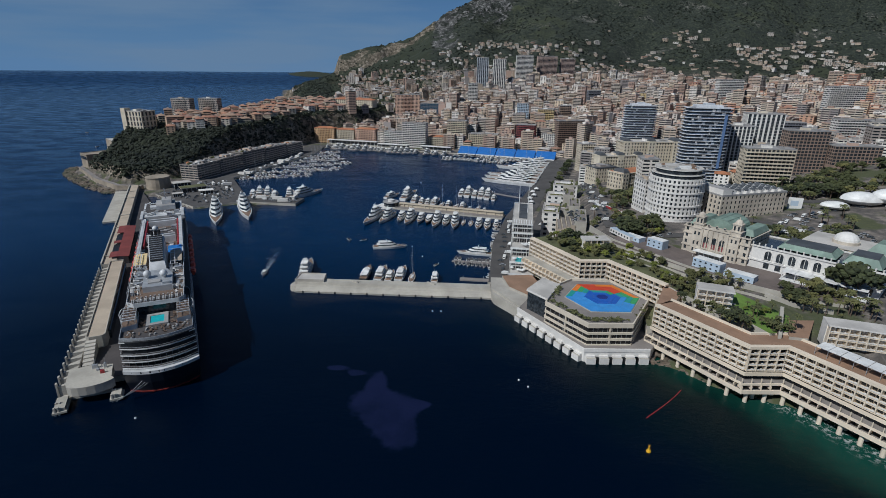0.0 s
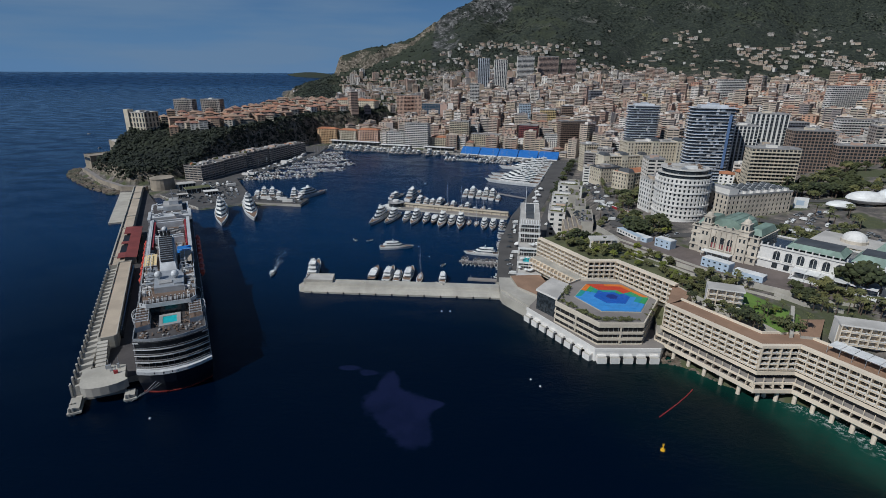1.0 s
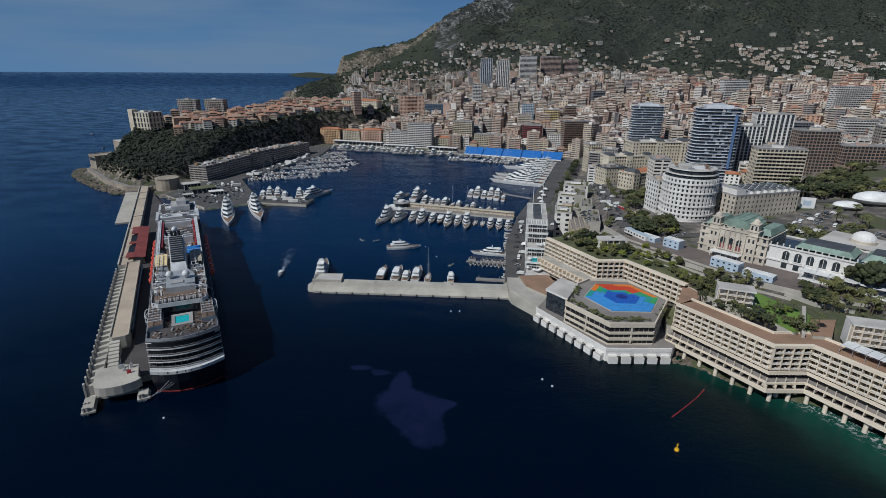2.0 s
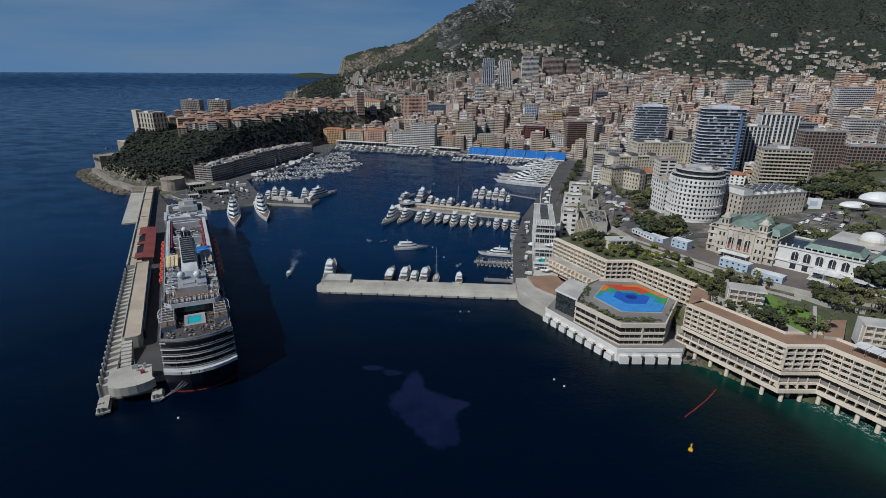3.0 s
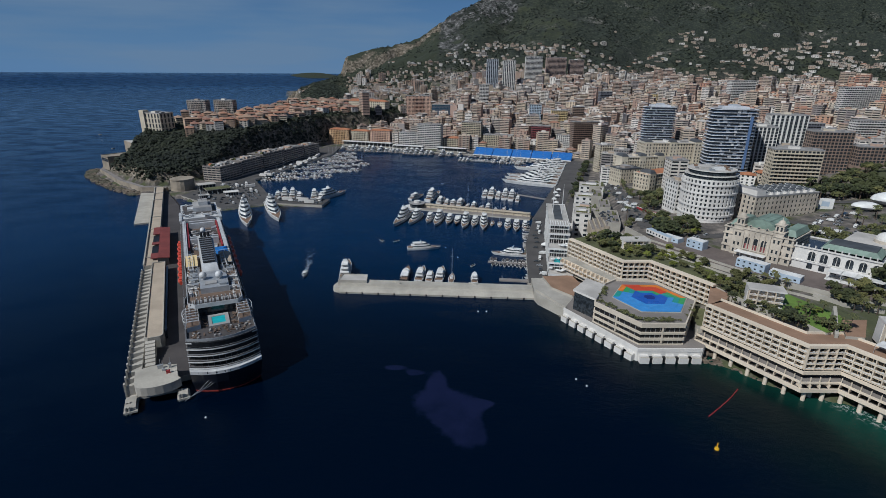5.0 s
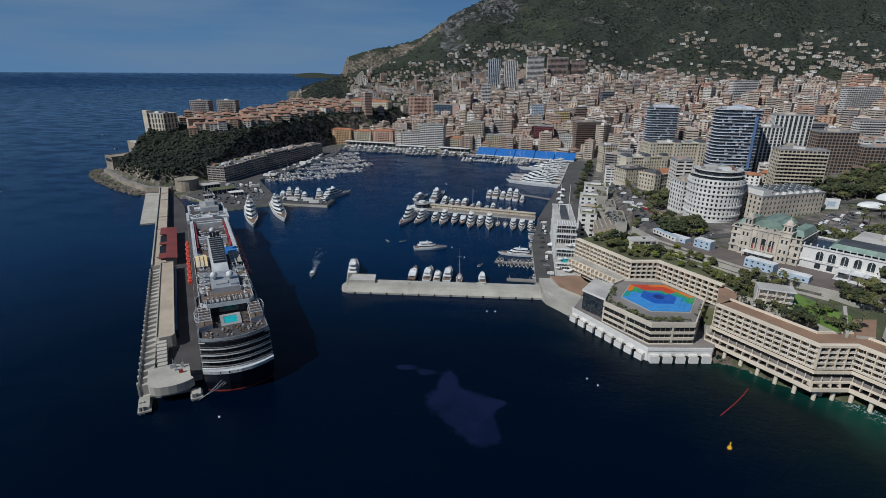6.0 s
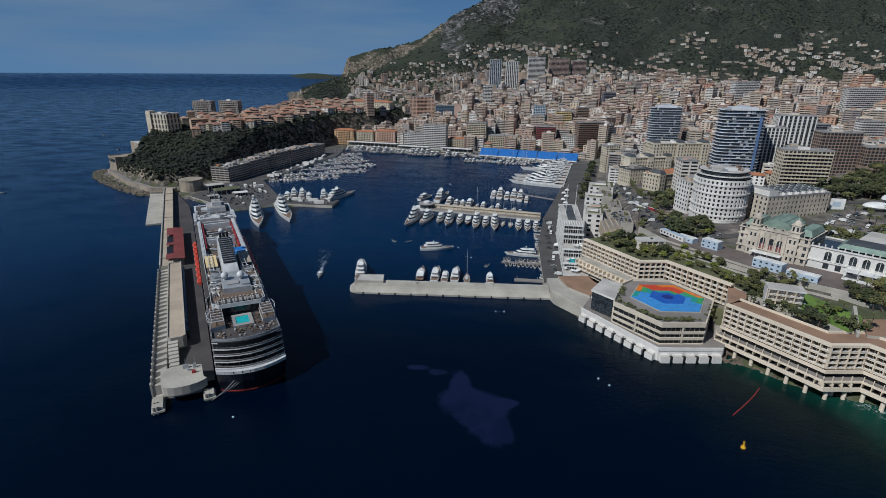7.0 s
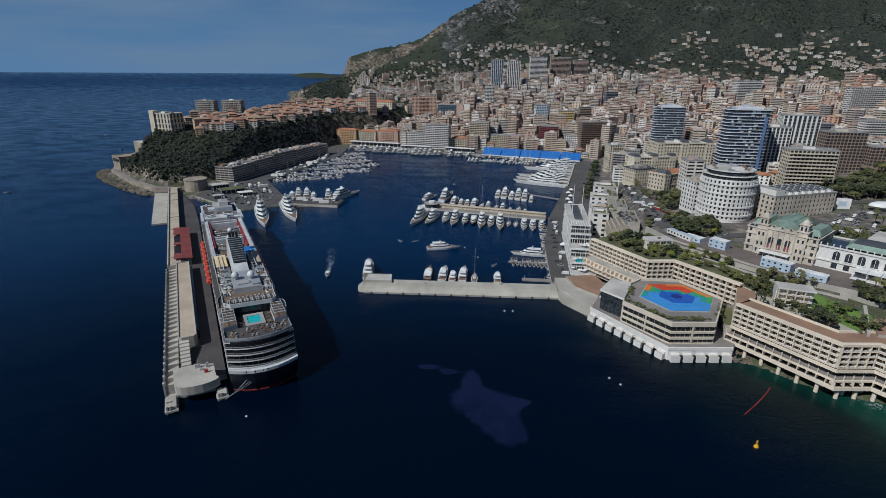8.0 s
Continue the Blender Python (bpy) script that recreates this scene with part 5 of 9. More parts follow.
def build_auditorium():
    ob = thing("sea_terrace", "white concrete sea terrace with square teeth along the water", "sea wall")
    base = [(42.2, 271), (70.4, 226), (103, 227)]
    s = Shape("white_wall", "paving")
    s.prism([base[0], base[1], base[2], (112, 240), (112, 262), (96, 296), (76, 296), (58, 300)], -3, 6.4, 0, 1)
    strip(s, base, -0.3, 0.4, 5.6, 7.3, 0)
    part("deck", s, ob)
    t = Shape("white_wall", "pale_concrete")
    t.box(0, 4.6, -2.6, 0.2, -3, 3.2, 0, 1)
    t.prism([(0.2, -1.4), (4.4, -1.4), (4.4, 0), (0.2, 0)], 3.2, 3.9, 0)
    me = t.mesh("tooth")
    for i, n in enumerate((8, 5)):
        m, L = frame_on(base[i], base[i + 1]), span_len(base[i], base[i + 1])
        for k in range(n):
            part("tooth", me, ob, at=m @ pose(0.9 + k * L / n, 0, 0))
            # black block added in each gap to paint the shade between teeth
            o = Shape("black")
            o.box(-0.05, L / n - 4.55, -1.5, 0.05, -1.0, 2.9)
            part("opening", o, ob, "black filler standing in for the shade between the teeth", at=m @ pose(5.5 + k * L / n - (0 if k < n - 1 else L / n), 0, 0))
    s = Shape("pale_concrete", "concrete")
    s.prism([(28.6, 296.5), (30, 290), (43, 271.5), (58, 288), (50, 318), (29.5, 318)], -4, 6.2, 0, 1)
    strip(s, [(29.5, 297), (43.5, 272)], -0.2, 0.5, 6.2, 7.2, 0)
    part("root_wall", s, ob)
    s = Shape("red_paving", "pale_concrete")
    s.prism([(37, 318), (40, 300), (51, 287), (60, 305), (57, 321)], 6.2, 7.6, 1, 0)
    part("red_terrace", s, ob, "red tiled terrace")
    for k in range(7):
        b = Shape("white_wall")
        b.box(0, 1.0, 0, 2.4, 0, 1.1)
        part("stair_block", b, ob, at=pose(45 + 1.3 * k, 297 - 2.0 * k, 6.2, 0, 0, -58))
    ob = thing("auditorium", "beige hexagonal auditorium with dark strip windows and planted roof edge", "auditorium")
    wall = [(54.9, 255.6), (72.4, 230.7), (94.9, 231.7), (113, 262), (99, 288), (76, 289.5), (63, 278)]
    core = [(a * 0.972 + 0.028 * 85, b * 0.972 + 0.028 * 260) for a, b in wall]
    s = Shape("black")
    s.prism(core, 6.4, 17)
    part("strip_window", s, ob, "dark strip windows")
    for z0, z1 in ((6.4, 6.9), (9.0, 10.3), (12.4, 13.6), (16.2, 18.7)):
        s = Shape("auditorium_cream", "paving")
        s.ring(wall, core, z0, z1)
        part("band", s, ob, "beige concrete band")
    for a, b in ((core[0], core[1]), (core[1], core[2])):
        L, m = span_len(a, b), frame_on(a, b)
        for z0, z1 in ((6.9, 9.0), (10.3, 12.4), (13.6, 16.2)):
            for k in range(1, 9):
                g = Shape("steel")
                g.box(-0.07, 0.07, -0.12, 0.05, z0, z1)
                part("mullion", g, ob, at=m @ pose(k * L / 9, 0, 0))
    s = Shape("paving", "pale_concrete")
    s.prism(core, 16.6, 17.4)
    part("roof_terrace", s, ob)
    for t_ in (0.5,):
        for a, b in ((wall[0], wall[1]), (wall[1], wall[2])):
            p = Shape("auditorium_cream")
            p.box(-0.4, 0.4, -0.05, 0.7, 7.4, 16.0)
            part("pier", p, ob, at=frame_on(a, b) @ pose(t_ * span_len(a, b), 0, 0))
    s = Shape("glass", "pale_concrete", "pale_roof")
    pav = [(47.6, 271.5), (56.6, 259.5), (66.4, 279), (58.5, 288)]
    s.prism(pav, 6.4, 17.6, 0)
    part("glass_pavilion", s, ob, "dark glass pavilion")
    s = Shape("pale_roof", "white_wall")
    s.prism([(46.8, 271.5), (56.6, 258.6), (67.2, 279.4), (58.6, 289)], 17.6, 18.8, 1, 0)
    part("pavilion_roof", s, ob, "pale grey pavilion roof")
    # the painted tile hexagon
    col = {}
    for nm, c in (("tile_red", (0.52, 0.055, 0.02)), ("tile_orange", (0.62, 0.17, 0.02)), ("tile_green", (0.05, 0.30, 0.10)), ("tile_teal", (0.03, 0.28, 0.25)), ("tile_sky", (0.06, 0.26, 0.60)),
                  ("tile_blue", (0.02, 0.10, 0.42)), ("tile_navy", (0.012, 0.03, 0.20))):
        M[nm] = plain(nm, c, 0.5, 0.12, 1.2, 0.3)
    mosaic = part("roof_mosaic", Shape("pale_concrete"), ob, "hexagonal roof tiled in bright blue, green, orange and red")
    cx, cy, R = 87.9, 264.3, 20.3
    secs = {(30, 0): ("orange", "green", "teal", "blue", "blue", "navy"), (30, 1): ("orange", "red", "red", "green", "blue", "navy"), (90, 0): ("orange", "red", "red", "teal", "blue", "navy"), (90, 1): ("red", "red", "red", "teal", "blue", "navy"),
            (150, 0): ("orange", "green", "teal", "blue", "blue", "navy"), (150, 1): ("teal", "sky", "sky", "blue", "blue", "navy"), (210, 0): ("sky", "sky", "sky", "blue", "blue", "navy"), (210, 1): ("sky", "sky", "sky", "blue", "blue", "navy"),
            (270, 0): ("sky", "sky", "sky", "blue", "blue", "navy"), (270, 1): ("sky", "sky", "sky", "blue", "blue", "navy"), (330, 0): ("sky", "sky", "sky", "blue", "blue", "navy"), (330, 1): ("green", "teal", "sky", "blue", "blue", "navy")}
    for (an, half), cols in secs.items():
        for ring_, c in enumerate(cols):
            r1, r0 = R * (1 - ring_ / 6), R * (1 - (ring_ + 1) / 6)
            p = [radians(an - 30), radians(an + 30)]
            a0, a1 = ((0.0, 0.5), (0.5, 1.0))[half]

            def on(r, t):
                x0, y0, x1, y1 = r * math.cos(p[0]), r * math.sin(p[0]), r * math.cos(p[1]), r * math.sin(p[1])
                return (cx + x0 + (x1 - x0) * t, cy + y0 + (y1 - y0) * t)

            s = Shape("tile_" + c)
            pts = [on(r1 - 0.04, a0), on(r1 - 0.04, a1), on(r0 + 0.04, a1), on(r0 + 0.04, a0)]
            s.prism(pts if r0 > 0.1 else pts[:2] + [(cx, cy)], 17.6, 18.05 + 0.03 * ring_)
            part("tile", s, mosaic)
    s = Shape("pale_concrete")
    hexa = [(cx + (R + 0.7) * math.cos(radians(60 * k)), cy + (R + 0.7) * math.sin(radians(60 * k))) for k in range(6)]
    s.prism(hexa, 17.2, 17.62)
    mosaic.data = s.mesh("roof_mosaic")
    mosaic.data.name = "roof_mosaic"
    rnd = random.Random(5)
    for a, b, n in (((58.5, 257.5), (73, 236), 40), ((76, 236.5), (94, 237), 34), ((66, 276), (61, 264), 14), ((98, 238), (108, 254), 8)):
        for k in range(n):
            t_ = rnd.random()
            plant("bush", a[0] + (b[0] - a[0]) * t_ + rnd.uniform(-1.5, 1.8), a[1] + (b[1] - a[1]) * t_ + rnd.uniform(-1.5, 1.8), 17.4, rnd.uniform(0.6, 1.15), rnd)
    # green terrace between auditorium and hotel
    s = Shape("lawn", "pale_concrete")
    s.prism([(106, 243), (112, 241), (121, 262), (112, 268)], 6, 12, 1, 0)
    tagged(new("garden_terrace", s.mesh("garden_terrace")), "small green planted terrace beside the hotel", "terrace")


build_auditorium()


def build_gardens():
    # terraces of lawn and paving above the hotel
    for nm, mat, poly, z, lab, cat in (("lawn", "lawn_bright", [(143.5, 238), (141, 232), (148, 211), (160, 214), (167, 229), (155, 258)], 26.05, "sloping green hotel lawn", "lawn"),
                                       ("lawn", "lawn", [(74, 342), (84, 312), (104, 310), (126, 270), (136, 276), (120, 318), (104, 346), (84, 358)], 26.4, "planted roof garden of the hotel", "lawn"),
                                       ("lawn", "lawn", [(122, 266), (138, 226), (150, 216), (150, 240), (168, 254), (150, 272), (136, 276)], 25.7, "green terraced garden beds", "lawn"),
                                       ("terrace", "plaza", [(118, 345), (110, 330), (150, 272), (176, 250), (206, 236), (214, 262), (182, 292), (150, 322), (140, 350)], 28.3, "dark grey-brown paved casino terrace", "terrace"),
                                       ("terrace", "red_paving", [(154.5, 208), (162, 206.5), (176, 224.5), (164, 224)], 26.4, "red tiled terrace", "terrace")):
        s = Shape(mat, "pale_concrete")
        s.prism(poly, z - 8, z, 1, 0)
        tagged(new(nm, s.mesh(nm)), lab, cat, kind="structure")
    s = Shape("pale_concrete")
    strip(s, [(104, 366), (112, 334), (152, 270), (178, 248)], 0, 0.6, 24, 29.4)
    strip(s, [(98, 356), (106, 328), (144, 268), (168, 246)], 0, 0.5, 22, 27.2)
    strip(s, [(90, 352), (99, 324), (134, 272), (146, 240)], 0, 1.8, 22, 26.55)
    strip(s, [(168, 252), (176, 240), (190, 232)], 0, 1.6, 22, 27.8)
    s.loft([[(150, 208.5, 24), (151.4, 208.2, 24), (151.4, 208.2, 27), (150, 208.5, 27)], [(161.5, 228.5, 24), (163, 228, 24), (163, 228, 31.5), (161.5, 228.5, 31.5)]])
    tagged(new("retaining_wall", s.mesh("retaining_wall")), "pale stone retaining walls and paths stepping up the garden", "wall", kind="structure")
    for a, b, z, h, n in (((131.5, 325), (138, 316), 28.3, 5.6, 3), ((146, 289.5), (155.5, 276.5), 28.3, 5.4, 5), ((157, 274.5), (167.5, 263), 28.3, 3.4, 4), ((121, 341), (128, 330), 28.3, 3.0, 3)):
        L = span_len(a, b)
        ob = thing("site_cabin", "pale blue stacked site cabins with small windows", "cabin", frame_on(a, b, z), "site cabins")
        s = Shape("blue_panel", "white_paint")
        s.box(0, L, 0, 6.5, 0, h, 0, 1)
        part("shell", s, ob)
        for r in range(2 if h > 4 else 1):
            for k in range(n):
                w = Shape("glass")
                w.box(0, 1.2, -0.05, 0.1, 0, 0.9)
                part("window", w, ob, at=pose(0.8 + k * L / n, 0, 1.0 + 2.6 * r))
    garden([(68, 338), (84, 304), (102, 304), (118, 310), (98, 345), (76, 350)], 95, ["broad_tree", "broad_tree", "bright_tree", "bush", "dark_tree"], 26.0, 0.5, 0.95, 2)
    garden([(102, 303), (123, 266), (134, 274), (116, 312)], 52, ["broad_tree", "bush", "bright_tree", "bush"], 25.6, 0.4, 0.8, 3)
    garden([(122, 260), (130, 247), (142, 246), (142, 264)], 34, ["broad_tree", "bush", "dark_tree", "bush"], 25.6, 0.4, 0.8, 4)
    garden([(146, 214), (150, 208), (160, 212), (162, 222), (148, 224)], 30, ["bush", "broad_tree", "bush", "palm_tree"], 26.0, 0.4, 0.7, 5)
    garden([(144, 238), (150, 226), (163, 226), (160, 244)], 16, ["bush", "palm_tree", "bright_tree"], 26.0, 0.4, 0.7, 27)
    garden([(118, 247), (136, 218), (146, 212), (141, 230), (128, 240)], 46, ["bush", "bush", "dark_tree", "broad_tree"], 25.8, 0.4, 0.75, 28)
    garden([(196, 262), (214, 244), (224, 250), (206, 272)], 5, ["dark_tree"], 27.5, 1.5, 1.9, 29)
    garden([(176, 236), (186, 230), (205, 222), (212, 240), (190, 256), (172, 258)], 46, ["palm_tree", "palm_tree", "broad_tree", "bush", "dark_tree"], 26.5, 0.7, 1.0, 6)
    garden([(128, 350), (120, 372), (140, 392), (158, 362), (150, 345)], 34, ["broad_tree", "dark_tree", "bright_tree", "palm_tree"], None, 0.8, 1.25, 7)
    garden([(205, 262), (224, 250), (232, 268), (214, 280)], 12, ["dark_tree"], None, 1.1, 1.5, 8)
    garden([(140, 418), (150, 425), (178, 455), (170, 478), (145, 465)], 44, ["broad_tree", "palm_tree", "dark_tree"], None, 0.7, 1.1, 9)
    garden([(112, 322), (122, 300), (134, 286), (130, 300), (118, 322)], 26, ["bush", "broad_tree", "bush", "bright_tree"], 26.4, 0.5, 0.9, 21)
    garden([(134, 276), (152, 260), (166, 256), (146, 280)], 34, ["bush", "broad_tree", "palm_tree", "bush"], 26.0, 0.5, 0.9, 22)
    garden([(186, 240), (200, 232), (214, 250), (196, 268)], 16, ["bush", "palm_tree", "broad_tree"], 28.3, 0.6, 0.9, 23)
    garden([(214, 196), (250, 170), (270, 200), (230, 222)], 34, ["bush", "broad_tree", "palm_tree"], None, 0.6, 1.0, 24)
    garden([(120, 352), (132, 346), (140, 356), (128, 372)], 14, ["bright_tree", "dark_tree", "broad_tree"], None, 1.1, 1.6, 25)
    garden([(96, 395), (112, 380), (122, 400), (108, 420)], 12, ["broad_tree", "bush", "palm_tree"], None, 0.7, 1.1, 26)
    garden([(286, 428), (350, 425), (380, 446), (320, 462), (296, 448)], 34, ["dark_tree", "broad_tree", "dark_tree"], None, 1.0, 1.6, 10)
    garden([(190, 330), (230, 300), (262, 330), (225, 372)], 26, ["broad_tree", "palm_tree", "dark_tree"], None, 0.7, 1.1, 11)
    garden([(380, 450), (440, 440), (470, 500), (400, 500)], 26, ["dark_tree", "broad_tree"], None, 1.1, 1.7, 13)
    garden([(106, 560), (112, 558), (176, 780), (169, 784)], 34, ["broad_tree", "dark_tree"], None, 0.8, 1.2, 14)
    garden([(122, 266), (134, 247), (143, 246), (152, 262), (148, 272)], 40, ["bush", "bush", "bright_tree", "broad_tree"], 25.7, 0.5, 0.85, 15)
    garden([(252, 340), (285, 350), (300, 392), (268, 384)], 16, ["palm_tree", "palm_tree", "broad_tree"], None, 0.8, 1.1, 16)
    garden([(310, 470), (350, 470), (400, 505), (380, 520), (330, 500)], 30, ["dark_tree", "dark_tree", "palm_tree", "broad_tree"], None, 0.9, 1.3, 30)
    garden([(262, 456), (300, 440), (330, 455), (290, 470)], 18, ["dark_tree", "palm_tree"], None, 0.9, 1.4, 12)


build_gardens()


# ---- the casino and its square ----
def arch(s, x0, x1, z0, z1, y, deep=0.5, slot=0, n=6):
    """A round-headed recess filled with one slot."""
    r, cx = (x1 - x0) / 2, (x0 + x1) / 2
    pts = [(x0, z0), (x1, z0)] + [(cx + r * math.cos(math.pi * k / n), z1 - r + r * math.sin(math.pi * k / n)) for k in range(n + 1)]
    s.quad([(x, y, z) for x, z in pts], slot)


M["casino_stone"] = plain("casino_stone", (0.52, 0.455, 0.37), 0.85, 0.25, 1.0, 0.12, 0.0, 0.1)


def build_casino():
    a, b = (151.8, 319.3), (177.5, 290.0)
    ob = thing("casino", "ornate cream casino with twin towers and green copper roofs", "casino", frame_on(a, b, 28.3))
    s = Shape("casino_stone")
    top = facade(s, 39, 30, 0, 4, 4.1, 3.9, 0.6, 0.45, deep=0.4)
    part("wall", s, ob, at=pose(19.5, 15, 0))
    s = Shape("glass")
    s.prism(rect(39, 30, 0.38), -2, 16.2)
    part("window_glazing", s, ob, at=pose(19.5, 15, 0))
    s = Shape("casino_stone", "white_wall")
    for z in (4.0, 11.9, 16.2):
        s.ring([(-0.5, -0.5), (39.5, -0.5), (39.5, 30.5), (-0.5, 30.5)], [(0.2, 0.2), (38.8, 0.2), (38.8, 29.8), (0.2, 29.8)], z, z + 0.7)
    for k in range(14):
        s.box(0.6 + 2.9 * k, 1.1 + 2.9 * k, -0.4, 0.1, 16.9, 18.2)
    part("cornice", s, ob)
    # centre bay with three tall arches
    s = Shape("casino_stone", "white_wall")
    s.box(11.5, 27.5, -1.3, 0, 0, 17.2, 0)
    s.prism([(11, -1.8), (28, -1.8), (28, 1), (11, 1)], 17.2, 18.2, 0)
    part("centre_bay", s, ob)
    for k in range(3):
        x = 13.2 + 4.7 * k
        s = Shape("glass", "casino_stone", "burgundy")
        arch(s, x, x + 3.2, 5.2, 12.6, -1.36, slot=0)
        s.box(x + 0.3, x + 1.4, -1.5, -1.3, 5.2, 8.4, 2)
        s.box(x + 1.8, x + 2.9, -1.5, -1.3, 5.2, 8.4, 2)
        for q in (0, 1, 2):
            s.box(x - 0.35 + 1.6 * q, x + 0.05 + 1.6 * q, -1.75, -1.3, 5.2, 11.5 if q != 1 else 8.6, 1)
        s.box(x - 0.4, x + 3.6, -2.0, -1.3, 4.6, 5.2, 1)
        part("arched_window", s, ob, "tall arched window with red blinds")
        d = Shape("casino_stone", "glass")
        d.tube(0, 0, 0, 0.4, 0.9, n=10)
        d.tube(0, 0, 0.4, 0.45, 0.6, n=10, s=1)
        part("oculus", d, ob, at=pose(x + 1.6, -0.7, 19.4, 90, 0, 0))
    s = Shape("white_paint", "steel")
    s.box(10, 27, -6.5, -1.4, 3.2, 3.5)
    for k in range(6):
        s.rod((10.5 + 3.2 * k, -6.3, 0), (10.5 + 3.2 * k, -6.3, 3.2), 0.12)
    part("awning", s, ob, "white terrace awning")
    # towers
    for x in (8.6, 30.4):
        s = Shape("casino_stone", "glass")
        s.box(x - 3, x + 3, -1.2, 4.8, 0, 19.0, 0)
        for z in (16.2, 19.0):
            s.box(x - 3.4, x + 3.4, -1.6, 5.2, z, z + 0.6)
        s.box(x - 2.3, x + 2.3, -0.5, 4.1, 19.6, 23.4)
        tower = part("tower", s, ob, "square ornamented tower")
        for q in (-1, 1):
            w = Shape("glass")
            w.box(x + q * 1.1 - 0.5, x + q * 1.1 + 0.5, -0.6, -0.4, 20.0, 22.6)
            part("opening", w, tower)
        s = Shape("casino_stone", "copper")
        s.box(x - 2.7, x + 2.7, -0.9, 4.5, 23.4, 24.0)
        s.dome(x, 1.8, 24.0, 2.2, 2.6, 10, 4)
        s.tube(x, 1.8, 26.4, 28.4, 0.35, 0.05, 6)
        part("lantern", s, tower)
    for x in (8.6, 30.4):
        for z in (1.5, 6.0, 12.2):
            for q in (-1.2, 1.2):
                w = Shape("glass", "casino_stone")
                w.box(x + q - 0.5, x + q + 0.5, -1.26, -1.1, z, z + 2.3, 0)
                w.box(x + q - 0.75, x + q + 0.75, -1.5, -1.2, z + 2.3, z + 2.6, 1)
                part("window", w, ob)
    for k in range(6):
        w = Shape("casino_stone")
        w.tube(12 + 3.05 * k, -1.6, 4.6, 16.4, 0.32, 0.28, 8)
        part("column", w, ob)
    # roofs
    s = Shape("copper")
    rows = []
    for k in range(9):
        an = math.pi * k / 8
        rows.append([(19.5 - 9.0 * math.cos(an), y, 17.8 + 6.4 * math.sin(an)) for y in (2.5, 6, 14, 22, 25.5)])
    s.loft(rows, 0, False, False)
    for y in (2.6, 25.4):
        s.quad([(19.5 - 8.9 * math.cos(math.pi * k / 8), y, 17.8 + 6.3 * math.sin(math.pi * k / 8)) for k in range(9)], 0)
    part("vault_roof", s, ob, "green copper vault")
    for k in range(7):
        an = math.pi * (k + 0.5) / 7
        r = Shape("copper")
        r.rod((19.5 - 9.15 * math.cos(an), 2.5, 17.8 + 6.55 * math.sin(an)), (19.5 - 9.15 * math.cos(an), 25.5, 17.8 + 6.55 * math.sin(an)), 0.14)
        part("rib", r, ob)
    for y in (2.5, 25.5):
        s = Shape("casino_stone")
        s.prism([(11, y - 0.4), (28, y - 0.4), (28, y + 0.4), (11, y + 0.4)], 16.9, 18.5)
        part("gable", s, ob)
    for x0, x1 in ((0.8, 8.6), (30, 38.4)):
        s = Shape("copper", "slate")
        s.loft([[(x0, 5, 16.9), (x1, 5, 16.9), (x1, 29, 16.9), (x0, 29, 16.9)], [(x0 + 1.6, 7, 20.4), (x1 - 1.6, 7, 20.4), (x1 - 1.6, 27, 20.4), (x0 + 1.6, 27, 20.4)]])
        part("mansard_roof", s, ob, "green copper mansard")
    # gaming rooms: the long lower wing
    wing_ = thing("casino_wing", "white arcaded casino wing with green and grey roofs", "casino", frame_on((178.5, 291.0), (222, 246), 28.3))
    s = Shape("white_wall")
    facade(s, 62, 26, 0, 3, 4.3, 4.1, 0.55, 0.45, deep=0.5, sides=(1, 2, 3))
    part("wall", s, wing_, at=pose(31, 14, 0))
    s = Shape("glass")
    s.prism(rect(62, 26, 0.48), -2, 12.8)
    part("window_glazing", s, wing_, at=pose(31, 14, 0))
    s = Shape("white_wall")
    for z in (4.6, 12.9):
        s.ring([(-0.6, 0.4), (62.6, 0.4), (62.6, 27.6), (-0.6, 27.6)], [(0.2, 1.2), (61.8, 1.2), (61.8, 26.8), (0.2, 26.8)], z, z + 0.8)
    part("cornice", s, wing_)
    urn = Shape("white_wall")
    urn.tube(0, 0, 0, 1.6, 0.3, 0.45, 6)
    me = urn.mesh("urn")
    for k in range(20):
        part("urn", me, wing_, at=pose(1 + 3.15 * k, 0.8, 13.7))
    for k in range(9):
        s = Shape("glass", "white_wall")
        x = 8 + 6.0 * k
        arch(s, x, x + 3.4, 6.0, 11.4, 0.94)
        for q in range(8):
            a0, a1 = math.pi * q / 8, math.pi * (q + 1) / 8
            s.rod((x + 1.7 + 2.0 * math.cos(a0), 0.8, 9.7 + 2.0 * math.sin(a0)), (x + 1.7 + 2.0 * math.cos(a1), 0.8, 9.7 + 2.0 * math.sin(a1)), 0.3, 1)
        for q in (-0.35, 1.7, 3.75):
            s.box(x + q - (0.3 if q != 1.7 else 0.1), x + q + (0.3 if q != 1.7 else 0.1), 0.55, 0.9, 6.0, 9.8 if q != 1.7 else 11.2, 1)
        s.box(x - 0.7, x + 4.1, 0.4, 0.96, 5.6, 6.0, 1)
        s.box(x + 0.3, x + 3.1, 0.86, 0.95, 1.0, 4.0, 0)
        part("arched_window", s, wing_)
    s = Shape("white_paint", "steel")
    for k in range(6):
        s.prism([(20 + 6.4 * k, -8), (26.2 + 6.4 * k, -8), (26.2 + 6.4 * k, 0.9), (20 + 6.4 * k, 0.9)], 4.5, 4.9)
    for k in range(7):
        s.rod((20.2 + 6.4 * k, -7.7, -3), (20.2 + 6.4 * k, -7.7, 4.5), 0.22)
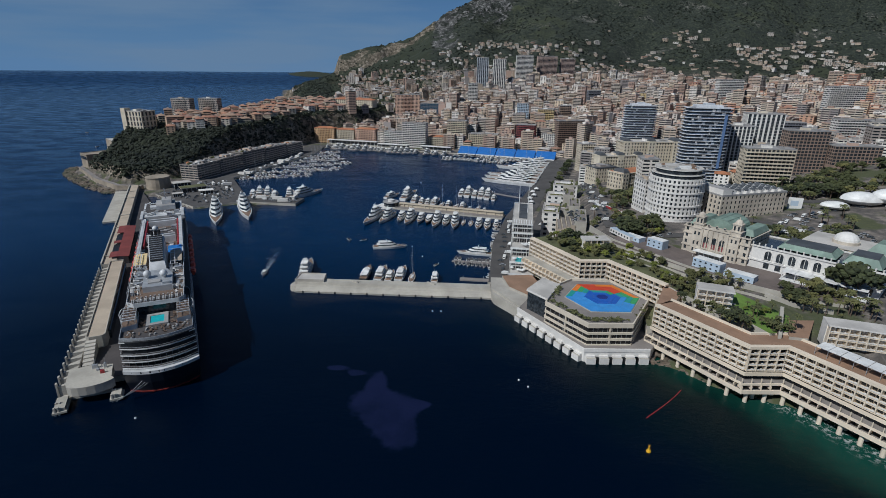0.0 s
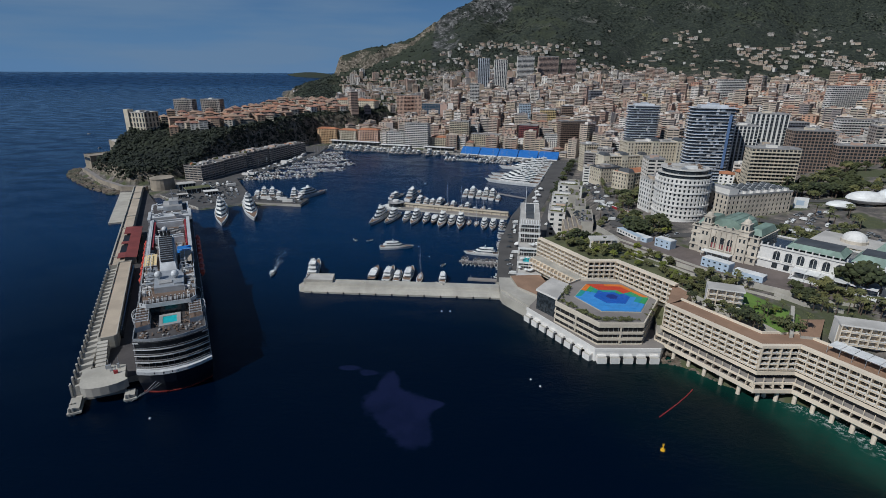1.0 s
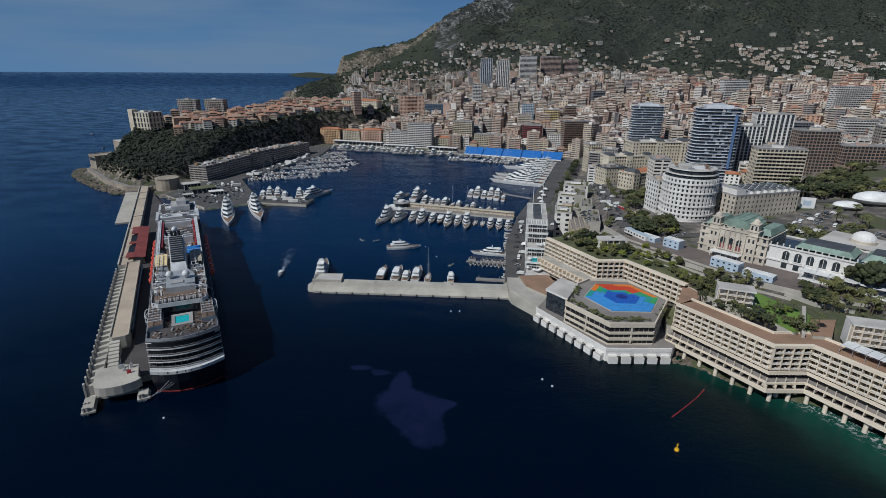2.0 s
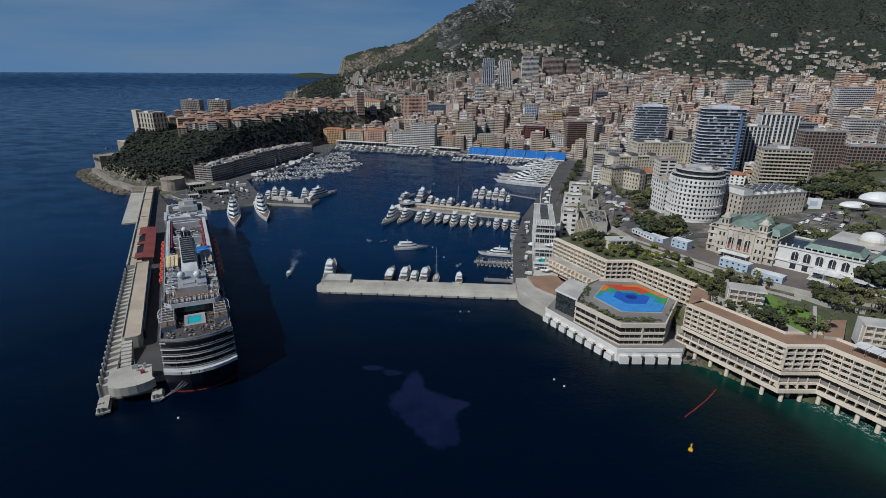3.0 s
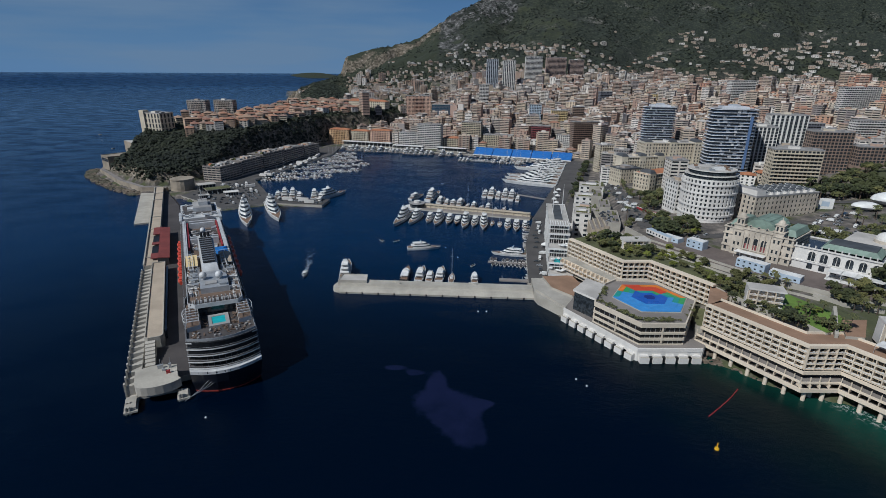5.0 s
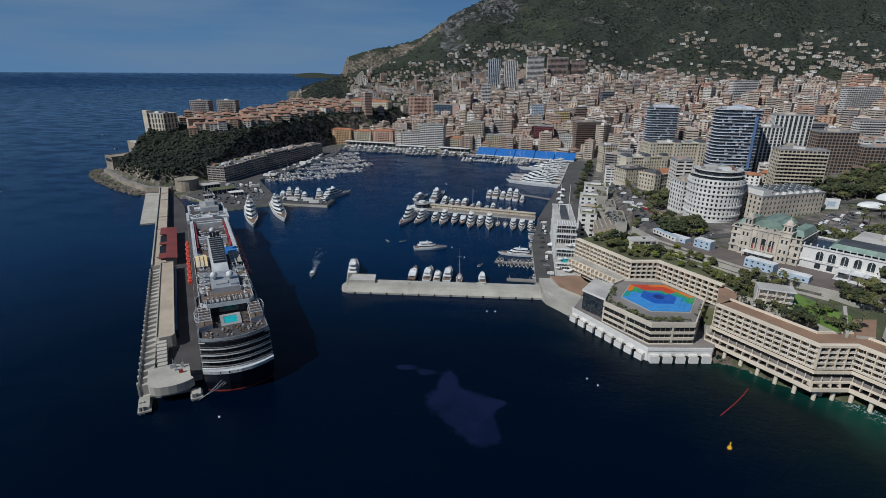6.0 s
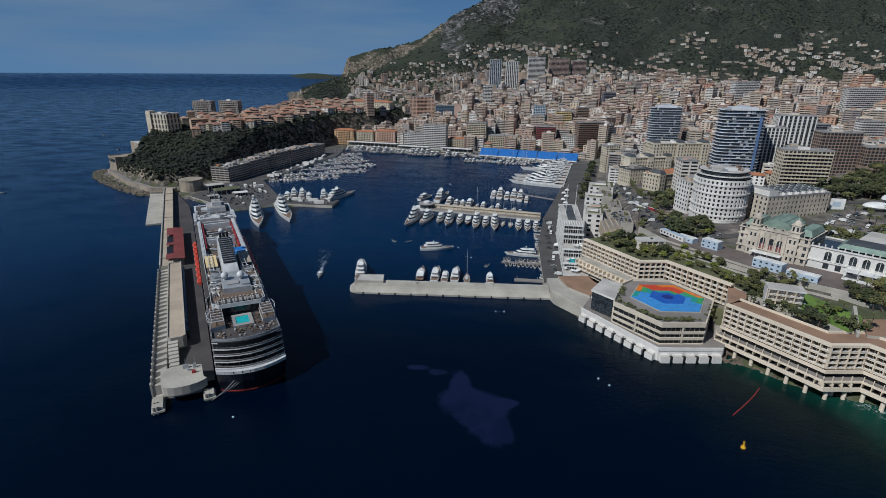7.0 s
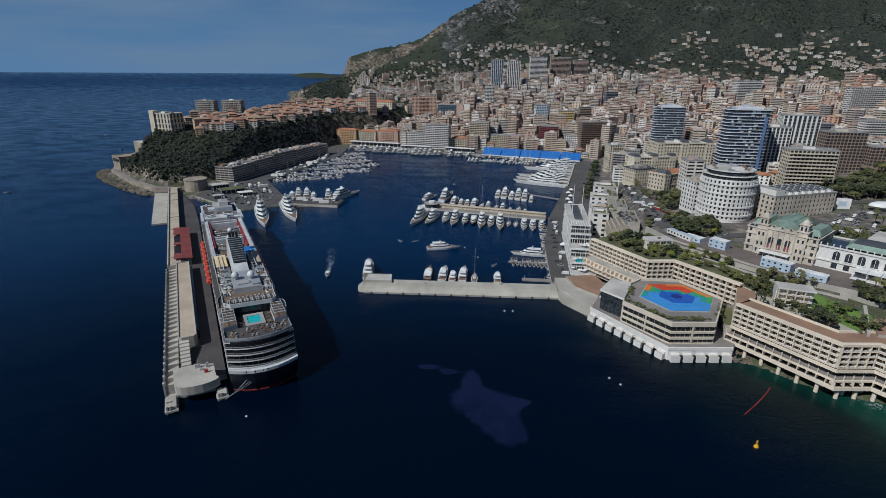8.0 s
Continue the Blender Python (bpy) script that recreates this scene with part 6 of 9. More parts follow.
    s.box(19.5, 59, -8.4, 1, -0.6, 0.2)
    part("terrace_canopy", s, wing_, "white canopied terrace on columns")
    s = Shape("slate", "copper")
    s.loft([[(12, 5, 13.7), (40, 5, 13.7), (40, 25, 13.7), (12, 25, 13.7)], [(15, 8, 16.2), (37, 8, 16.2), (37, 22, 16.2), (15, 22, 16.2)]], 1)
    s.prism([(15, 8), (37, 8), (37, 22), (15, 22)], 16.2, 16.7, 0)
    part("roof", s, wing_, "grey roof with a green copper skirt")
    s = Shape("slate", "copper")
    s.loft([[(43, 4, 13.7), (60, 4, 13.7), (60, 25, 13.7), (43, 25, 13.7)], [(46, 8, 17.6), (57, 8, 17.6), (57, 21, 17.6), (46, 21, 17.6)]], 1)
    s.prism([(46, 8), (57, 8), (57, 21), (46, 21)], 17.6, 18, 0)
    part("roof", s, wing_, "green copper mansard")
    # the rear wing with a white glass dome
    ob = thing("casino_annexe", "cream casino building with a pale glazed dome", "casino", frame_on((214, 300), (246, 262), 29))
    s = Shape("cream_wall")
    facade(s, 48, 26, 0, 3, 4.4, 4.6, 0.55, 0.45, deep=0.4)
    part("wall", s, ob, at=pose(24, 13, 0))
    s = Shape("glass")
    s.prism(rect(48, 26, 0.38), -2, 13)
    part("window_glazing", s, ob, at=pose(24, 13, 0))
    s = Shape("pale_roof")
    s.prism([(-0.4, -0.4), (48.4, -0.4), (48.4, 26.4), (-0.4, 26.4)], 13.1, 13.9)
    part("roof", s, ob)
    s = Shape("casino_stone", "white_wall")
    s.tube(18, 12, 13.9, 15.6, 6.8, n=16)
    s.dome(18, 12, 15.6, 6.3, 4.8, 16, 6, 1)
    part("dome", s, ob, "pale dome", smooth=False)
    s = Shape("copper")
    s.loft([[(30, 3, 13.9), (46, 3, 13.9), (46, 23, 13.9), (30, 23, 13.9)], [(33, 7, 18.5), (43, 7, 18.5), (43, 19, 18.5), (33, 19, 18.5)]])
    part("mansard_roof", s, ob)
    claim(172, 318, 27), claim(205, 275, 32), claim(232, 290, 30), claim(195, 300, 20), claim(250, 262, 22)


build_casino()


def drape(nm, mat, line, width, label, category):
    """A strip that follows the ground."""
    s = Shape(mat)
    pts = []
    for a, b in zip(line, line[1:]):
        n = max(1, int(span_len(a, b) / 5))
        pts += [(a[0] + (b[0] - a[0]) * k / n, a[1] + (b[1] - a[1]) * k / n) for k in range(n)]
    pts.append(line[-1])
    lo, hi = shifted(pts, -width / 2), shifted(pts, width / 2)
    for i in range(len(pts) - 1):
        q = [lo[i], lo[i + 1], hi[i + 1], hi[i]]
        z = [max(ground_at(*p), 2.0) + 0.35 for p in q]
        s.quad([(p[0], p[1], h) for p, h in zip(q, z)])
        s.quad([(p[0], p[1], h - 0.8) for p, h in zip(q, z)])
    tagged(new(nm, s.mesh(nm)), label, category, kind="structure")


for line in ([(122, 372), (126, 400), (131, 446), (139, 500), (148, 560), (157, 618)], [(150, 352), (132, 366), (122, 384)], [(60, 345), (72, 372), (82, 412), (92, 470), (110, 540), (134, 620), (152, 690), (178, 780)], [(196, 428), (215, 400), (250, 352), (280, 320), (330, 290)],
             [(150, 350), (190, 352), (215, 340), (250, 320)], [(190, 440), (240, 450), (300, 425), (380, 410)], [(240, 450), (210, 520), (200, 600), (220, 700)]):
    drape("road", "asphalt", line, 9, "dark asphalt street on the casino hill", "road")


def build_round_hotel():
    """The white drum with stepped terraces on top, and the pale palace hotel beside it."""
    cx, cy, z0 = 176.5, 400, 30.5
    ob = thing("round_hotel", "white round hotel building with ring terraces under scaffolding", "hotel", pose(cx, cy, z0))
    R, fl, fh = 19.8, 9, 3.35
    n = 40
    s, g = Shape("white_wall"), Shape("glass")

    def ringpts(r):
        return [(r * math.cos(2 * math.pi * k / n), r * math.sin(2 * math.pi * k / n)) for k in range(n)]

    g.prism(ringpts(R - 0.5), -3, fl * fh)
    part("window_glazing", g, ob, "dark hotel windows")
    for f in range(fl + 1):
        s = Shape("white_wall")
        big = f in (1, 3, 6, 8)
        s.ring(ringpts(R + (0.9 if big else 0)), ringpts(R - 0.6), f * fh - (0.55 if f else 3), f * fh + 0.75)
        part("storey_band", s, ob)
    for k in range(n):
        an = 2 * math.pi * (k + 0.5) / n
        p = Shape("white_wall")
        p.box(-0.82, 0.82, -0.5, 0.12, 0, fl * fh)
        part("pier", p, ob, at=pose((R - 0.15) * math.sin(an), -(R - 0.15) * math.cos(an), 0, 0, 0, math.degrees(an)))
    for k, (r, h) in enumerate(((18.0, 2.9), (19.0, 0.6), (16.6, 2.9), (17.6, 0.6))):
        z = fl * fh + (0, 2.9, 3.5, 6.4)[k]
        t = Shape("glass" if k in (0, 2) else "white_wall", "pale_roof")
        t.prism(ringpts(r), z, z + h, 0, 1 if k in (1, 3) else None)
        part("attic_ring", t, ob)
    t = Shape("pale_roof", "white_paint", "steel")
    t.box(-9, 8, -4, 7, fl * fh + 7, fl * fh + 8.2)
    t.box(-3, 5, -10, -6, fl * fh + 7, fl * fh + 8.8, 1)
    for k in range(8):
        t.rod((-12 + 3 * k, -8, fl * fh + 7), (-12 + 3 * k, -8, fl * fh + 9), 0.08, 2)
    part("roof_works", t, ob, "roof plant and building materials")
    rnd = random.Random(17)
    for k in range(18):
        an, r = rnd.uniform(0, 6.28), rnd.uniform(3, 15)
        t = Shape(rnd.choice(("steel", "white_paint", "grey_roof", "wood")))
        a_, b_ = rnd.uniform(0.6, 2.2), rnd.uniform(0.5, 1.6)
        t.box(r * math.cos(an) - a_, r * math.cos(an) + a_, r * math.sin(an) - b_, r * math.sin(an) + b_, fl * fh + 7, fl * fh + 7 + rnd.uniform(0.5, 1.6))
        part("roof_crate", t, ob)
    for k in range(n):
        an = 2 * math.pi * k / n
        for r_, z_ in ((18.8, fl * fh + 3.5), (17.4, fl * fh + 7.0)):
            if k % 2 == 0:
                t = Shape("steel")
                t.rod((r_ * math.cos(an), r_ * math.sin(an), z_), (r_ * math.cos(an), r_ * math.sin(an), z_ + 1.1), 0.09)
                part("rail_post", t, ob)
    claim(cx, cy, 24)
    flats(pose(161, 421, 29, 0, 0, 10), 11, 18, 7, 3.5, 3.6, 0.5, 0.4, "flat", "white_wall", "white hotel wing beside the round tower", 0, "hotel_wing", "")
    claim(150, 424, 10)
    ob = flats(pose(229, 404, 30.5, 0, 0, 18), 62, 28, 5, 3.7, 4.0, 0.6, 0.42, "flat", "casino_stone", "pale palace hotel with grey vaulted roof lights", 0, "palace_hotel", "", "grey_roof", False)
    for k in range(7):
        v = Shape("slate", "white_paint")
        rows_ = [[(3.4 * math.cos(math.pi * q / 8), y_, 3.0 * math.sin(math.pi * q / 8)) for q in range(9)] for y_ in (-10.5, 10.5)]
        v.loft(rows_, 0, False, False)
        v.quad([(x_, y_ + 0.1, z_) for x_, y_, z_ in rows_[0]], 1)
        v.quad(rows_[1], 1)
        for y_ in (-10.6, -5, 0, 5, 10.6):
            for q in range(8):
                v.rod((3.5 * math.cos(math.pi * q / 8), y_, 3.1 * math.sin(math.pi * q / 8)), (3.5 * math.cos(math.pi * (q + 1) / 8), y_, 3.1 * math.sin(math.pi * (q + 1) / 8)), 0.16, 1)
        part("roof_vault", v, ob, "grey glazed vault with white ribs", at=pose(-17 + 7.2 * k, 0, 18.8))
    v = Shape("white_wall", "grey_roof")
    v.box(-30.5, -22, -13.5, 13.5, 18.6, 23.5, 0, 1)
    part("end_pavilion", v, ob)
    for k in range(9):
        s = Shape("white_wall", "slate")
        s.box(-1.0, 1.0, -0.4, 2.2, 0, 2.6)
        s.dome(0, 0.8, 2.6, 1.2, 1.0, 8, 3, 1)
        part("dormer", s, ob, at=pose(-27 + 6.7 * k, -12.6, 18.6))
    claim(229, 404, 30)
    # big screen in the square
    ob = thing("outdoor_screen", "white outdoor screen panel standing in the square", "screen", pose(276, 408, 31, 0, 0, -20))
    s = Shape("white_paint")
    s.box(-5, 5, -0.3, 0.3, 1.5, 12)
    part("panel", s, ob)
    s = Shape("blue_panel")
    s.box(-3.2, 2.2, -0.36, -0.3, 5.5, 9.5)
    part("picture", s, ob)
    for x in (-4, 4):
        s = Shape("steel")
        s.rod((x, 0.4, -2), (x, 0.4, 10), 0.25)
        part("post", s, ob)
    # white pebble-shaped pavilions
    for x, y, a, b, h in ((300, 398, 10, 6, 6), (325, 405, 15, 9, 10), (345, 398, 17, 9, 12), (362, 390, 15, 9, 11), (338, 384, 9, 6, 6)):
        ob = thing("pebble_pavilion", "smooth white pebble-shaped shop pavilion", "pavilion", pose(x, y, ground_at(x, y) + 1, 0, 0, -20), "white pavilions")
        s = Shape("white_paint", "glass")
        s.dome(0, 0, h * 0.35, a, h * 0.65, 20, 6, 0, b / a)
        s.dome(0, 0, h * 0.35, a, -h * 0.4, 20, 3, 0, b / a)
        part("shell", s, ob, smooth=True)
        s = Shape("glass")
        s.tube(0, 0, -2, h * 0.34, min(a, b) * 0.72, n=16)
        part("shop_front", s, ob)
        claim(x, y, a)


build_round_hotel()
for c in ((100, 325, 30), (125, 300, 25), (150, 255, 35), (185, 235, 35), (215, 215, 30), (140, 375, 20), (205, 335, 16), (265, 330, 28), (252, 385, 22), (136, 430, 26), (330, 430, 38), (230, 240, 25), (260, 235, 20), (75, 330, 14), (300, 350, 25), (110, 360, 18), (125, 395, 22), (130, 440, 24), (112, 420, 18), (200, 350, 16), (205, 425, 14), (245, 350, 18), (230, 400, 14), (272, 402, 26), (262, 372, 22), (400, 470, 30), (440, 480, 34), (380, 505, 24), (470, 520, 30), (200, 585, 24), (232, 585, 24), (258, 580, 16), (172, 590, 18), (128, 474, 15), (120, 452, 13), (136, 500, 12), (146, 480, 12), (180, 366, 15), (196, 376, 12), (215, 470, 15), (237, 464, 18), (264, 462, 18), (298, 452, 20), (330, 468, 20), (356, 498, 20), (390, 480, 18), (236, 486, 10)):
    claim(*c)


def tower_block(x, y, w, d, top, turn, wall, pier, band, bal=0.0, label="", pane="glass", bay=3.4, fh=3.2, name="apartment_building", style="flat", roofing="grey_roof", base=None):
    """A named block by its roof height; it stands on the slope."""
    z = ground_at(x, y) if base is None else base
    n = max(2, round((top - z) / fh))
    claim(x, y, max(w, d) * 0.52)
    return flats(pose(x, y, top - n * fh, 0, 0, turn), w, d, n, fh, bay, pier, band, style, wall, label, bal, name, "", roofing, True, pane)


M["cream_trim"] = plain("cream_trim", (0.62, 0.55, 0.43), 0.8, 0.18, 1.2, 0.08)
M["grey_slab"] = plain("grey_slab", (0.42, 0.44, 0.47), 0.6, 0.2, 1.0, 0.1)
M["pink_wall"] = plain("pink_wall", (0.58, 0.38, 0.28), 0.8, 0.2, 1.0, 0.1)
M["ochre_wall"] = plain("ochre_wall", (0.55, 0.36, 0.20), 0.8, 0.2, 1.0, 0.1)
M["dark_slab"] = plain("dark_slab", (0.16, 0.16, 0.18), 0.6, 0.2, 1.0, 0.1)
M["site_glass"] = glass("site_glass", (0.055, 0.060, 0.068), 0.55)
M["pink_brown"] = plain("pink_brown", (0.40, 0.30, 0.25), 0.8, 0.2, 1.0, 0.1)
M["quay_wall"] = plain("quay_wall", (0.36, 0.31, 0.27), 0.8, 0.2, 1.0, 0.1)
M["net"] = plain("net", (0.10, 0.17, 0.32), 0.8, 0.2, 1.0, 0.1)


def rounded(w, d, r, n=5):
    """A rectangle with round corners, counterclockwise."""
    pts = []
    for k, (sx, sy) in enumerate(((1, -1), (1, 1), (-1, 1), (-1, -1))):
        for q in range(n + 1):
            a = math.pi / 2 * (k - 1 + q / n)
            pts.append((sx * (w / 2 - r) + r * math.cos(a), sy * (d / 2 - r) + r * math.sin(a)))
    return pts


def slab_tower(x, y, w, d, top, turn, name="tower_under_construction", label="tall unfinished tower with grey floor slabs and blue netting", works=True):
    """A tall tower of open floor slabs with round corners round a dark glazed core; works adds netting and scaffold poles."""
    z, fh = ground_at(x, y) - 4, 3.15
    n = int((top - z) / fh)
    ob = thing(name, label, "building", pose(x, y, top - n * fh, 0, 0, turn))
    claim(x, y, w * 0.55)
    g = Shape("site_glass")
    g.prism(rounded(w - 4.4, d - 4.4, 5), 0, n * fh)
    part("core", g, ob, "dark recessed storeys")
    rnd = random.Random(12)
    for f in range(n + 1):
        out = 0.5 if f % 4 == 0 else 0.0
        s = Shape("pale_slab")
        s.ring(rounded(w + out, d + out, 7), rounded(w - 5, d - 5, 4.6), f * fh - 0.2, f * fh + 0.22)
        part("floor_slab", s, ob, "pale grey floor slab")
        if f < n:
            s = Shape("blue_rail")
            s.ring(rounded(w - 0.3, d - 0.3, 6.9), rounded(w - 0.5, d - 0.5, 6.8), f * fh + 0.75, f * fh + 1.15)
            part("balustrade", s, ob, "blue glass balustrade")
            for q in range(3 if works else 1):
                c = Shape("grey_slab" if rnd.random() < 0.6 else "white_wall")
                u = rnd.uniform(-w / 2 + 5, w / 2 - 6)
                c.box(u, u + rnd.uniform(0.8, 3.4), -d / 2 + 0.9, -d / 2 + 1.6, f * fh + 0.22, f * fh + 2.7)
                part("infill_panel", c, ob)
    if works:
        s = Shape("net")
        s.box(w * 0.30, w * 0.36, -d / 2 - 0.9, -d / 2 - 0.6, 18, n * fh - 6)
        part("safety_net", s, ob, "blue safety netting")
    s = Shape("pale_slab", "grey_slab")
    s.box(-w * 0.3, w * 0.28, -d * 0.3, d * 0.3, n * fh + 0.2, n * fh + 2.6)
    s.box(-w * 0.1, w * 0.1, -d * 0.2, d * 0.2, n * fh + 2.6, n * fh + 4.4, 1)
    part("roof_storey", s, ob)
    for k in range(9 if works else 0):
        s = Shape("grey_slab")
        s.rod((-16 + 4 * k, -d / 2 + 1.5, n * fh), (-16 + 4 * k, -d / 2 + 1.5, n * fh + 3.4), 0.14)
        part("scaffold_pole", s, ob)


M["pale_slab"] = plain("pale_slab", (0.60, 0.61, 0.63), 0.7, 0.2, 1.0, 0.1)
M["blue_rail"] = glass("blue_rail", (0.10, 0.14, 0.21), 0.25)


def build_landmarks():
    slab_tower(253, 534, 43, 25, 103.5, -10)
    slab_tower(247, 712, 42, 22, 94, -6, "apartment_tower", "tall blue-grey tower with pale balcony slabs", False)
    tower_block(363, 548, 38, 18, 81, -6, "brown_wall", 0.22, 0.3, 0, "brown gridded office block with square windows", bay=3.6)
    tower_block(287, 478, 41, 16, 72, -8, "cream_wall", 0.25, 0.42, 0.9, "cream block of flats with continuous balconies")
    tower_block(334, 578, 36, 20, 95, -14, "white_wall", 0.4, 0.06, 0, "white striped tower with tall vertical piers", bay=4.4)
    tower_block(300, 560, 26, 20, 84, -14, "white_wall", 0.34, 0.12, 0, "dark tower with white vertical fins", bay=3.6)
    tower_block(405, 535, 44, 18, 68, -6, "brown_wall", 0.22, 0.3, 0, "grey-brown gridded office block", bay=3.6)
    tower_block(640, 900, 56, 18, 116, -4, "white_wall", 0.15, 0.45, 0.95, "long white block of flats on the slope")
    tower_block(528, 700, 62, 16, 80, -4, "white_wall", 0.15, 0.45, 0.95, "long white terraced block of flats")
    tower_block(440, 720, 56, 16, 74, -4, "dark_slab", 0.15, 0.5, 0.95, "long grey block of flats")
    def palace(ob, w, d, top):
        """Cornices, a balustrade and end pavilions for a belle epoque front."""
        zt = top - ob.matrix_basis.translation.z
        for z, out in ((zt * 0.3, 0.35), (zt - 4.0, 0.3), (zt - 0.1, 0.7)):
            s = Shape("cream_trim")
            s.ring(rect(w, d, -out), rect(w, d, 0.3), z, z + 0.7)
            part("cornice", s, ob)
        for x in (-w * 0.43, 0.0, w * 0.43):
            s = Shape("cream_trim", "slate")
            s.box(x - 4, x + 4, -d / 2 - 0.9, d * 0.2, 0, zt + 1.6, 0)
            s.loft([[(x - 4.2, -d / 2 - 1.1, zt + 1.6), (x + 4.2, -d / 2 - 1.1, zt + 1.6), (x + 4.2, d * 0.22, zt + 1.6), (x - 4.2, d * 0.22, zt + 1.6)],
                    [(x - 2.6, -d / 2 + 0.8, zt + 4.4), (x + 2.6, -d / 2 + 0.8, zt + 4.4), (x + 2.6, d * 0.1, zt + 4.4), (x - 2.6, d * 0.1, zt + 4.4)]], 1)
            pav = part("end_pavilion", s, ob, "cream pavilion with a small slate mansard")
            for f in range(int(zt / 3.8)):
                for q in (-1.9, 1.9):
                    g = Shape("glass")
                    g.box(x + q - 0.7, x + q + 0.7, -d / 2 - 0.96, -d / 2 - 0.85, f * 3.8 + 0.9, f * 3.8 + 3.0)
                    part("window", g, pav)

    palace(tower_block(236, 636, 70, 22, 57, 4, "cream_wall", 0.6, 0.4, 0, "large cream belle epoque hotel", name="grand_hotel", fh=3.8, roofing="pale_roof"), 70, 22, 57)
    palace(tower_block(196, 622, 54, 20, 42, 12, "cream_wall", 0.6, 0.4, 0, "cream curved wing of the grand hotel", name="grand_hotel", fh=3.8, roofing="pale_roof"), 54, 20, 42)
    palace(tower_block(190, 520, 70, 18, 43, 30, "cream_wall", 0.6, 0.42, 0, "cream town palace with a red tile roof", name="town_palace", fh=3.8, style="hip", roofing="tile_roof"), 70, 18, 43)
    tower_block(160, 552, 26, 20, 40, 20, "cream_wall", 0.6, 0.42, 0, "cream house with a dark flat roof", name="town_palace", fh=3.8, roofing="slate")
    tower_block(184, 728, 20, 18, 41, 8, "cream_wall", 0.5, 0.35, 0.6, "narrow cream corner block of flats")
    # along the harbour front
    tower_block(-72, 934, 44, 14, 46, -14, "white_wall", 0.15, 0.45, 0.98, "white harbour-front block of flats with long balconies")
    tower_block(4, 966, 36, 18, 48, -14, "cream_wall", 0.25, 0.42, 0.9, "cream high-rise block of flats")
    tower_block(127, 938, 33, 16, 45, -16, "burgundy", 0.2, 0.42, 0.9, "dark red block of flats")
    tower_block(166, 915, 28, 16, 32, -16, "white_wall", 0.3, 0.35, 0, "pale gridded office block")
    tower_block(196, 905, 46, 18, 56, 10, "brown_wall", 0.1, 0.5, 0.98, "brown high-rise with wrap-around balconies")
    tower_block(52, 948, 54, 16, 27, -14, "cream_wall", 0.4, 0.4, 0.7, "low cream block of flats")
    tower_block(-112, 952, 34, 14, 29, -14, "white_wall", 0.2, 0.42, 0.9, "white harbour-front block of flats")
    for x, y, w, top, wall in ((-246, 984, 40, 30, "ochre_wall"), (-206, 980, 36, 28, "cream_wall"), (-166, 972, 40, 30, "pink_wall"), (-30, 938, 36, 22, "cream_wall")):
        tower_block(x, y, w, 15, top, -14, wall, 0.55, 0.36, 0.6, "ochre harbour-front house with a tile roof", style="hip", roofing="tile_roof")
    tower_block(-58, 1212, 48, 20, 63, -4, "dark_slab", 0.1, 0.2, 0, "dark teal glass office block", "blue_glass")
    tower_block(38, 1266, 22, 14, 106, -4, "white_wall", 0.2, 0.4, 0.9, "slim white residential tower on the slope")
    tower_block(66, 1438, 30, 20, 166, 0, "grey_slab", 0.35, 0.1, 0, "tall grey twin tower with vertical stripes", "glass", 5)
    tower_block(110, 1436, 33, 20, 162, 0, "white_wall", 0.35, 0.1, 0, "tall white twin tower with vertical stripes", "glass", 5)
    tower_block(184, 1508, 46, 18, 174, 0, "white_wall", 0.12, 0.45, 0.95, "broad white tower with balconies")
    tower_block(252, 1548, 56, 20, 174, 0, "pink_brown", 0.2, 0.42, 0.9, "broad brown balconied residential tower")
    tower_block(312, 1560, 40, 20, 168, 0, "pink_brown", 0.2, 0.42, 0.9, "brown tower on the slope")
    tower_block(174, 1028, 30, 18, 66, -6, "yellow_wall", 0.3, 0.4, 0.8, "yellow rendered block of flats")
    tower_block(215, 1050, 22, 18, 72, -6, "brown_wall", 0.15, 0.45, 0.9, "brown residential tower with balconies")
    tower_block(138, 1100, 24, 16, 72, -6, "blue_panel", 0.3, 0.35, 0.0, "pale blue painted block of flats")
    tower_block(-120, 1290, 60, 18, 78, 4, "pink_wall", 0.4, 0.4, 0.4, "broad brick-pink block of flats")
    tower_block(420, 1180, 34, 18, 92, 2, "yellow_wall", 0.5, 0.35, 0, "plain yellow high block")
    tower_block(300, 1180, 26, 18, 96, 2, "dark_slab", 0.15, 0.45, 0.9, "dark residential tower with balconies")
    tower_block(560, 1120, 50, 18, 122, 2, "white_wall", 0.15, 0.45, 0.9, "white block of flats high on the slope")
    # white terraced villas at the harbour's edge
    for x, y, w, d, top in ((86, 424, 18, 14, 25), (94, 450, 14, 20, 22), (104, 482, 16, 24, 25), (117, 522, 18, 24, 27)):
        house = tower_block(x, y, w, d, top, 76, "white_wall", 0.6, 0.5, 0, "white terraced house above the harbour road", bay=6.5, fh=4.2, roofing="pale_roof")
        for k, (x0, x1, y0, y1) in enumerate(((-0.5, 0.5, -0.5, -0.38), (-0.5, -0.38, -0.3, 0.4), (0.34, 0.44, -0.3, 0.2))):
            b = Shape("leaf", "white_wall")
            top_ = top - house.matrix_basis.translation.z
            b.box(x0 * w, x1 * w, y0 * d, y1 * d, top_ + 0.3, top_ + 1.0, 1)
            b.box(x0 * w + 0.2, x1 * w - 0.2, y0 * d + 0.2, y1 * d - 0.2, top_ + 1.0, top_ + 1.9, 0)
            part("planter", b, house, "planter with a clipped hedge")
    # stepped terraces with ramps between the white houses and the avenue
    rndt = random.Random(5)
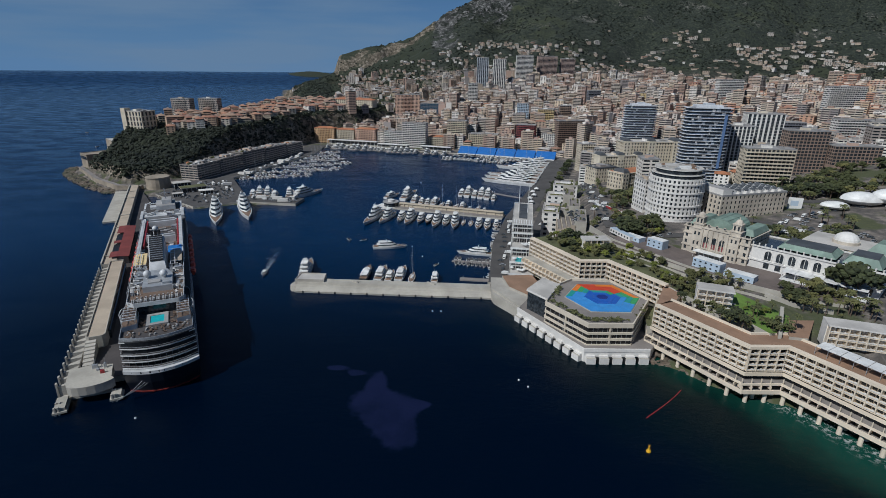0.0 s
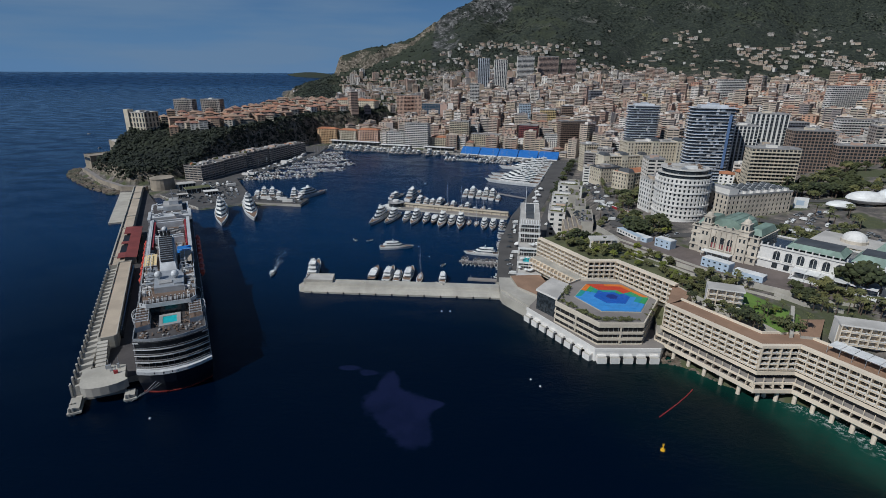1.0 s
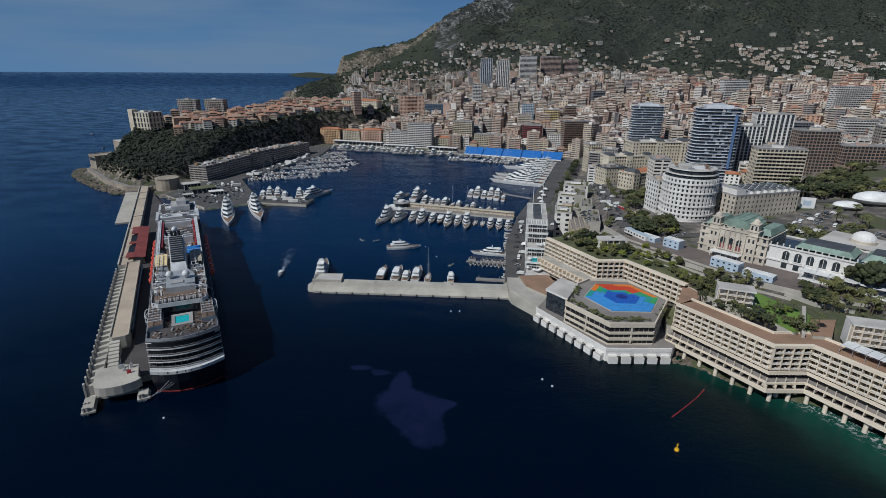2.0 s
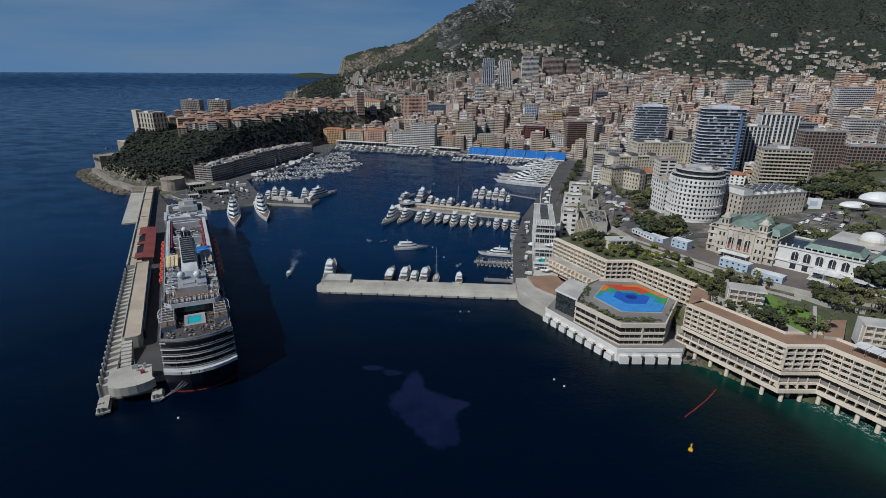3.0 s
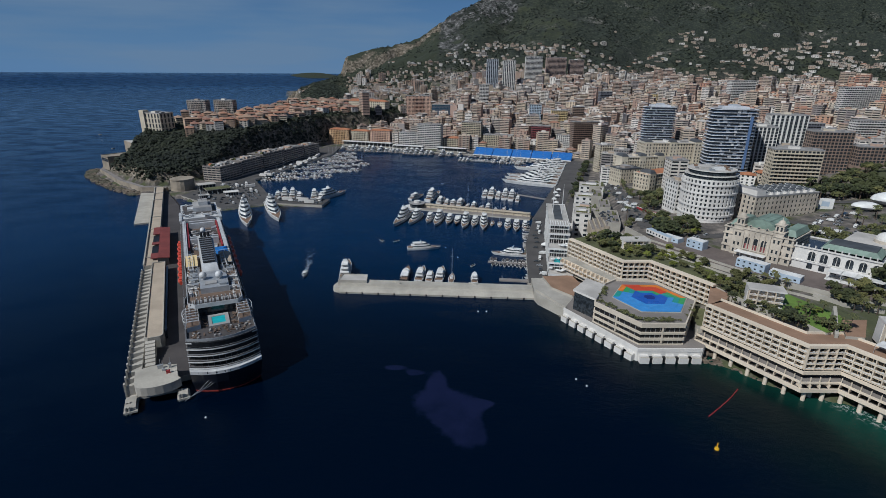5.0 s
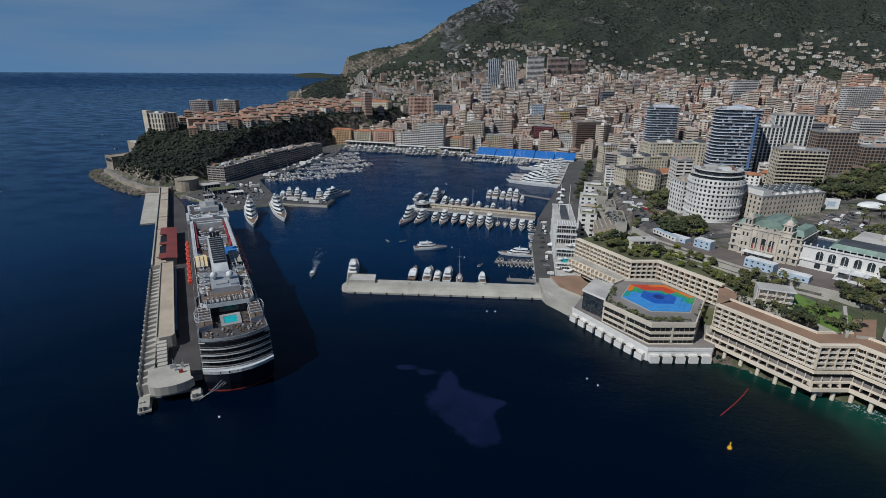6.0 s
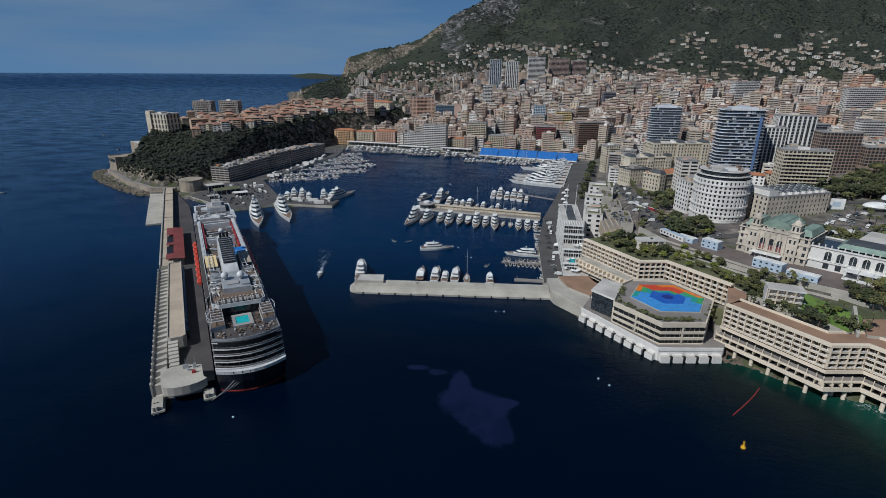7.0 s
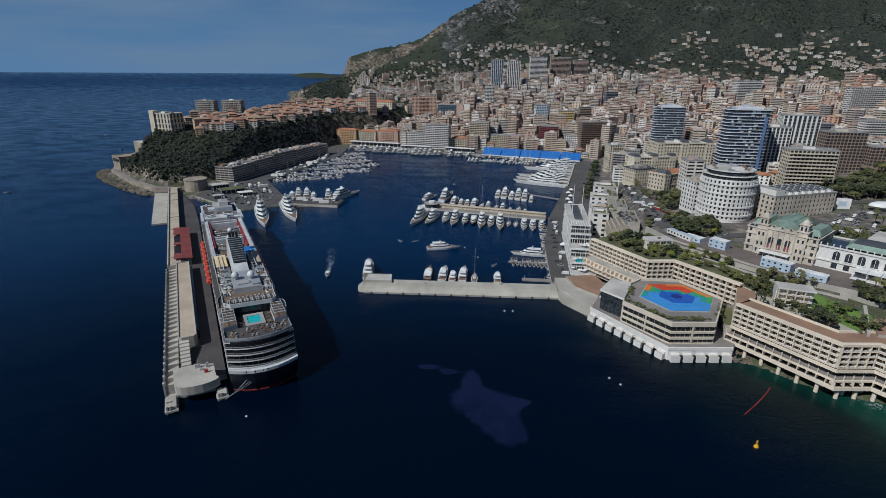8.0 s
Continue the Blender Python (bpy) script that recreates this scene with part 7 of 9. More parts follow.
    for k, (x, y, w, d, top) in enumerate(((106, 404, 9, 40, 25.6), (101, 440, 10, 22, 22.5), (110, 446, 9, 30, 26), (113, 486, 10, 30, 26.4), (121, 526, 11, 30, 27.2))):
        s = Shape("pale_concrete", "paving", "leaf")
        s.box(-w / 2, w / 2, -d / 2, d / 2, -14, 0, 0, 1)
        s.ring(rect(w, d), rect(w, d, 0.4), 0, 1.0)
        for q in range(5):
            px_, py_ = rndt.uniform(-w / 2 + 1.2, w / 2 - 2.5), rndt.uniform(-d / 2 + 1, d / 2 - 3)
            s.box(px_, px_ + 1.2, py_, py_ + rndt.uniform(1.5, 4), 0, 1.3, 2)
        tagged(new("terrace", s.mesh("terrace")), "stepped paved terrace with parapet and planters", "terrace", kind="structure").matrix_basis = pose(x, y, top, 0, 0, -12)
    # parking ramps with ribbed roofs, hoardings and a long shed beside the avenue
    ramp = thing("parking_deck", "beige stepped parking deck with ribbed ramps", "parking deck", pose(90, 401, 19.5, 0, 0, -8))
    for k in range(4):
        s = Shape("beige_deck", "paving")
        s.box(-3 + 3.4 * k, 0.1 + 3.4 * k, -15, 15, -9, 0.6 + 1.15 * k, 0, 1)
        deck = part("deck", s, ramp, "beige concrete ramp")
        for q in range(10):
            r = Shape("cream_wall")
            r.box(-3 + 3.4 * k, -2.6 + 3.4 * k, -14.6 + 3 * q, -12.4 + 3 * q, 0.6 + 1.15 * k, 1.5 + 1.15 * k)
            part("parapet_panel", r, deck)
    for x, y, L, turn, mats in ((133, 429, 9, -70, ("red_paint", "white_paint")), (136.5, 419, 8, -70, ("red_paint", "white_paint")), (139.5, 410, 7, -66, ("white_paint", "red_paint")), (128, 446, 14, -72, ("white_paint", "white_paint"))):
        h_ = thing("hoarding", "red and white advertising hoarding beside the avenue", "hoarding", pose(x, y, ground_at(x, y), 0, 0, turn), "street hoardings")
        s = Shape(*mats)
        s.box(0, L, -0.12, 0.12, 0.2, 2.2, 0)
        part("panel", s, h_)
        s = Shape(mats[1])
        s.box(0, L, -0.16, 0.16, 2.2, 2.6)
        part("top_strip", s, h_)
        for q in (0.3, L / 2, L - 0.3):
            s = Shape("steel")
            s.rod((q, 0.3, -0.3), (q, 0.3, 2.6), 0.08)
            part("post", s, h_)
    shed = thing("long_shed", "long pale grey flat-roofed shed above the lawn", "shed", frame_on((115.5, 355), (123, 333), 28.2))
    s = Shape("white_wall", "blue_panel")
    s.box(0, 23, 0, 4.5, 0, 3.2, 0, 1)
    part("shell", s, shed)
    for k in range(7):
        w = Shape("glass")
        w.box(1 + 3.1 * k, 2.4 + 3.1 * k, -0.06, 0.1, 1.1, 2.3)
        part("window", w, shed)
    # street trees and shrubs along the avenue
    for a, b, n, kinds_ in (((104, 392), (112, 440), 12, ("bush", "palm_tree", "broad_tree")), ((128, 380), (138, 430), 12, ("palm_tree", "broad_tree", "bush")), ((128, 366), (152, 350), 10, ("broad_tree", "bush", "bright_tree")),
                            ((190, 372), (230, 350), 14, ("broad_tree", "palm_tree", "dark_tree")), ((200, 440), (250, 455), 12, ("broad_tree", "dark_tree")), ((140, 460), (152, 540), 14, ("palm_tree", "broad_tree"))):
        for k in range(n):
            t_ = (k + rndt.random()) / n
            x, y = a[0] + (b[0] - a[0]) * t_ + rndt.uniform(-2, 2), a[1] + (b[1] - a[1]) * t_ + rndt.uniform(-2, 2)
            plant(rndt.choice(kinds_), x, y, ground_at(x, y), rndt.uniform(0.5, 0.95), rndt)
    # hotel row along the western quay, in shade on its harbour side
    a, b = Vector((-330, 626, 0)), Vector((-266, 862, 0))
    for k, (t0, t1, top) in enumerate(((0.0, 0.17, 20.5), (0.175, 0.36, 21.5), (0.365, 0.57, 23.5), (0.575, 0.80, 22.0), (0.805, 0.99, 20.0))):
        p, L = a.lerp(b, (t0 + t1) / 2), (b - a).length * (t1 - t0)
        blk = tower_block(p.x, p.y, L, 26, top, heading(a, b) + 180, "quay_wall", 0.06, 0.42, 0.95, "long grey-brown quayside block with rows of balconies", base=3, fh=2.9, roofing="paving", bay=6)
        zt = top - blk.matrix_basis.translation.z + 0.3
        for q in range(16):
            g = Shape(rndt.choice(("white_wall", "grey_roof", "tile_roof", "leaf", "quay_wall", "steel")))
            x0, y0 = rndt.uniform(-L / 2 + 1, L / 2 - 5), rndt.uniform(-11, 8)
            g.box(x0, x0 + rndt.uniform(1.5, 5), y0, y0 + rndt.uniform(1.5, 4), zt, zt + rndt.uniform(0.7, 2.4))
            part("roof_fitting", g, blk)


build_landmarks()


def build_rock():
    for x, y, w, top in ((-486, 930, 36, 83), (-452, 962, 38, 82)):
        tower_block(x, y, w, 14, top, -8, "quay_wall", 0.3, 0.4, 0.6, "broad cream school block at the back of the old town", base=52)
    m = tower_block(-492, 806, 38, 26, 71, -18, "cream_wall", 0.5, 0.22, 0, "monumental pale stone museum on the cliff edge", bay=6.5, fh=7.5, name="museum", base=38, roofing="pale_roof")
    s = Shape("cream_wall", "steel")
    s.box(-20, -11, -15, -5, -8, 34.5)
    part("corner_tower", s, m)
    s = Shape("old_stone", "pale_roof")
    s.prism([(-548, 798), (-520, 772), (-510, 780), (-530, 808)], -2, 29, 0, 1)
    tagged(new("viewing_terrace", s.mesh("viewing_terrace")), "pale stone viewing terrace on the cliff", "terrace")
    ob = thing("fort", "round stone bastion with low curtain walls at the cliff foot", "fort")
    s = Shape("old_stone", "paving")
    s.tube(-345, 582, 0, 14.5, 13.5, 12.5, 20, 0)
    s.tube(-345, 582, 14.5, 15.5, 13.0, 13.0, 20, 0)
    part("bastion", s, ob)
    s = Shape("old_stone", "paving")
    line = [(-358, 570), (-386, 570), (-436, 606), (-470, 640), (-508, 678)]
    strip(s, line, -3.5, 1.5, 0, 7.0, 0, 1)
    part("curtain_wall", s, ob)
    s = Shape("old_stone", "glass")
    s.prism([(-520, 700), (-500, 684), (-478, 706), (-500, 728)], 3, 21.5, 0)
    s.ring([(-520.6, 700), (-500, 683.4), (-477.4, 706), (-500, 728.6)], [(-519.4, 700), (-500, 684.6), (-478.6, 706), (-500, 727.4)], 21.5, 22.3, 0)
    for k in range(5):
        s.prism([(-518 + 3.6 * k, 698.0 - 2.9 * k), (-515.6 + 3.6 * k, 696.1 - 2.9 * k), (-514.8 + 3.6 * k, 697.1 - 2.9 * k), (-517.2 + 3.6 * k, 699.0 - 2.9 * k)], 15, 19, 1)
    part("blockhouse", s, ob, "low stone blockhouse")
    # palace wall at the far end of the rock
    ob = thing("palace", "long cream palace front on top of the rock", "palace", pose(-215, 1130, 62, 0, 0, -20))
    s = Shape("cream_wall")
    facade(s, 90, 20, 0, 3, 4, 5, 0.6, 0.4)
    part("wall", s, ob)
    s = Shape("glass")
    s.prism(rect(90, 20, 0.33), -5, 11.9)
    part("window_glazing", s, ob)
    s = Shape("tile_roof")
    s.loft([[(p[0], p[1], 12) for p in rect(90, 20, -0.5)], [(p[0], p[1], 15.5) for p in rect(70, 1)]])
    part("roof", s, ob)
    claim(-215, 1130, 40)


build_rock()


def build_quay_pavilions():
    for x, y, w, d, h, turn, roofing in ((-296, 566, 26, 14, 5.5, 38, "lawn"), (-314, 576, 18, 12, 8.0, 38, "pale_roof"), (-276, 556, 14, 9, 4.0, 30, "white_wall"), (-300, 540, 10, 6, 3.5, 34, "pale_roof")):
        ob = thing("quay_pavilion", "low flat-roofed pavilion with planted roof on the quay", "pavilion", pose(x, y, 2.8, 0, 0, turn), "quay pavilions")
        s = Shape("glass")
        s.prism(rect(w, d, 0.5), 0, h - 0.6)
        part("glazing", s, ob)
        s = Shape("pale_concrete", roofing)
        s.prism(rect(w, d, -0.6), h - 0.6, h, 0, 1)
        part("roof", s, ob)
        for k in range(6):
            s = Shape("white_wall")
            s.box(-0.2, 0.2, -0.2, 0.2, 0, h - 0.6)
            part("post", s, ob, at=pose(-w / 2 + 0.3 + k * (w - 0.6) / 5, -d / 2 + 0.2, 0))


build_quay_pavilions()


# ---- harbour: club house, stands, quays ----
def build_harbour():
    ob = thing("yacht_club", "long white stepped club house with terraces and two masts", "club house", pose(41.5, 322, 0, 0, 0, -7.3))
    levels = ((0, 100, 3, 7.0, 16.5), (9.5, 100, 7.0, 12.0, 15.8), (22, 100, 12, 18.0, 15.6), (34, 100, 18, 25.5, 15.4), (36, 99, 25.5, 31.8, 15.0))
    for k, (y0, y1, z0, z1, w) in enumerate(levels):
        s = Shape("glass")
        s.box(1.6, w - 1.6, y0 + 3.2, y1, z0, z1 - 0.5)
        part("glazing", s, ob)
        mid = (z0 + z1) / 2
        s = Shape("white_paint")
        s.box(0.2, w - 0.2, y0 + 0.8, y1 - 0.2, mid - 0.2, mid + 0.15)
        part("gallery_floor", s, ob)
        for q in range(9):
            f = Shape("white_paint")
            f.box(-0.1, 0.1, 0, 0.9, z0, z1 - 0.5)
            part("fin", f, ob, at=pose(1.0 + (w - 2) * q / 8, y0 + 1.2, 0))
        s = Shape("white_paint", "pale_roof")
        s.box(0, w, y0, y1, z1 - 0.5, z1, 0, 1)
        s.ring([(0, y0), (w, y0), (w, y1), (0, y1)], [(0.15, y0 + 0.15), (w - 0.15, y0 + 0.15), (w - 0.15, y1 - 0.15), (0.15, y1 - 0.15)], z1, z1 + (0.9 if k < 4 else 0.4))
        part("deck", s, ob, "white terrace deck")
        for q in range(5):
            p = Shape("white_paint")
            p.box(-0.12, 0.12, 0, 0.3, z0, z1 - 0.5)
            part("post", p, ob, at=pose(0.5 + (w - 1) * q / 4, y0 + 0.4, 0))
        for q in range(14):
            p = Shape("white_paint")
            p.box(-0.15, 0.15, -0.12, 0.12, z0, z1 - 0.5)
            for x in (0.3, w - 0.3):
                part("post", p if x < 1 else p, ob, at=pose(x, y0 + 3 + q * (y1 - y0 - 4) / 14, 0))
    s = Shape("slate")
    for q in range(5):
        s.box(4.6, 10.6, 52 + 9 * q, 60 + 9 * q, 31.8, 32.3)
    part("roof_panel", s, ob, "grey solar roof panels")
    s = Shape("white_paint")
    for q in range(8):
        s.box(1 + 1.8 * q, 1.6 + 1.8 * q, 37, 47, 31.8, 32.2)
    part("roof_louvre", s, ob)
    for x in (4, 11):
        s = Shape("white_paint")
        s.tube(x, 70, 31.8, 55, 0.35, 0.12, 8)
        part("mast", s, ob)
    s = Shape("pool", "white_paint")
    s.box(4, 10, 11.5, 20, 12.0, 12.25)
    part("terrace_pool", s, ob)
    for k in range(16):
        u = Shape("white_paint")
        u.tube(0, 0, 2.0, 2.7, 1.5, 0.1, 8)
        u.tube(0, 0, 0, 2.0, 0.06, n=5)
        rnd = random.Random(k)
        lv = (7.0, 12.0, 18.0)[k % 3]
        y = {7.0: 2, 12.0: 11, 18.0: 24}[lv] + rnd.uniform(1, 7)
        part("parasol", u, ob, at=pose(1.8 + 12 * rnd.random(), y, lv))
    # quays
    for nm, poly, z, mat, lab in (("quay", [(28, 318), (30, 318), (60, 322), (78, 480), (126, 640), (182, 800), (150, 800), (103, 640), (54, 484), (36, 400)], 2.6, "asphalt", "paved eastern harbour quay"),
                                  ("quay", [(150, 800), (182, 800), (140, 850), (-240, 962), (-242, 940), (3, 874)], 2.7, "asphalt", "asphalt quay at the head of the harbour"),
                                  ("quay", [(-330, 548), (-262, 497), (-222, 522), (-163, 516), (-161, 541), (-228, 547), (-282, 641), (-262, 720), (-232, 850), (-238, 940), (-262, 948), (-280, 860), (-320, 640)], 2.8, "asphalt", "paved western quay and pier")):
        s = Shape("concrete", mat)
        s.prism(poly, -4, z, 0, 1)
        tagged(new(nm, s.mesh(nm)), lab, "quay", kind="structure")
    s = Shape("asphalt")
    road = [(64, 324), (74, 400), (92, 480), (134, 628), (184, 800)]
    strip(s, road, -1, 9, 2.0, 2.9)
    tagged(new("road", s.mesh("road")), "harbour road below the casino hill", "road", kind="structure")
    # grandstands in blue
    a, b = Vector((4, 868, 2.7)), Vector((158, 812, 2.7))
    for k in range(5):
        p, q = a.lerp(b, k / 5 + 0.004), a.lerp(b, (k + 1) / 5 - 0.004)
        L = (q - p).length
        st = thing("grandstand", "blue-seated temporary grandstand facing the harbour road", "grandstand", frame_on(p, q, 2.7), "blue grandstands")
        s = Shape("blue_seat")
        rows = []
        for r in range(12):
            rows += [(1.2 * r, 1.0 + 0.85 * r), (1.2 * r + 1.15, 1.0 + 0.85 * r)]
        s.loft([[(x, y, z) for y, z in rows] + [(x, 14.4, 0.5), (x, 0, 0.5)] for x in (0, L)])
        part("seating", s, st, "stepped blue seating")
        for x in (0.2, L / 2, L - 0.2):
            f = Shape("steel")
            f.box(x - 0.1, x + 0.1, 13.8, 14.1, 0, 12.5)
            part("frame", f, st)
        f = Shape("blue_seat")
        f.box(0, L, 14.2, 14.4, 9.5, 11.6)
        part("back_panel", f, st)
        f = Shape("white_paint")
        f.box(0, L, -0.5, -0.3, 0, 1.6)
        part("hoarding", f, st)
    for p, q, h in (((-238, 958), (-142, 930), 8.5), ((-140, 928), (-84, 912), 6.0), ((-60, 902), (-8, 884), 7.0)):
        L = span_len(p, q)
        st = thing("covered_stand", "white-roofed quayside stand with open front", "stand", frame_on(p, q, 2.7), "quayside stands")
        s = Shape("white_paint", "grey_roof")
        s.prism([(0, -1), (L, -1), (L, 9), (0, 9)], h, h + 0.8, 0)
        part("roof", s, st)
        s = Shape("slate")
        s.box(0, L, 7, 8.6, 0, h)
        part("back_wall", s, st)
        for k in range(int(L / 8) + 1):
            c = Shape("white_paint")
            c.box(-0.2, 0.2, -0.4, 0, 0, h)
            part("post", c, st, at=pose(min(8 * k + 0.3, L - 0.3), 0, 0))
        s = Shape("concrete")
        for r in range(5):
            s.box(0, L, 1.2 * r + 0.5, 7, 0.5 * r, 0.5 * r + 0.5)
        part("step", s, st)
    # vans and trucks on the quays
    vans = []
    for nm, L, w, h, mat, lab in (("van", 5.2, 2.0, 2.3, "white_paint", "white delivery van parked on the quay"), ("truck", 11, 2.5, 3.6, "white_wall", "large pale box truck parked on the quay"), ("car", 4.4, 1.8, 1.45, "steel", "silver car parked on the quay"), ("car", 4.4, 1.8, 1.45, "slate", "dark car parked on the quay"), ("truck", 9, 2.5, 3.4, "red_paint", "red box truck parked on the quay")):
        s = Shape(mat, "glass", "black")
        if nm == "car":
            s.loft([[(x, y, z) for x, y in rect(w, L)] for z in (0.35, 0.85)])
            s.loft([[(x, y, z) for x, y in p] for z, p in ((0.85, rect(w * 0.94, L * 0.62)), (h, rect(w * 0.8, L * 0.4)))], 1)
            s.prism(rect(w * 0.8, L * 0.4), h, h + 0.04, 0)
        else:
            s.box(-w / 2, w / 2, -L / 2, L / 2 - 1.7, 0.5, h)
            s.loft([[(x, y, z) for x, y in p] for z, p in ((0.5, [(-w / 2, L / 2 - 1.6), (w / 2, L / 2 - 1.6), (w / 2, L / 2), (-w / 2, L / 2)]), (h * 0.8, [(-w / 2, L / 2 - 1.6), (w / 2, L / 2 - 1.6), (w / 2, L / 2 - 0.5), (-w / 2, L / 2 - 0.5)]))])
            s.box(-w / 2 + 0.1, w / 2 - 0.1, L / 2 - 0.62, L / 2 - 0.2, h * 0.5, h * 0.72, 1)
        for y in (-L / 2 + 1.0, L / 2 - 0.9):
            s.rod((-w / 2 - 0.05, y, 0.36), (w / 2 + 0.05, y, 0.36), 0.36, 2, 10)
        vans.append(thing(nm, lab, nm, pose(0, 0, -700), "parked vehicles", shape=s))
    rnd = random.Random(21)

    def park(poly, n, z, turn, kinds):
        xs, ys, made = [p[0] for p in poly], [p[1] for p in poly], []
        tries = 0
        while len(made) < n and tries < 4000:
            tries += 1
            x, y = rnd.uniform(min(xs), max(xs)), rnd.uniform(min(ys), max(ys))
            if inside(np.array([x]), np.array([y]), poly)[0] and all((x - p) ** 2 + (y - q) ** 2 > 30 for p, q in made):
                made.append((x, y))
                copy_thing(vans[rnd.choice(kinds)], pose(x, y, z if z else ground_at(x, y), 0, 0, turn + rnd.choice((0, 0, 90)) + rnd.uniform(-6, 6)))

    for k in range(14):
        t_ = k / 13
        x, y = 50 + 46 * t_ + 3 * (k % 2), 392 + 205 * t_
        tent = thing("market_tent", "white peaked market tent on the quay", "tent", pose(x, y, 2.6, 0, 0, 72), "quay tents")
        s = Shape("white_paint")
        s.loft([[(px_, py_, 2.4) for px_, py_ in rect(5, 5)], [(px_, py_, 2.8) for px_, py_ in rect(5, 5)], [(px_, py_, 4.4) for px_, py_ in rect(0.3, 0.3)]])
        part("canopy", s, tent)
        s = Shape("steel")
        for px_, py_ in rect(4.6, 4.6):
            s.rod((px_, py_, 0), (px_, py_, 2.4), 0.08)
        part("frame", s, tent)
    park([(-318, 552), (-262, 510), (-236, 540), (-286, 628), (-306, 612)], 80, 2.8, 30, (0, 1, 2, 3, 3, 2, 0, 3, 2, 3, 3, 2))
    park([(-226, 526), (-166, 520), (-165, 538), (-226, 542)], 16, 2.8, 90, (0, 1, 2, 3))
    park([(-284, 660), (-268, 660), (-240, 830), (-252, 840)], 34, 2.8, 75, (0, 1, 2, 3, 0))
    park([(34, 330), (40, 330), (58, 470), (52, 470)], 16, 2.6, 80, (0, 2, 3))
    park([(64, 330), (70, 330), (92, 470), (86, 478)], 10, 2.9, 80, (0, 2, 3))
    park([(120, 380), (132, 386), (145, 500), (160, 615), (150, 615), (134, 500), (124, 440)], 46, None, 82, (0, 2, 3, 3, 2))
    park([(98, 390), (107, 390), (107, 420), (98, 420)], 9, 25.7, 78, (2, 3, 3))
    park([(216, 345), (250, 320), (258, 330), (224, 360)], 12, None, 30, (2, 3, 3))
    park([(228, 352), (262, 346), (292, 396), (262, 392)], 24, None, 40, (2, 3, 3, 2, 0))
    park([(140, 345), (160, 350), (140, 372), (128, 368)], 8, None, 30, (2, 3, 0))
    park([(245, 335), (275, 320), (290, 345), (262, 362)], 14, None, 30, (2, 3, 3))
    for v in vans:
        for o in list(v.children_recursive):
            bpy.data.objects.remove(o)
        bpy.data.objects.remove(v)


build_harbour()


# ---- boats ----
def yacht(name, label, L, B, tiers, hull="white_paint", deck="wood", mast=False):
    """A motor yacht, its stern at the origin and its bow along y."""
    ob = thing(name, label, "boat", pose(0, 0, -800), "moored boats")
    fb = 0.055 * L + 0.7
    s = Shape(hull, deck)
    s.loft([[(x, y, z) for x, y in outline(l, b, 0.84, 0.42, 2.1, 9, y0)] for z, l, b, y0 in ((-0.6, L * 0.88, B * 0.7, 0.3), (0.2, L * 0.92, B * 0.86, 0.1), (fb * 0.75, L * 0.98, B * 0.99, 0.0), (fb, L, B, 0.0))])
    part("hull", s, ob)
    s = Shape(deck)
    s.prism(outline(L * 0.95, B * 0.9, 0.84, 0.42, 2.1, 9, 0.02 * L), fb, fb + 0.06)
    part("deck", s, ob, "timber deck")
    z, y0, y1, b = fb, 0.16 * L, 0.74 * L, B * 0.82
    if L < 14:
        y0, y1, b = 0.3 * L, 0.72 * L, B * 0.7
    for k in range(tiers):
        h = (0.035 * L + 0.9 if L > 14 else 0.85) if L < 40 else 2.6
        s = Shape("white_paint")
        s.loft([[(x, y, q) for x, y in outline((y1 - y0) * f, b * g, 0.95, 0.6, 2.6, 6, y0)] for q, f, g in ((z + 0.05, 1.0, 1.0), (z + h * 0.38, 0.98, 1.0))])
        if L > 14:
            part("cabin", s, ob)
            s = Shape("glass")
        else:
            s.mats.append(M["glass"])
        s.loft([[(x, y, q) for x, y in outline((y1 - y0) * f, b * g, 0.95, 0.6, 2.6, 6, y0 + 0.1)] for q, f, g in ((z + h * 0.38, 0.95, 0.97), (z + h * 0.8, 0.86, 0.92))], 0 if L > 14 else 1)
        part("window_band" if L > 14 else "cabin", s, ob, "dark wrap-around window" if L > 14 else "")
        s = Shape("white_paint")
        s.loft([[(x, y, q) for x, y in outline((y1 - y0) * f, b * g, 0.98, 0.6, 2.6, 6, y0 - 0.05 * L)] for q, f, g in ((z + h * 0.8, 0.95, 1.0), (z + h, 0.93, 0.98))])
        part("cabin_roof", s, ob)
        z += h
        y0, y1, b = y0 + 0.05 * L, y1 - 0.11 * L, b * 0.86
    if L < 14:
        return ob
    s = Shape("white_paint", "steel")
    s.box(-b * 0.4, b * 0.4, (y0 + y1) / 2 - 0.2, (y0 + y1) / 2 + 0.3, z, z + 0.03 * L + 0.5)
    s.rod((0, (y0 + y1) / 2, z), (0, (y0 + y1) / 2 - 0.4, z + 0.06 * L + 1.2), 0.07)
    s.dome(b * 0.2, (y0 + y1) / 2, z + 0.03 * L + 0.5, 0.016 * L, 0.018 * L, 8, 3)
    part("radar_arch", s, ob)
    if L > 25:
        s = Shape("steel")
        o, i = outline(L * 0.97, B * 0.97, 0.84, 0.42, 2.1, 9, 0.01 * L), outline(L * 0.965, B * 0.955, 0.84, 0.42, 2.1, 9, 0.012 * L)
        s.ring(o, i, fb + 0.5, fb + 0.62)
        part("rail", s, ob)
    return ob


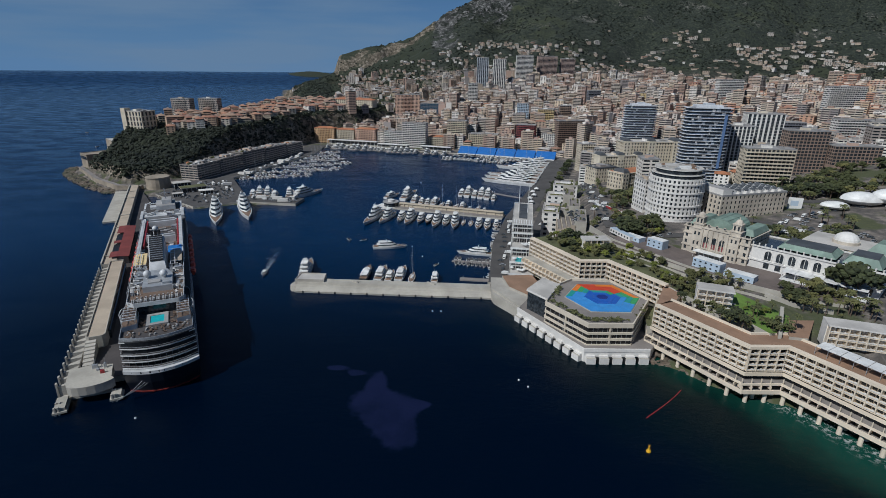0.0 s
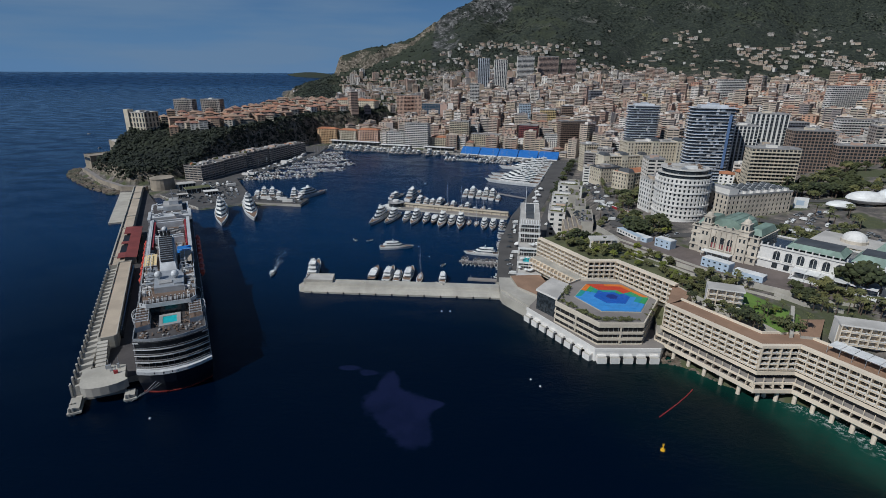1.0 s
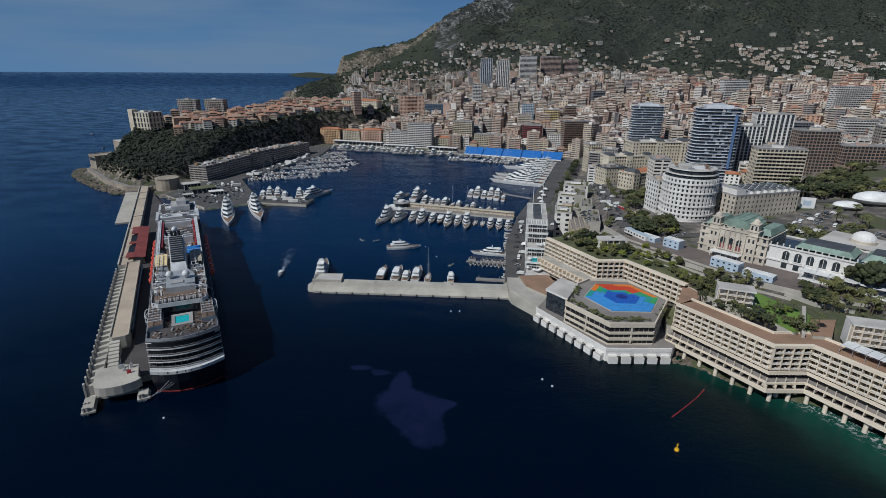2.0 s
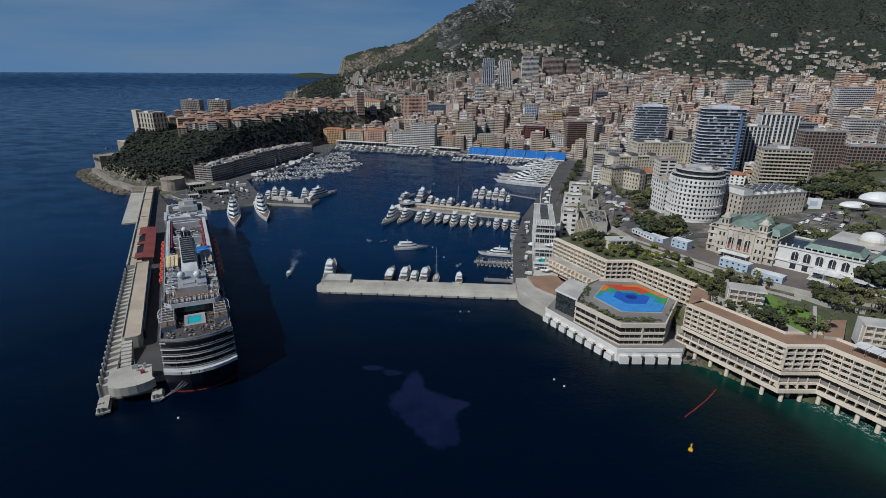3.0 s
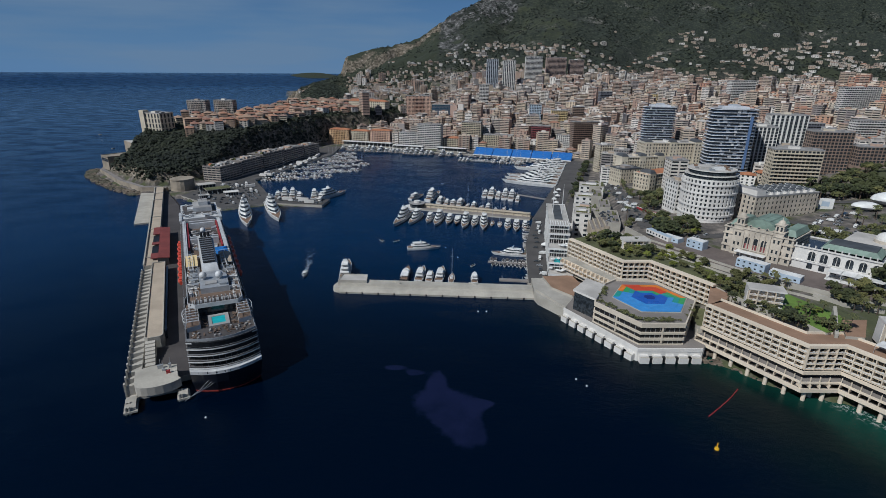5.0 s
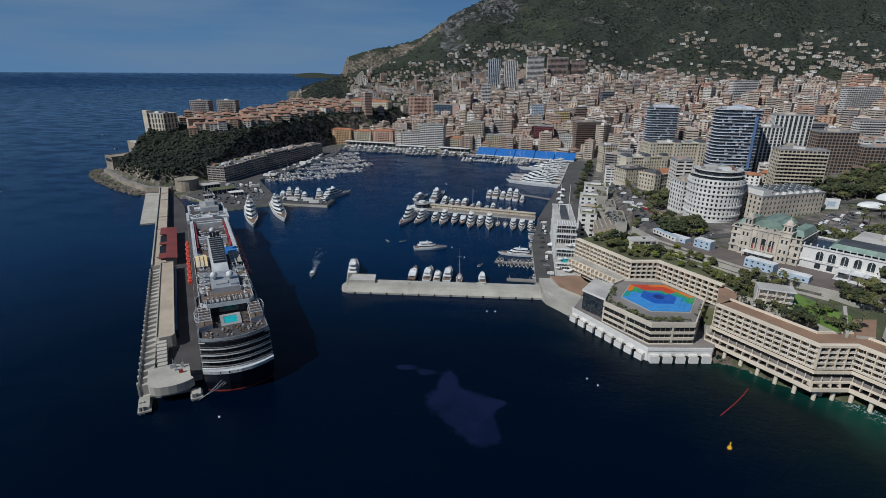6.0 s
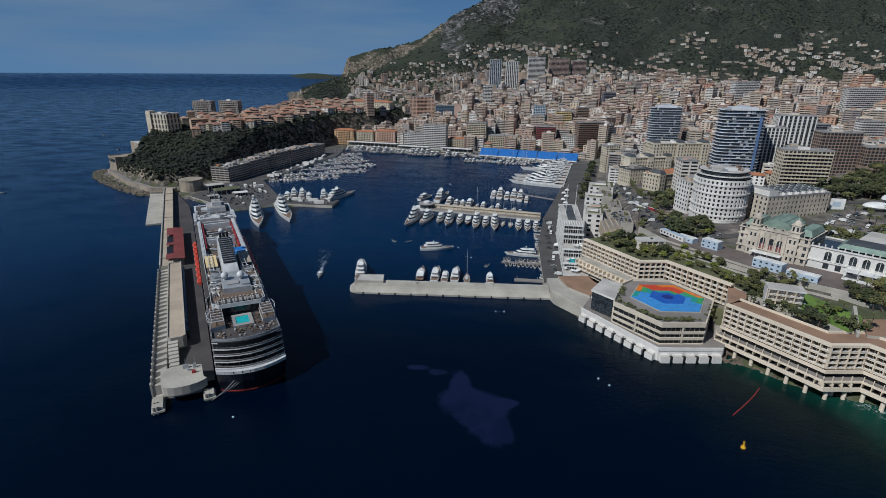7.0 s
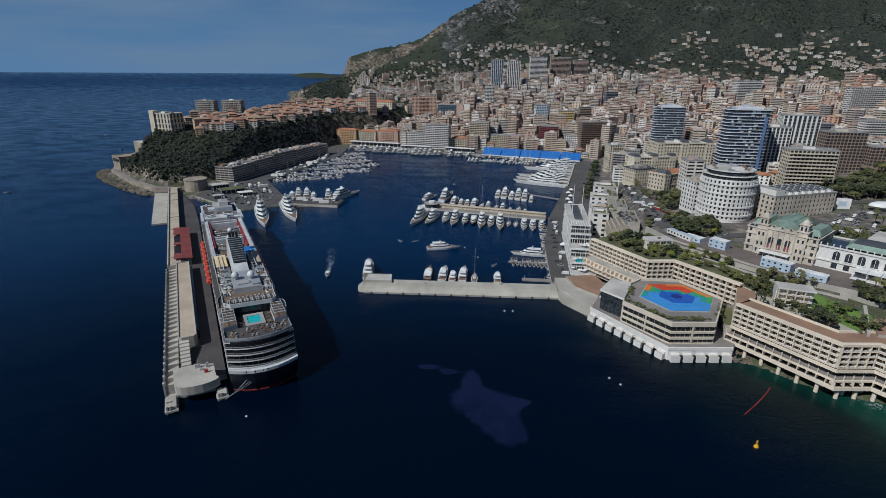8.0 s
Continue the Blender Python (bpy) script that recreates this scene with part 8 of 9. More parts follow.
def sailboat(L, label):
    ob = thing("sailing_boat", label, "boat", pose(0, 0, -800), "moored boats")
    B = L * 0.25
    s = Shape("white_paint", "wood")
    s.loft([[(x, y, z) for x, y in outline(l, b, 0.7, 0.4, 1.8, 8, y0)] for z, l, b, y0 in ((-0.5, L * 0.85, B * 0.5, 0.4), (0.1, L * 0.92, B * 0.8, 0.1), (1.1, L, B, 0))], 0)
    part("hull", s, ob)
    s = Shape("wood")
    s.prism(outline(L * 0.94, B * 0.86, 0.7, 0.4, 1.8, 8, 0.03 * L), 1.1, 1.15)
    part("deck", s, ob)
    s = Shape("white_paint", "glass")
    s.loft([[(x, y, z) for x, y in outline(L * 0.42, b, 0.9, 0.6, 2.2, 6, 0.3 * L)] for z, b in ((1.1, B * 0.5), (1.65, B * 0.42))])
    part("coachroof", s, ob)
    s = Shape("steel")
    s.tube(0, L * 0.55, 1.1, L * 1.25, 0.13, 0.07, 6)
    s.rod((0, L * 0.55, 2.6), (0, L * 0.14, 2.5), 0.09)
    for z in (0.55, 0.9):
        s.rod((-B * 0.35, L * 0.55, L * z), (B * 0.35, L * 0.55, L * z), 0.05)
    for a in ((0, L, 1.2), (0, 0, 1.2)):
        s.rod(a, (0, L * 0.55, L * 1.24), 0.025)
    part("mast", s, ob, "tall mast with boom and spreaders")
    return ob


def launch(L=6.5):
    ob = thing("motor_launch", "small open motor launch with a white hull", "boat", pose(0, 0, -800), "moored boats")
    s = Shape("white_paint")
    s.loft([[(x, y, z) for x, y in outline(l, b, 0.85, 0.45, 2.0, 6, y0)] for z, l, b, y0 in ((-0.3, L * 0.85, 1.3, 0.2), (0.7, L, 2.3, 0))])
    part("hull", s, ob)
    s = Shape("dark_deck")
    s.prism(outline(L * 0.86, 1.9, 0.85, 0.45, 2.0, 6, 0.25), 0.7, 0.76)
    part("cockpit", s, ob)
    s = Shape("glass")
    s.box(-0.7, 0.7, L * 0.5, L * 0.58, 0.7, 1.3)
    part("windscreen", s, ob)
    s = Shape("slate")
    s.box(-0.25, 0.25, -0.35, 0.1, 0.2, 1.1)
    part("outboard_motor", s, ob)
    return ob


M["blue_cover"] = plain("blue_cover", (0.03, 0.05, 0.13), 0.8, 0.2)
FLEET = {
    9: yacht("motor_boat", "small white motor boat moored in a row", 7.5, 2.6, 0, "white_wall", "dark_deck"),
    8: yacht("motor_boat", "small motor boat with a dark blue cover", 8, 2.7, 0, "white_paint", "blue_cover"),
    12: yacht("motor_boat", "dark-hulled cabin boat moored in a row", 11, 3.5, 1, "dark_hull"),
    13: yacht("motor_boat", "white cabin motor boat moored in a row", 11, 3.6, 1, "white_paint", "slate"),
    20: yacht("motor_yacht", "white motor yacht with dark windows moored stern-to", 20, 5.2, 2),
    28: yacht("motor_yacht", "white flybridge motor yacht moored stern-to", 28, 6.4, 2),
    38: yacht("motor_yacht", "large white motor yacht with stacked decks", 38, 7.8, 3),
    48: yacht("motor_yacht", "large white motor yacht with stacked decks", 48, 8.8, 3),
    72: yacht("superyacht", "very large white superyacht with four decks", 72, 12.5, 4),
    29: yacht("motor_yacht", "dark-hulled motor yacht with timber decks", 28, 6.4, 1, "dark_hull"),
    16: sailboat(18, "white sailing boat with a tall bare mast"),
    6: launch(),
}


def moor(size, x, y, turn):
    """A boat with its stern at a place and its bow turned that way, in degrees from +x."""
    return copy_thing(FLEET[size], pose(x, y, 0, 0, 0, turn - 90))


def row(sizes, a, b, turn, seed=0, skip=0.06):
    """Boats side by side along a line from a to b until it is full."""
    rnd = random.Random(seed)
    L, d = span_len(a, b), 0.0
    while True:
        k = rnd.choice(sizes)
        w = {9: 3.1, 8: 3.2, 12: 4.1, 13: 4.2, 20: 6.0, 28: 7.4, 38: 9.0, 48: 10.0, 72: 14.0, 29: 7.4, 16: 5.4, 6: 3.0}[k]
        if d + w > L:
            return
        if rnd.random() > skip:
            t = (d + w / 2) / L
            moor(k, a[0] + (b[0] - a[0]) * t, a[1] + (b[1] - a[1]) * t, turn + rnd.uniform(-2.5, 2.5))
        d += w


def pontoon(a, b, w=3.0, label="grey floating pontoon with steel piles"):
    s = Shape("paving")
    L = span_len(a, b)
    ob = thing("pontoon", label, "pontoon", frame_on(a, b), "pontoons")
    s.box(0, L, -w / 2, w / 2, -0.5, 0.8)
    part("deck", s, ob)
    p = Shape("steel")
    p.tube(0, 0, -3, 2.4, 0.18, n=6)
    me = p.mesh("pile")
    for k in range(max(2, int(L / 14))):
        part("pile", me, ob, at=pose(2 + 14 * k, w / 2 + 0.2, 0))


def build_boats():
    # inner jetty, bows to the south
    for x, y, k, t in ((-69, 495, 48, -103), (-57, 491, 38, -104), (-46, 489, 28, -98), (-36.5, 489, 38, -98), (-27, 485, 28, -97), (-19.5, 483, 29, -96), (-11, 482, 38, -97), (-2.5, 478, 28, -98), (5.5, 479, 38, -94),
                       (20, 470, 16, -96), (28, 470, 28, -98), (36, 468, 28, -98), (43.5, 466, 20, -96), (13, 473, 16, -96)):
        moor(k, x, y, t)
    for x, y, k, t in ((-74, 553, 28, 60), (-54, 545, 48, 75), (-42, 536, 28, 76), (-34, 532, 20, 74), (-27, 530, 20, 77), (-20, 528, 28, 77), (-12, 524, 16, 77), (-5, 522, 20, 76), (3, 518, 16, 76), (10, 516, 20, 76), (18, 513, 13, 76), (26, 511, 16, 76), (33, 509, 13, 76)):
        moor(k, x, y, t)
    # short breakwater
    for x, y, k, t in ((-57, 320, 29, 88), (-47, 320, 28, 85), (-40, 320, 20, 85), (-33, 320, 28, 85), (-24.5, 320, 16, 87), (-8.5, 319, 20, 88), (-98, 320, 38, 96)):
        moor(k, x, y, t)
    # under way and at anchor
    for x, y, k, t in ((-61, 388, 28, 9), (34, 377, 28, 172), (-129, 336, 13, -82), (-83, 407, 6, 130), (-70, 410, 6, -140), (-10, 352, 6, 60), (-40, 640, 6, 100)):
        moor(k, x, y, t)
    # eastern basin
    pontoon((47, 590), (80, 566))
    for k, (x, y) in enumerate(((9, 570), (16, 566), (24, 564), (31, 560), (38, 556), (45, 552))):
        moor((28, 38, 28, 38, 38, 20)[k], x, y, 77)
    pontoon((3, 363), (34, 358))
    pontoon((9, 328), (31, 326), 4.5)
    row((9, 6, 9), (4, 365), (33, 360), 84, 3)
    row((9, 6, 6), (5, 361), (33, 356), -96, 4)
    row((6, 9), (34, 330), (48, 470), 172, 5, 0.4)
    # big yachts on the eastern quay
    for k in range(9):
        t = k / 8
        moor((72, 72, 72, 48, 48, 72, 48, 48, 38)[k], 103 + 44 * t, 632 + 166 * t, 158 + 10 * t)
    # head of the harbour
    row((20, 28, 38, 28, 20, 38), (-232, 938), (-8, 874), -106, 6)
    row((13, 20, 16, 20, 12), (0, 870), (142, 800), -112, 7)
    pontoon((-20, 830), (86, 800))
    row((13, 20, 16, 13), (-18, 828), (84, 799), -106, 8)
    row((13, 9, 16), (-18, 832), (84, 803), 74, 9)
    # western basin: pontoons with small boats
    for n, (a, b) in enumerate((((-262, 725), (-156, 778)), ((-272, 684), (-160, 730)), ((-278, 650), (-190, 680)), ((-252, 772), (-172, 812)), ((-244, 815), (-190, 845)), ((-240, 856), (-196, 880)))):
        pontoon(a, b, 2.4)
        row((9, 13, 8, 13, 16, 12), (a[0], a[1] + 1.5), (b[0], b[1] + 1.5), 116, 20 + n)
        row((9, 13, 8, 12, 9), (a[0], a[1] - 1.5), (b[0], b[1] - 1.5), -64, 30 + n)
    # western pier
    row((28, 38, 20, 28, 48), (-226, 549), (-162, 543), 100, 40)
    moor(48, -176, 545, 60)
    moor(72, -240, 502, -66)
    moor(72, -221, 520, -63)
    for x, y, t in ((-470, 330, 60), (-560, 560, 20), (-640, 900, 80), (-330, 215, 70), (-800, 1100, 10)):
        moor(9, x, y, t)
    for obs in FLEET.values():
        for o in list(obs.children_recursive):
            bpy.data.objects.remove(o)
        bpy.data.objects.remove(obs)


build_boats()


def build_sea_marks():
    ob = thing("buoy", "yellow marker buoy with a topmark floating off the hotel", "buoy", pose(80.9, 163, 0))
    s = Shape("yellow")
    s.tube(0, 0, -0.4, 0.7, 1.0, 0.8, 12)
    part("float", s, ob)
    s = Shape("yellow")
    s.tube(0, 0, 0.7, 2.4, 0.35, 0.12, 8)
    part("tower", s, ob)
    s = Shape("yellow")
    s.rod((-0.4, 0, 2.3), (0.4, 0, 3.1), 0.1)
    s.rod((0.4, 0, 2.3), (-0.4, 0, 3.1), 0.1)
    part("topmark", s, ob)
    for x, y in ((36.6, 208.4), (40.3, 203.1), (-2.3, 278.2), (-7.4, 278), (-124.4, 173.6), (-30, 395), (-20, 372)):
        b = thing("mooring_buoy", "small white round mooring buoy", "buoy", pose(x, y, 0), "mooring buoys")
        s = Shape("white_paint")
        s.dome(0, 0, 0.0, 0.5, 0.6, 10, 4)
        s.tube(0, 0, -0.4, 0.0, 0.5, n=10)
        part("float", s, b)
    rnd = random.Random(8)
    V, F = [], []
    for k in range(230):
        t = rnd.random() ** 1.6
        x = -129 - 9 * t + rnd.gauss(0, 0.5 + 2.6 * t)
        y, r = 337 + 52 * t + rnd.uniform(-2, 2), rnd.uniform(0.08, 0.3) * (1.2 - 0.7 * t)
        i = len(V)
        V += [(x + r * rnd.uniform(0.6, 1.4) * math.cos(q * 1.047), y + 1.6 * r * rnd.uniform(0.6, 1.4) * math.sin(q * 1.047), 0.16) for q in range(6)]
        V.append((x, y, 0.24))
        F += [(i + q, i + (q + 1) % 6, i + 6) for q in range(6)]
    me = bpy.data.meshes.new("wake")
    me.from_pydata(V, [], F)
    me.materials.append(M["foam"])
    tagged(new("wake", me), "white foam trail behind a small motor boat", "foam", kind="stuff")
    ob = thing("floating_boom", "red floating boom line curving out from the rocks", "boom")
    rnd = random.Random(2)
    for k in range(34):
        t = k / 33
        x, y = 109.5 - 22 * t + 2.5 * math.sin(t * 3.1), 203.5 - 20 * t + 1.5 * math.sin(t * 3.1)
        s = Shape("red_paint")
        s.rod((x, y, 0.1), (x - 0.62, y - 0.6, 0.1), 0.24, 0, 6)
        part("float", s, ob)
    # rocks along the foot of the hotel and the headland
    V, F = [], []
    pts = []
    for k in range(900):
        t = rnd.random()
        line = [(103, 230), (116, 224), (134, 205), (152, 199), (172, 182), (215, 150)]
        i = min(int(t * 5), 4)
        f = t * 5 - i
        off = rnd.uniform(-3.5, 10)
        x = line[i][0] + (line[i + 1][0] - line[i][0]) * f + off * 0.8
        y = line[i][1] + (line[i + 1][1] - line[i][1]) * f + off * 0.6
        pts.append((x, y, 0.05 + 0.3 * max(off, -0.8), rnd.uniform(0.4, 1.7), 0.6))
    for k in range(500):
        t = rnd.random()
        line = [(-384, 560), (-436, 596), (-474, 630), (-514, 668), (-536, 710)]
        i = min(int(t * 4), 3)
        f = t * 4 - i
        off = rnd.uniform(-9, 3)
        pts.append((line[i][0] + (line[i + 1][0] - line[i][0]) * f + off * 0.6, line[i][1] + (line[i + 1][1] - line[i][1]) * f + off, 0.3, rnd.uniform(0.8, 3.2), 0.6))
    k = 0
    for x, y, z, r, q in pts:
        P, faces = CLUMPS[rnd.randrange(6)]
        V.append(np.stack([x + P[:, 0] * r, y + P[:, 1] * r, z + P[:, 2] * r * q], -1))
        F += [tuple(k + i for i in f) for f in faces]
        k += len(P)
    me = bpy.data.meshes.new("shore_rocks")
    me.from_pydata(np.concatenate(V).tolist(), [], F)
    me.materials.append(M["rock"])
    tagged(new("shore_rocks", me), "pale brown boulders along the waterline", "rocks", kind="stuff")


build_sea_marks()


def build_town():
    """Fills the slopes with houses: each a thing near the harbour, one joined mass further off."""
    rnd = random.Random(7)
    kinds = []
    base = pose(0, 0, -500)
    for w, d, fl, style, roofing, bay, pier, band, deep in ((16, 13, 6, "flat", "pale_roof", 8, 0.12, 0.5, 0.9), (20, 14, 8, "flat", "grey_roof", 3.6, 0.5, 0.42, 0.4), (15, 13, 5, "hip", "tile_roof", 4.0, 0.6, 0.42, 0.35), (13, 12, 4, "hip", "tile_roof", 4.0, 0.6, 0.42, 0.35),
                                                            (24, 14, 9, "flat", "pale_roof", 12, 0.08, 0.48, 1.1), (18, 15, 11, "flat", "grey_roof", 6, 0.2, 0.46, 0.8), (14, 12, 7, "flat", "pale_roof", 7, 0.15, 0.5, 0.9), (19, 13, 5, "hip", "tile_roof", 4.0, 0.6, 0.42, 0.35), (17, 12, 3, "hip", "tile_roof", 4.0, 0.6, 0.42, 0.3), (24, 12, 4, "hip", "tile_roof", 4.0, 0.6, 0.42, 0.3)):
        label = "rendered town house with a clay tile roof" if style == "hip" else "rendered block of flats with balconies and flat roof"
        kinds.append((flats(base, w, d, fl, 3.1, bay, pier, band, style, "facade", label, 0, roofing=roofing, deep=deep), w, d, fl, style))
    far, stock = {key: [[], [], [], 0] for key in ("town", "warm", "old", "villa")}, {}
    count = 0
    used = set()
    spots = []
    y = 320.0
    while y < 2350:
        x = -900.0
        step = 18.5 if y < 1000 else 18 if y < 1560 else 21
        while x < 1500:
            spots.append((x + rnd.uniform(-7, 7), y + rnd.uniform(-6, 6)))
            x += step
        y += step * 0.92
    P = np.array(spots)
    Hh = height(P[:, 0], P[:, 1])
    dF, al = seg_dist(P[:, 0], P[:, 1], FOOT)
    up = inside(P[:, 0], P[:, 1], UPHILL)
    dM, _ = seg_dist(P[:, 0], P[:, 1], MESA, True)
    onrock = inside(P[:, 0], P[:, 1], MESA) & (dM > 26)
    dS, _ = seg_dist(P[:, 0], P[:, 1], SPUR)
    gx = height(P[:, 0] + 4, P[:, 1]) - height(P[:, 0] - 4, P[:, 1])
    gy = height(P[:, 0], P[:, 1] + 4) - height(P[:, 0], P[:, 1] - 4)
    steep = np.hypot(gx, gy) / 8
    for i, (x, y) in enumerate(spots):
        h, d = Hh[i], dF[i]
        if (y < 485 and x < 168) or (y < 345 and x < 275) or not (up[i] or onrock[i]) or h < 1.5 or steep[i] > 0.95 or abs(x) > 0.98 * (y + 250):
            continue
        a, b = FOOT[int(min(al[i], len(FOOT) - 2))], FOOT[int(min(al[i], len(FOOT) - 2)) + 1]
        turn = heading(b, a) + rnd.choice((0, 0, 0, 0, 0, 90)) + rnd.uniform(-14, 14)
        if onrock[i]:
            if not (-520 < x < -200 and 780 < y < 1230) or dM[i] < 34 or rnd.random() < 0.08:
                continue
            pick = rnd.choice((8, 9, 9, 9))
            h -= 3.5
        elif d < 22:
            continue
        elif h > 112 or d > 690:
            clump = math.sin(x / 58) * math.sin(y / 41 + 1) + 0.5 * math.sin(x / 21 + y / 27) + 0.35 * math.sin(x / 9.3 - y / 12.1)
            if x < -60:
                keep = 0.7 if h < 118 else 0.55 if h < 165 and x > -300 else 0.0
            elif x < 520:
                keep = 0.9 if h < 165 else 0.75 if h < 232 else 0.04
            elif x < 980:
                keep = 0.7 if h < 135 else 0.22 if h < 200 else 0.5 if 245 < h < 285 and 820 < x < 930 else 0.1 if h < 290 else 0.0
            else:
                keep = 0.8 if h < 215 else 0.5 if h < 260 else 0.05
            if h > 320 or rnd.random() > keep * (1.3 if clump > 0.0 else 0.25) or steep[i] > 0.9:
                continue
            pick = -1
        elif d > 470 or (x < -60 and y > 1150):
            pick = rnd.choice((0, 1, 2, 3, 6, 7, 4)) if rnd.random() > (0.3 if x > -60 else 0.85) else -1
        else:
            pick = rnd.choice((0, 1, 2, 3, 4, 5, 6, 7, 0, 1, 6))
        w, dd, fl = (kinds[pick][1:4]) if pick >= 0 else (rnd.uniform(12, 20), rnd.uniform(8, 11), rnd.choice((2, 2, 3, 3, 4)))
        if not free(x, y, max(w, dd) * 0.5) or (dS[i] < 75 and not onrock[i]):
            continue
        m = pose(x, y, h, 0, 0, turn)
        if pick >= 0 and y < 1120 and count < 130 and not onrock[i] and x < 0.84 * y + 40:
            count += 1
            copy_thing(kinds[pick][0], m)
        else:
            centre = -20 < x < 560 and 60 < d
            if onrock[i]:
                fl = max(3, fl + rnd.choice((0, 0, 1, 1, 2)))
            else:
                fl = max(2, fl + rnd.choice((-1, 0, 1, 1, 2, 4, 6) if centre else (-3, -2, -2, -1, -1, 0, 0, 2)) if pick >= 0 else fl)
            side = 2 if y < 760 else int(x > 0)
            key = (pick, fl, side) if pick >= 0 else (-1 - rnd.randrange(6), fl, 1)
            if key not in stock:
                if pick < 0:
                    w, dd, fl = rnd.uniform(12, 28), rnd.uniform(7, 11), rnd.choice((1, 2, 2, 2, 3))
                t = Shape()
                banded = pick >= 0 and len(stock) % 3 > 0
                top = facade(t, w, dd, 0, fl, 3.1, 8.0 if banded else 6.6 if pick >= 0 else 8.0, 0.1 if banded else 0.58, 0.56 if banded else 0.46, 0, 1, 0.6 if banded else 0.35, ((0, 1), (0, 3), (0, 1, 3))[side] if pick >= 0 else (0,), False)
                if pick >= 0 and kinds[pick][4] == "flat":
                    for f in range(1, fl):
                        x0, x1 = ((-0.46, 0.12), (-0.2, 0.44), (-0.47, 0.47), (-0.36, -0.04))[len(stock) % 4]
                        t.box(w * x0, w * x1, -dd / 2 - 1.3, -dd / 2 + 0.1, f * 3.1 - 0.15, f * 3.1 + 0.8, 3)
                if (pick < 0 and len(stock) % 2) or (pick >= 0 and kinds[pick][4] == "hip"):
                    e = rect(w, dd, -0.5)
                    r2 = rect(max(w - dd, 0) + 0.6, max(dd - w, 0) + 0.6)
                    t.loft([[(p[0], p[1], top) for p in e], [(p[0], p[1], top + min(w, dd) * 0.2) for p in r2]], 2)
                    t.box(w * 0.12, w * 0.2, dd * 0.02, dd * 0.12, top, top + min(w, dd) * 0.2 + 0.9, 3)
                else:
                    t.prism(rect(w, dd, -0.2), top, top + 0.35, 2)
                    t.ring(rect(w, dd, -0.2), rect(w, dd, 0.25), top + 0.35, top + 1.1, 0)
                    if pick >= 0:
                        t.box(-w * 0.2, w * 0.15, -dd * 0.2, dd * 0.2, top + 0.3, top + 3.4, 0)
                        t.box(w * 0.24, w * 0.38, -dd * 0.3, dd * 0.05, top + 0.3, top + 1.9, 3)
                        t.box(-w * 0.42, -w * 0.3, dd * 0.05, dd * 0.3, top + 0.3, top + 1.6, 1)
                stock[key] = (np.array(t.v), t.f, t.s)
            V, F, S = stock[key]
            s = far["villa" if pick < 0 else "old" if onrock[i] else "warm" if x > 400 and y < 1250 and rnd.random() < 0.3 else "town"]
            k = s[3]
            c, q = math.cos(radians(turn)), math.sin(radians(turn))
            places = [(x, y, h, 1.0)]
            if pick < 0:
                places = [(x, y, h, rnd.uniform(0.55, 1.05))]
            for ax, ay, az, size in places:
                k = s[3]
                s[0].append(np.stack([ax + (V[:, 0] * c - V[:, 1] * q) * size, ay + (V[:, 0] * q + V[:, 1] * c) * size, az + V[:, 2] * size], -1))
                s[1] += [tuple(k + e for e in f) for f in F]
                s[2] += S
                s[3] = k + len(V)
    for ob, *_ in kinds:
        for o in list(ob.children_recursive):
            bpy.data.objects.remove(o)
        bpy.data.objects.remove(ob)
    for key, name, mat, roofing, label in (("town", "distant_houses", "facade_pieces", "roof_pieces", "dense cream and ochre blocks of flats on the slope"), ("warm", "ochre_houses", "ochre_pieces", "tile_pieces", "ochre and terracotta blocks of flats on the slope"),
                                           ("old", "old_town_houses", "old_pieces", "tile_pieces", "cream old town houses with clay tile roofs on the rock"), ("villa", "hillside_villas", "villa_pieces", "roof_pieces", "pale villas with clay roofs scattered on the hillside")):
        me = bpy.data.meshes.new(name)
        me.from_pydata(np.concatenate(far[key][0]).tolist(), [], far[key][1])
        for m_ in (mat, "far_pane", roofing, "balcony_paint"):
            me.materials.append(M[m_])
        me.polygons.foreach_set("material_index", far[key][2])
        me.update()
        tagged(new(name, me), label, "buildings", kind="stuff")


build_town()


def scatter(name, label, mat, places, kind="stuff", category="trees"):
    """Joins many foliage clumps; places are (x, y, z, radius, squash)."""
    V, Fc, k, rnd = [], [], 0, random.Random(len(places))
    for x, y, z, r, q in places:
        pts, faces = CLUMPS[rnd.randrange(6)]
        a = rnd.uniform(0, 6.28)
        c, s_ = math.cos(a), math.sin(a)
        p = pts * r
        V.append(np.stack([x + p[:, 0] * c - p[:, 1] * s_, y + p[:, 0] * s_ + p[:, 1] * c, z + p[:, 2] * q], -1))
        Fc += [tuple(k + i for i in f) for f in faces]
        k += len(pts)
    me = bpy.data.meshes.new(name)
    me.from_pydata(np.concatenate(V).tolist(), [], Fc)
    me.materials.append(M[mat])
    me.update()
    return tagged(new(name, me), label, category, kind=kind)


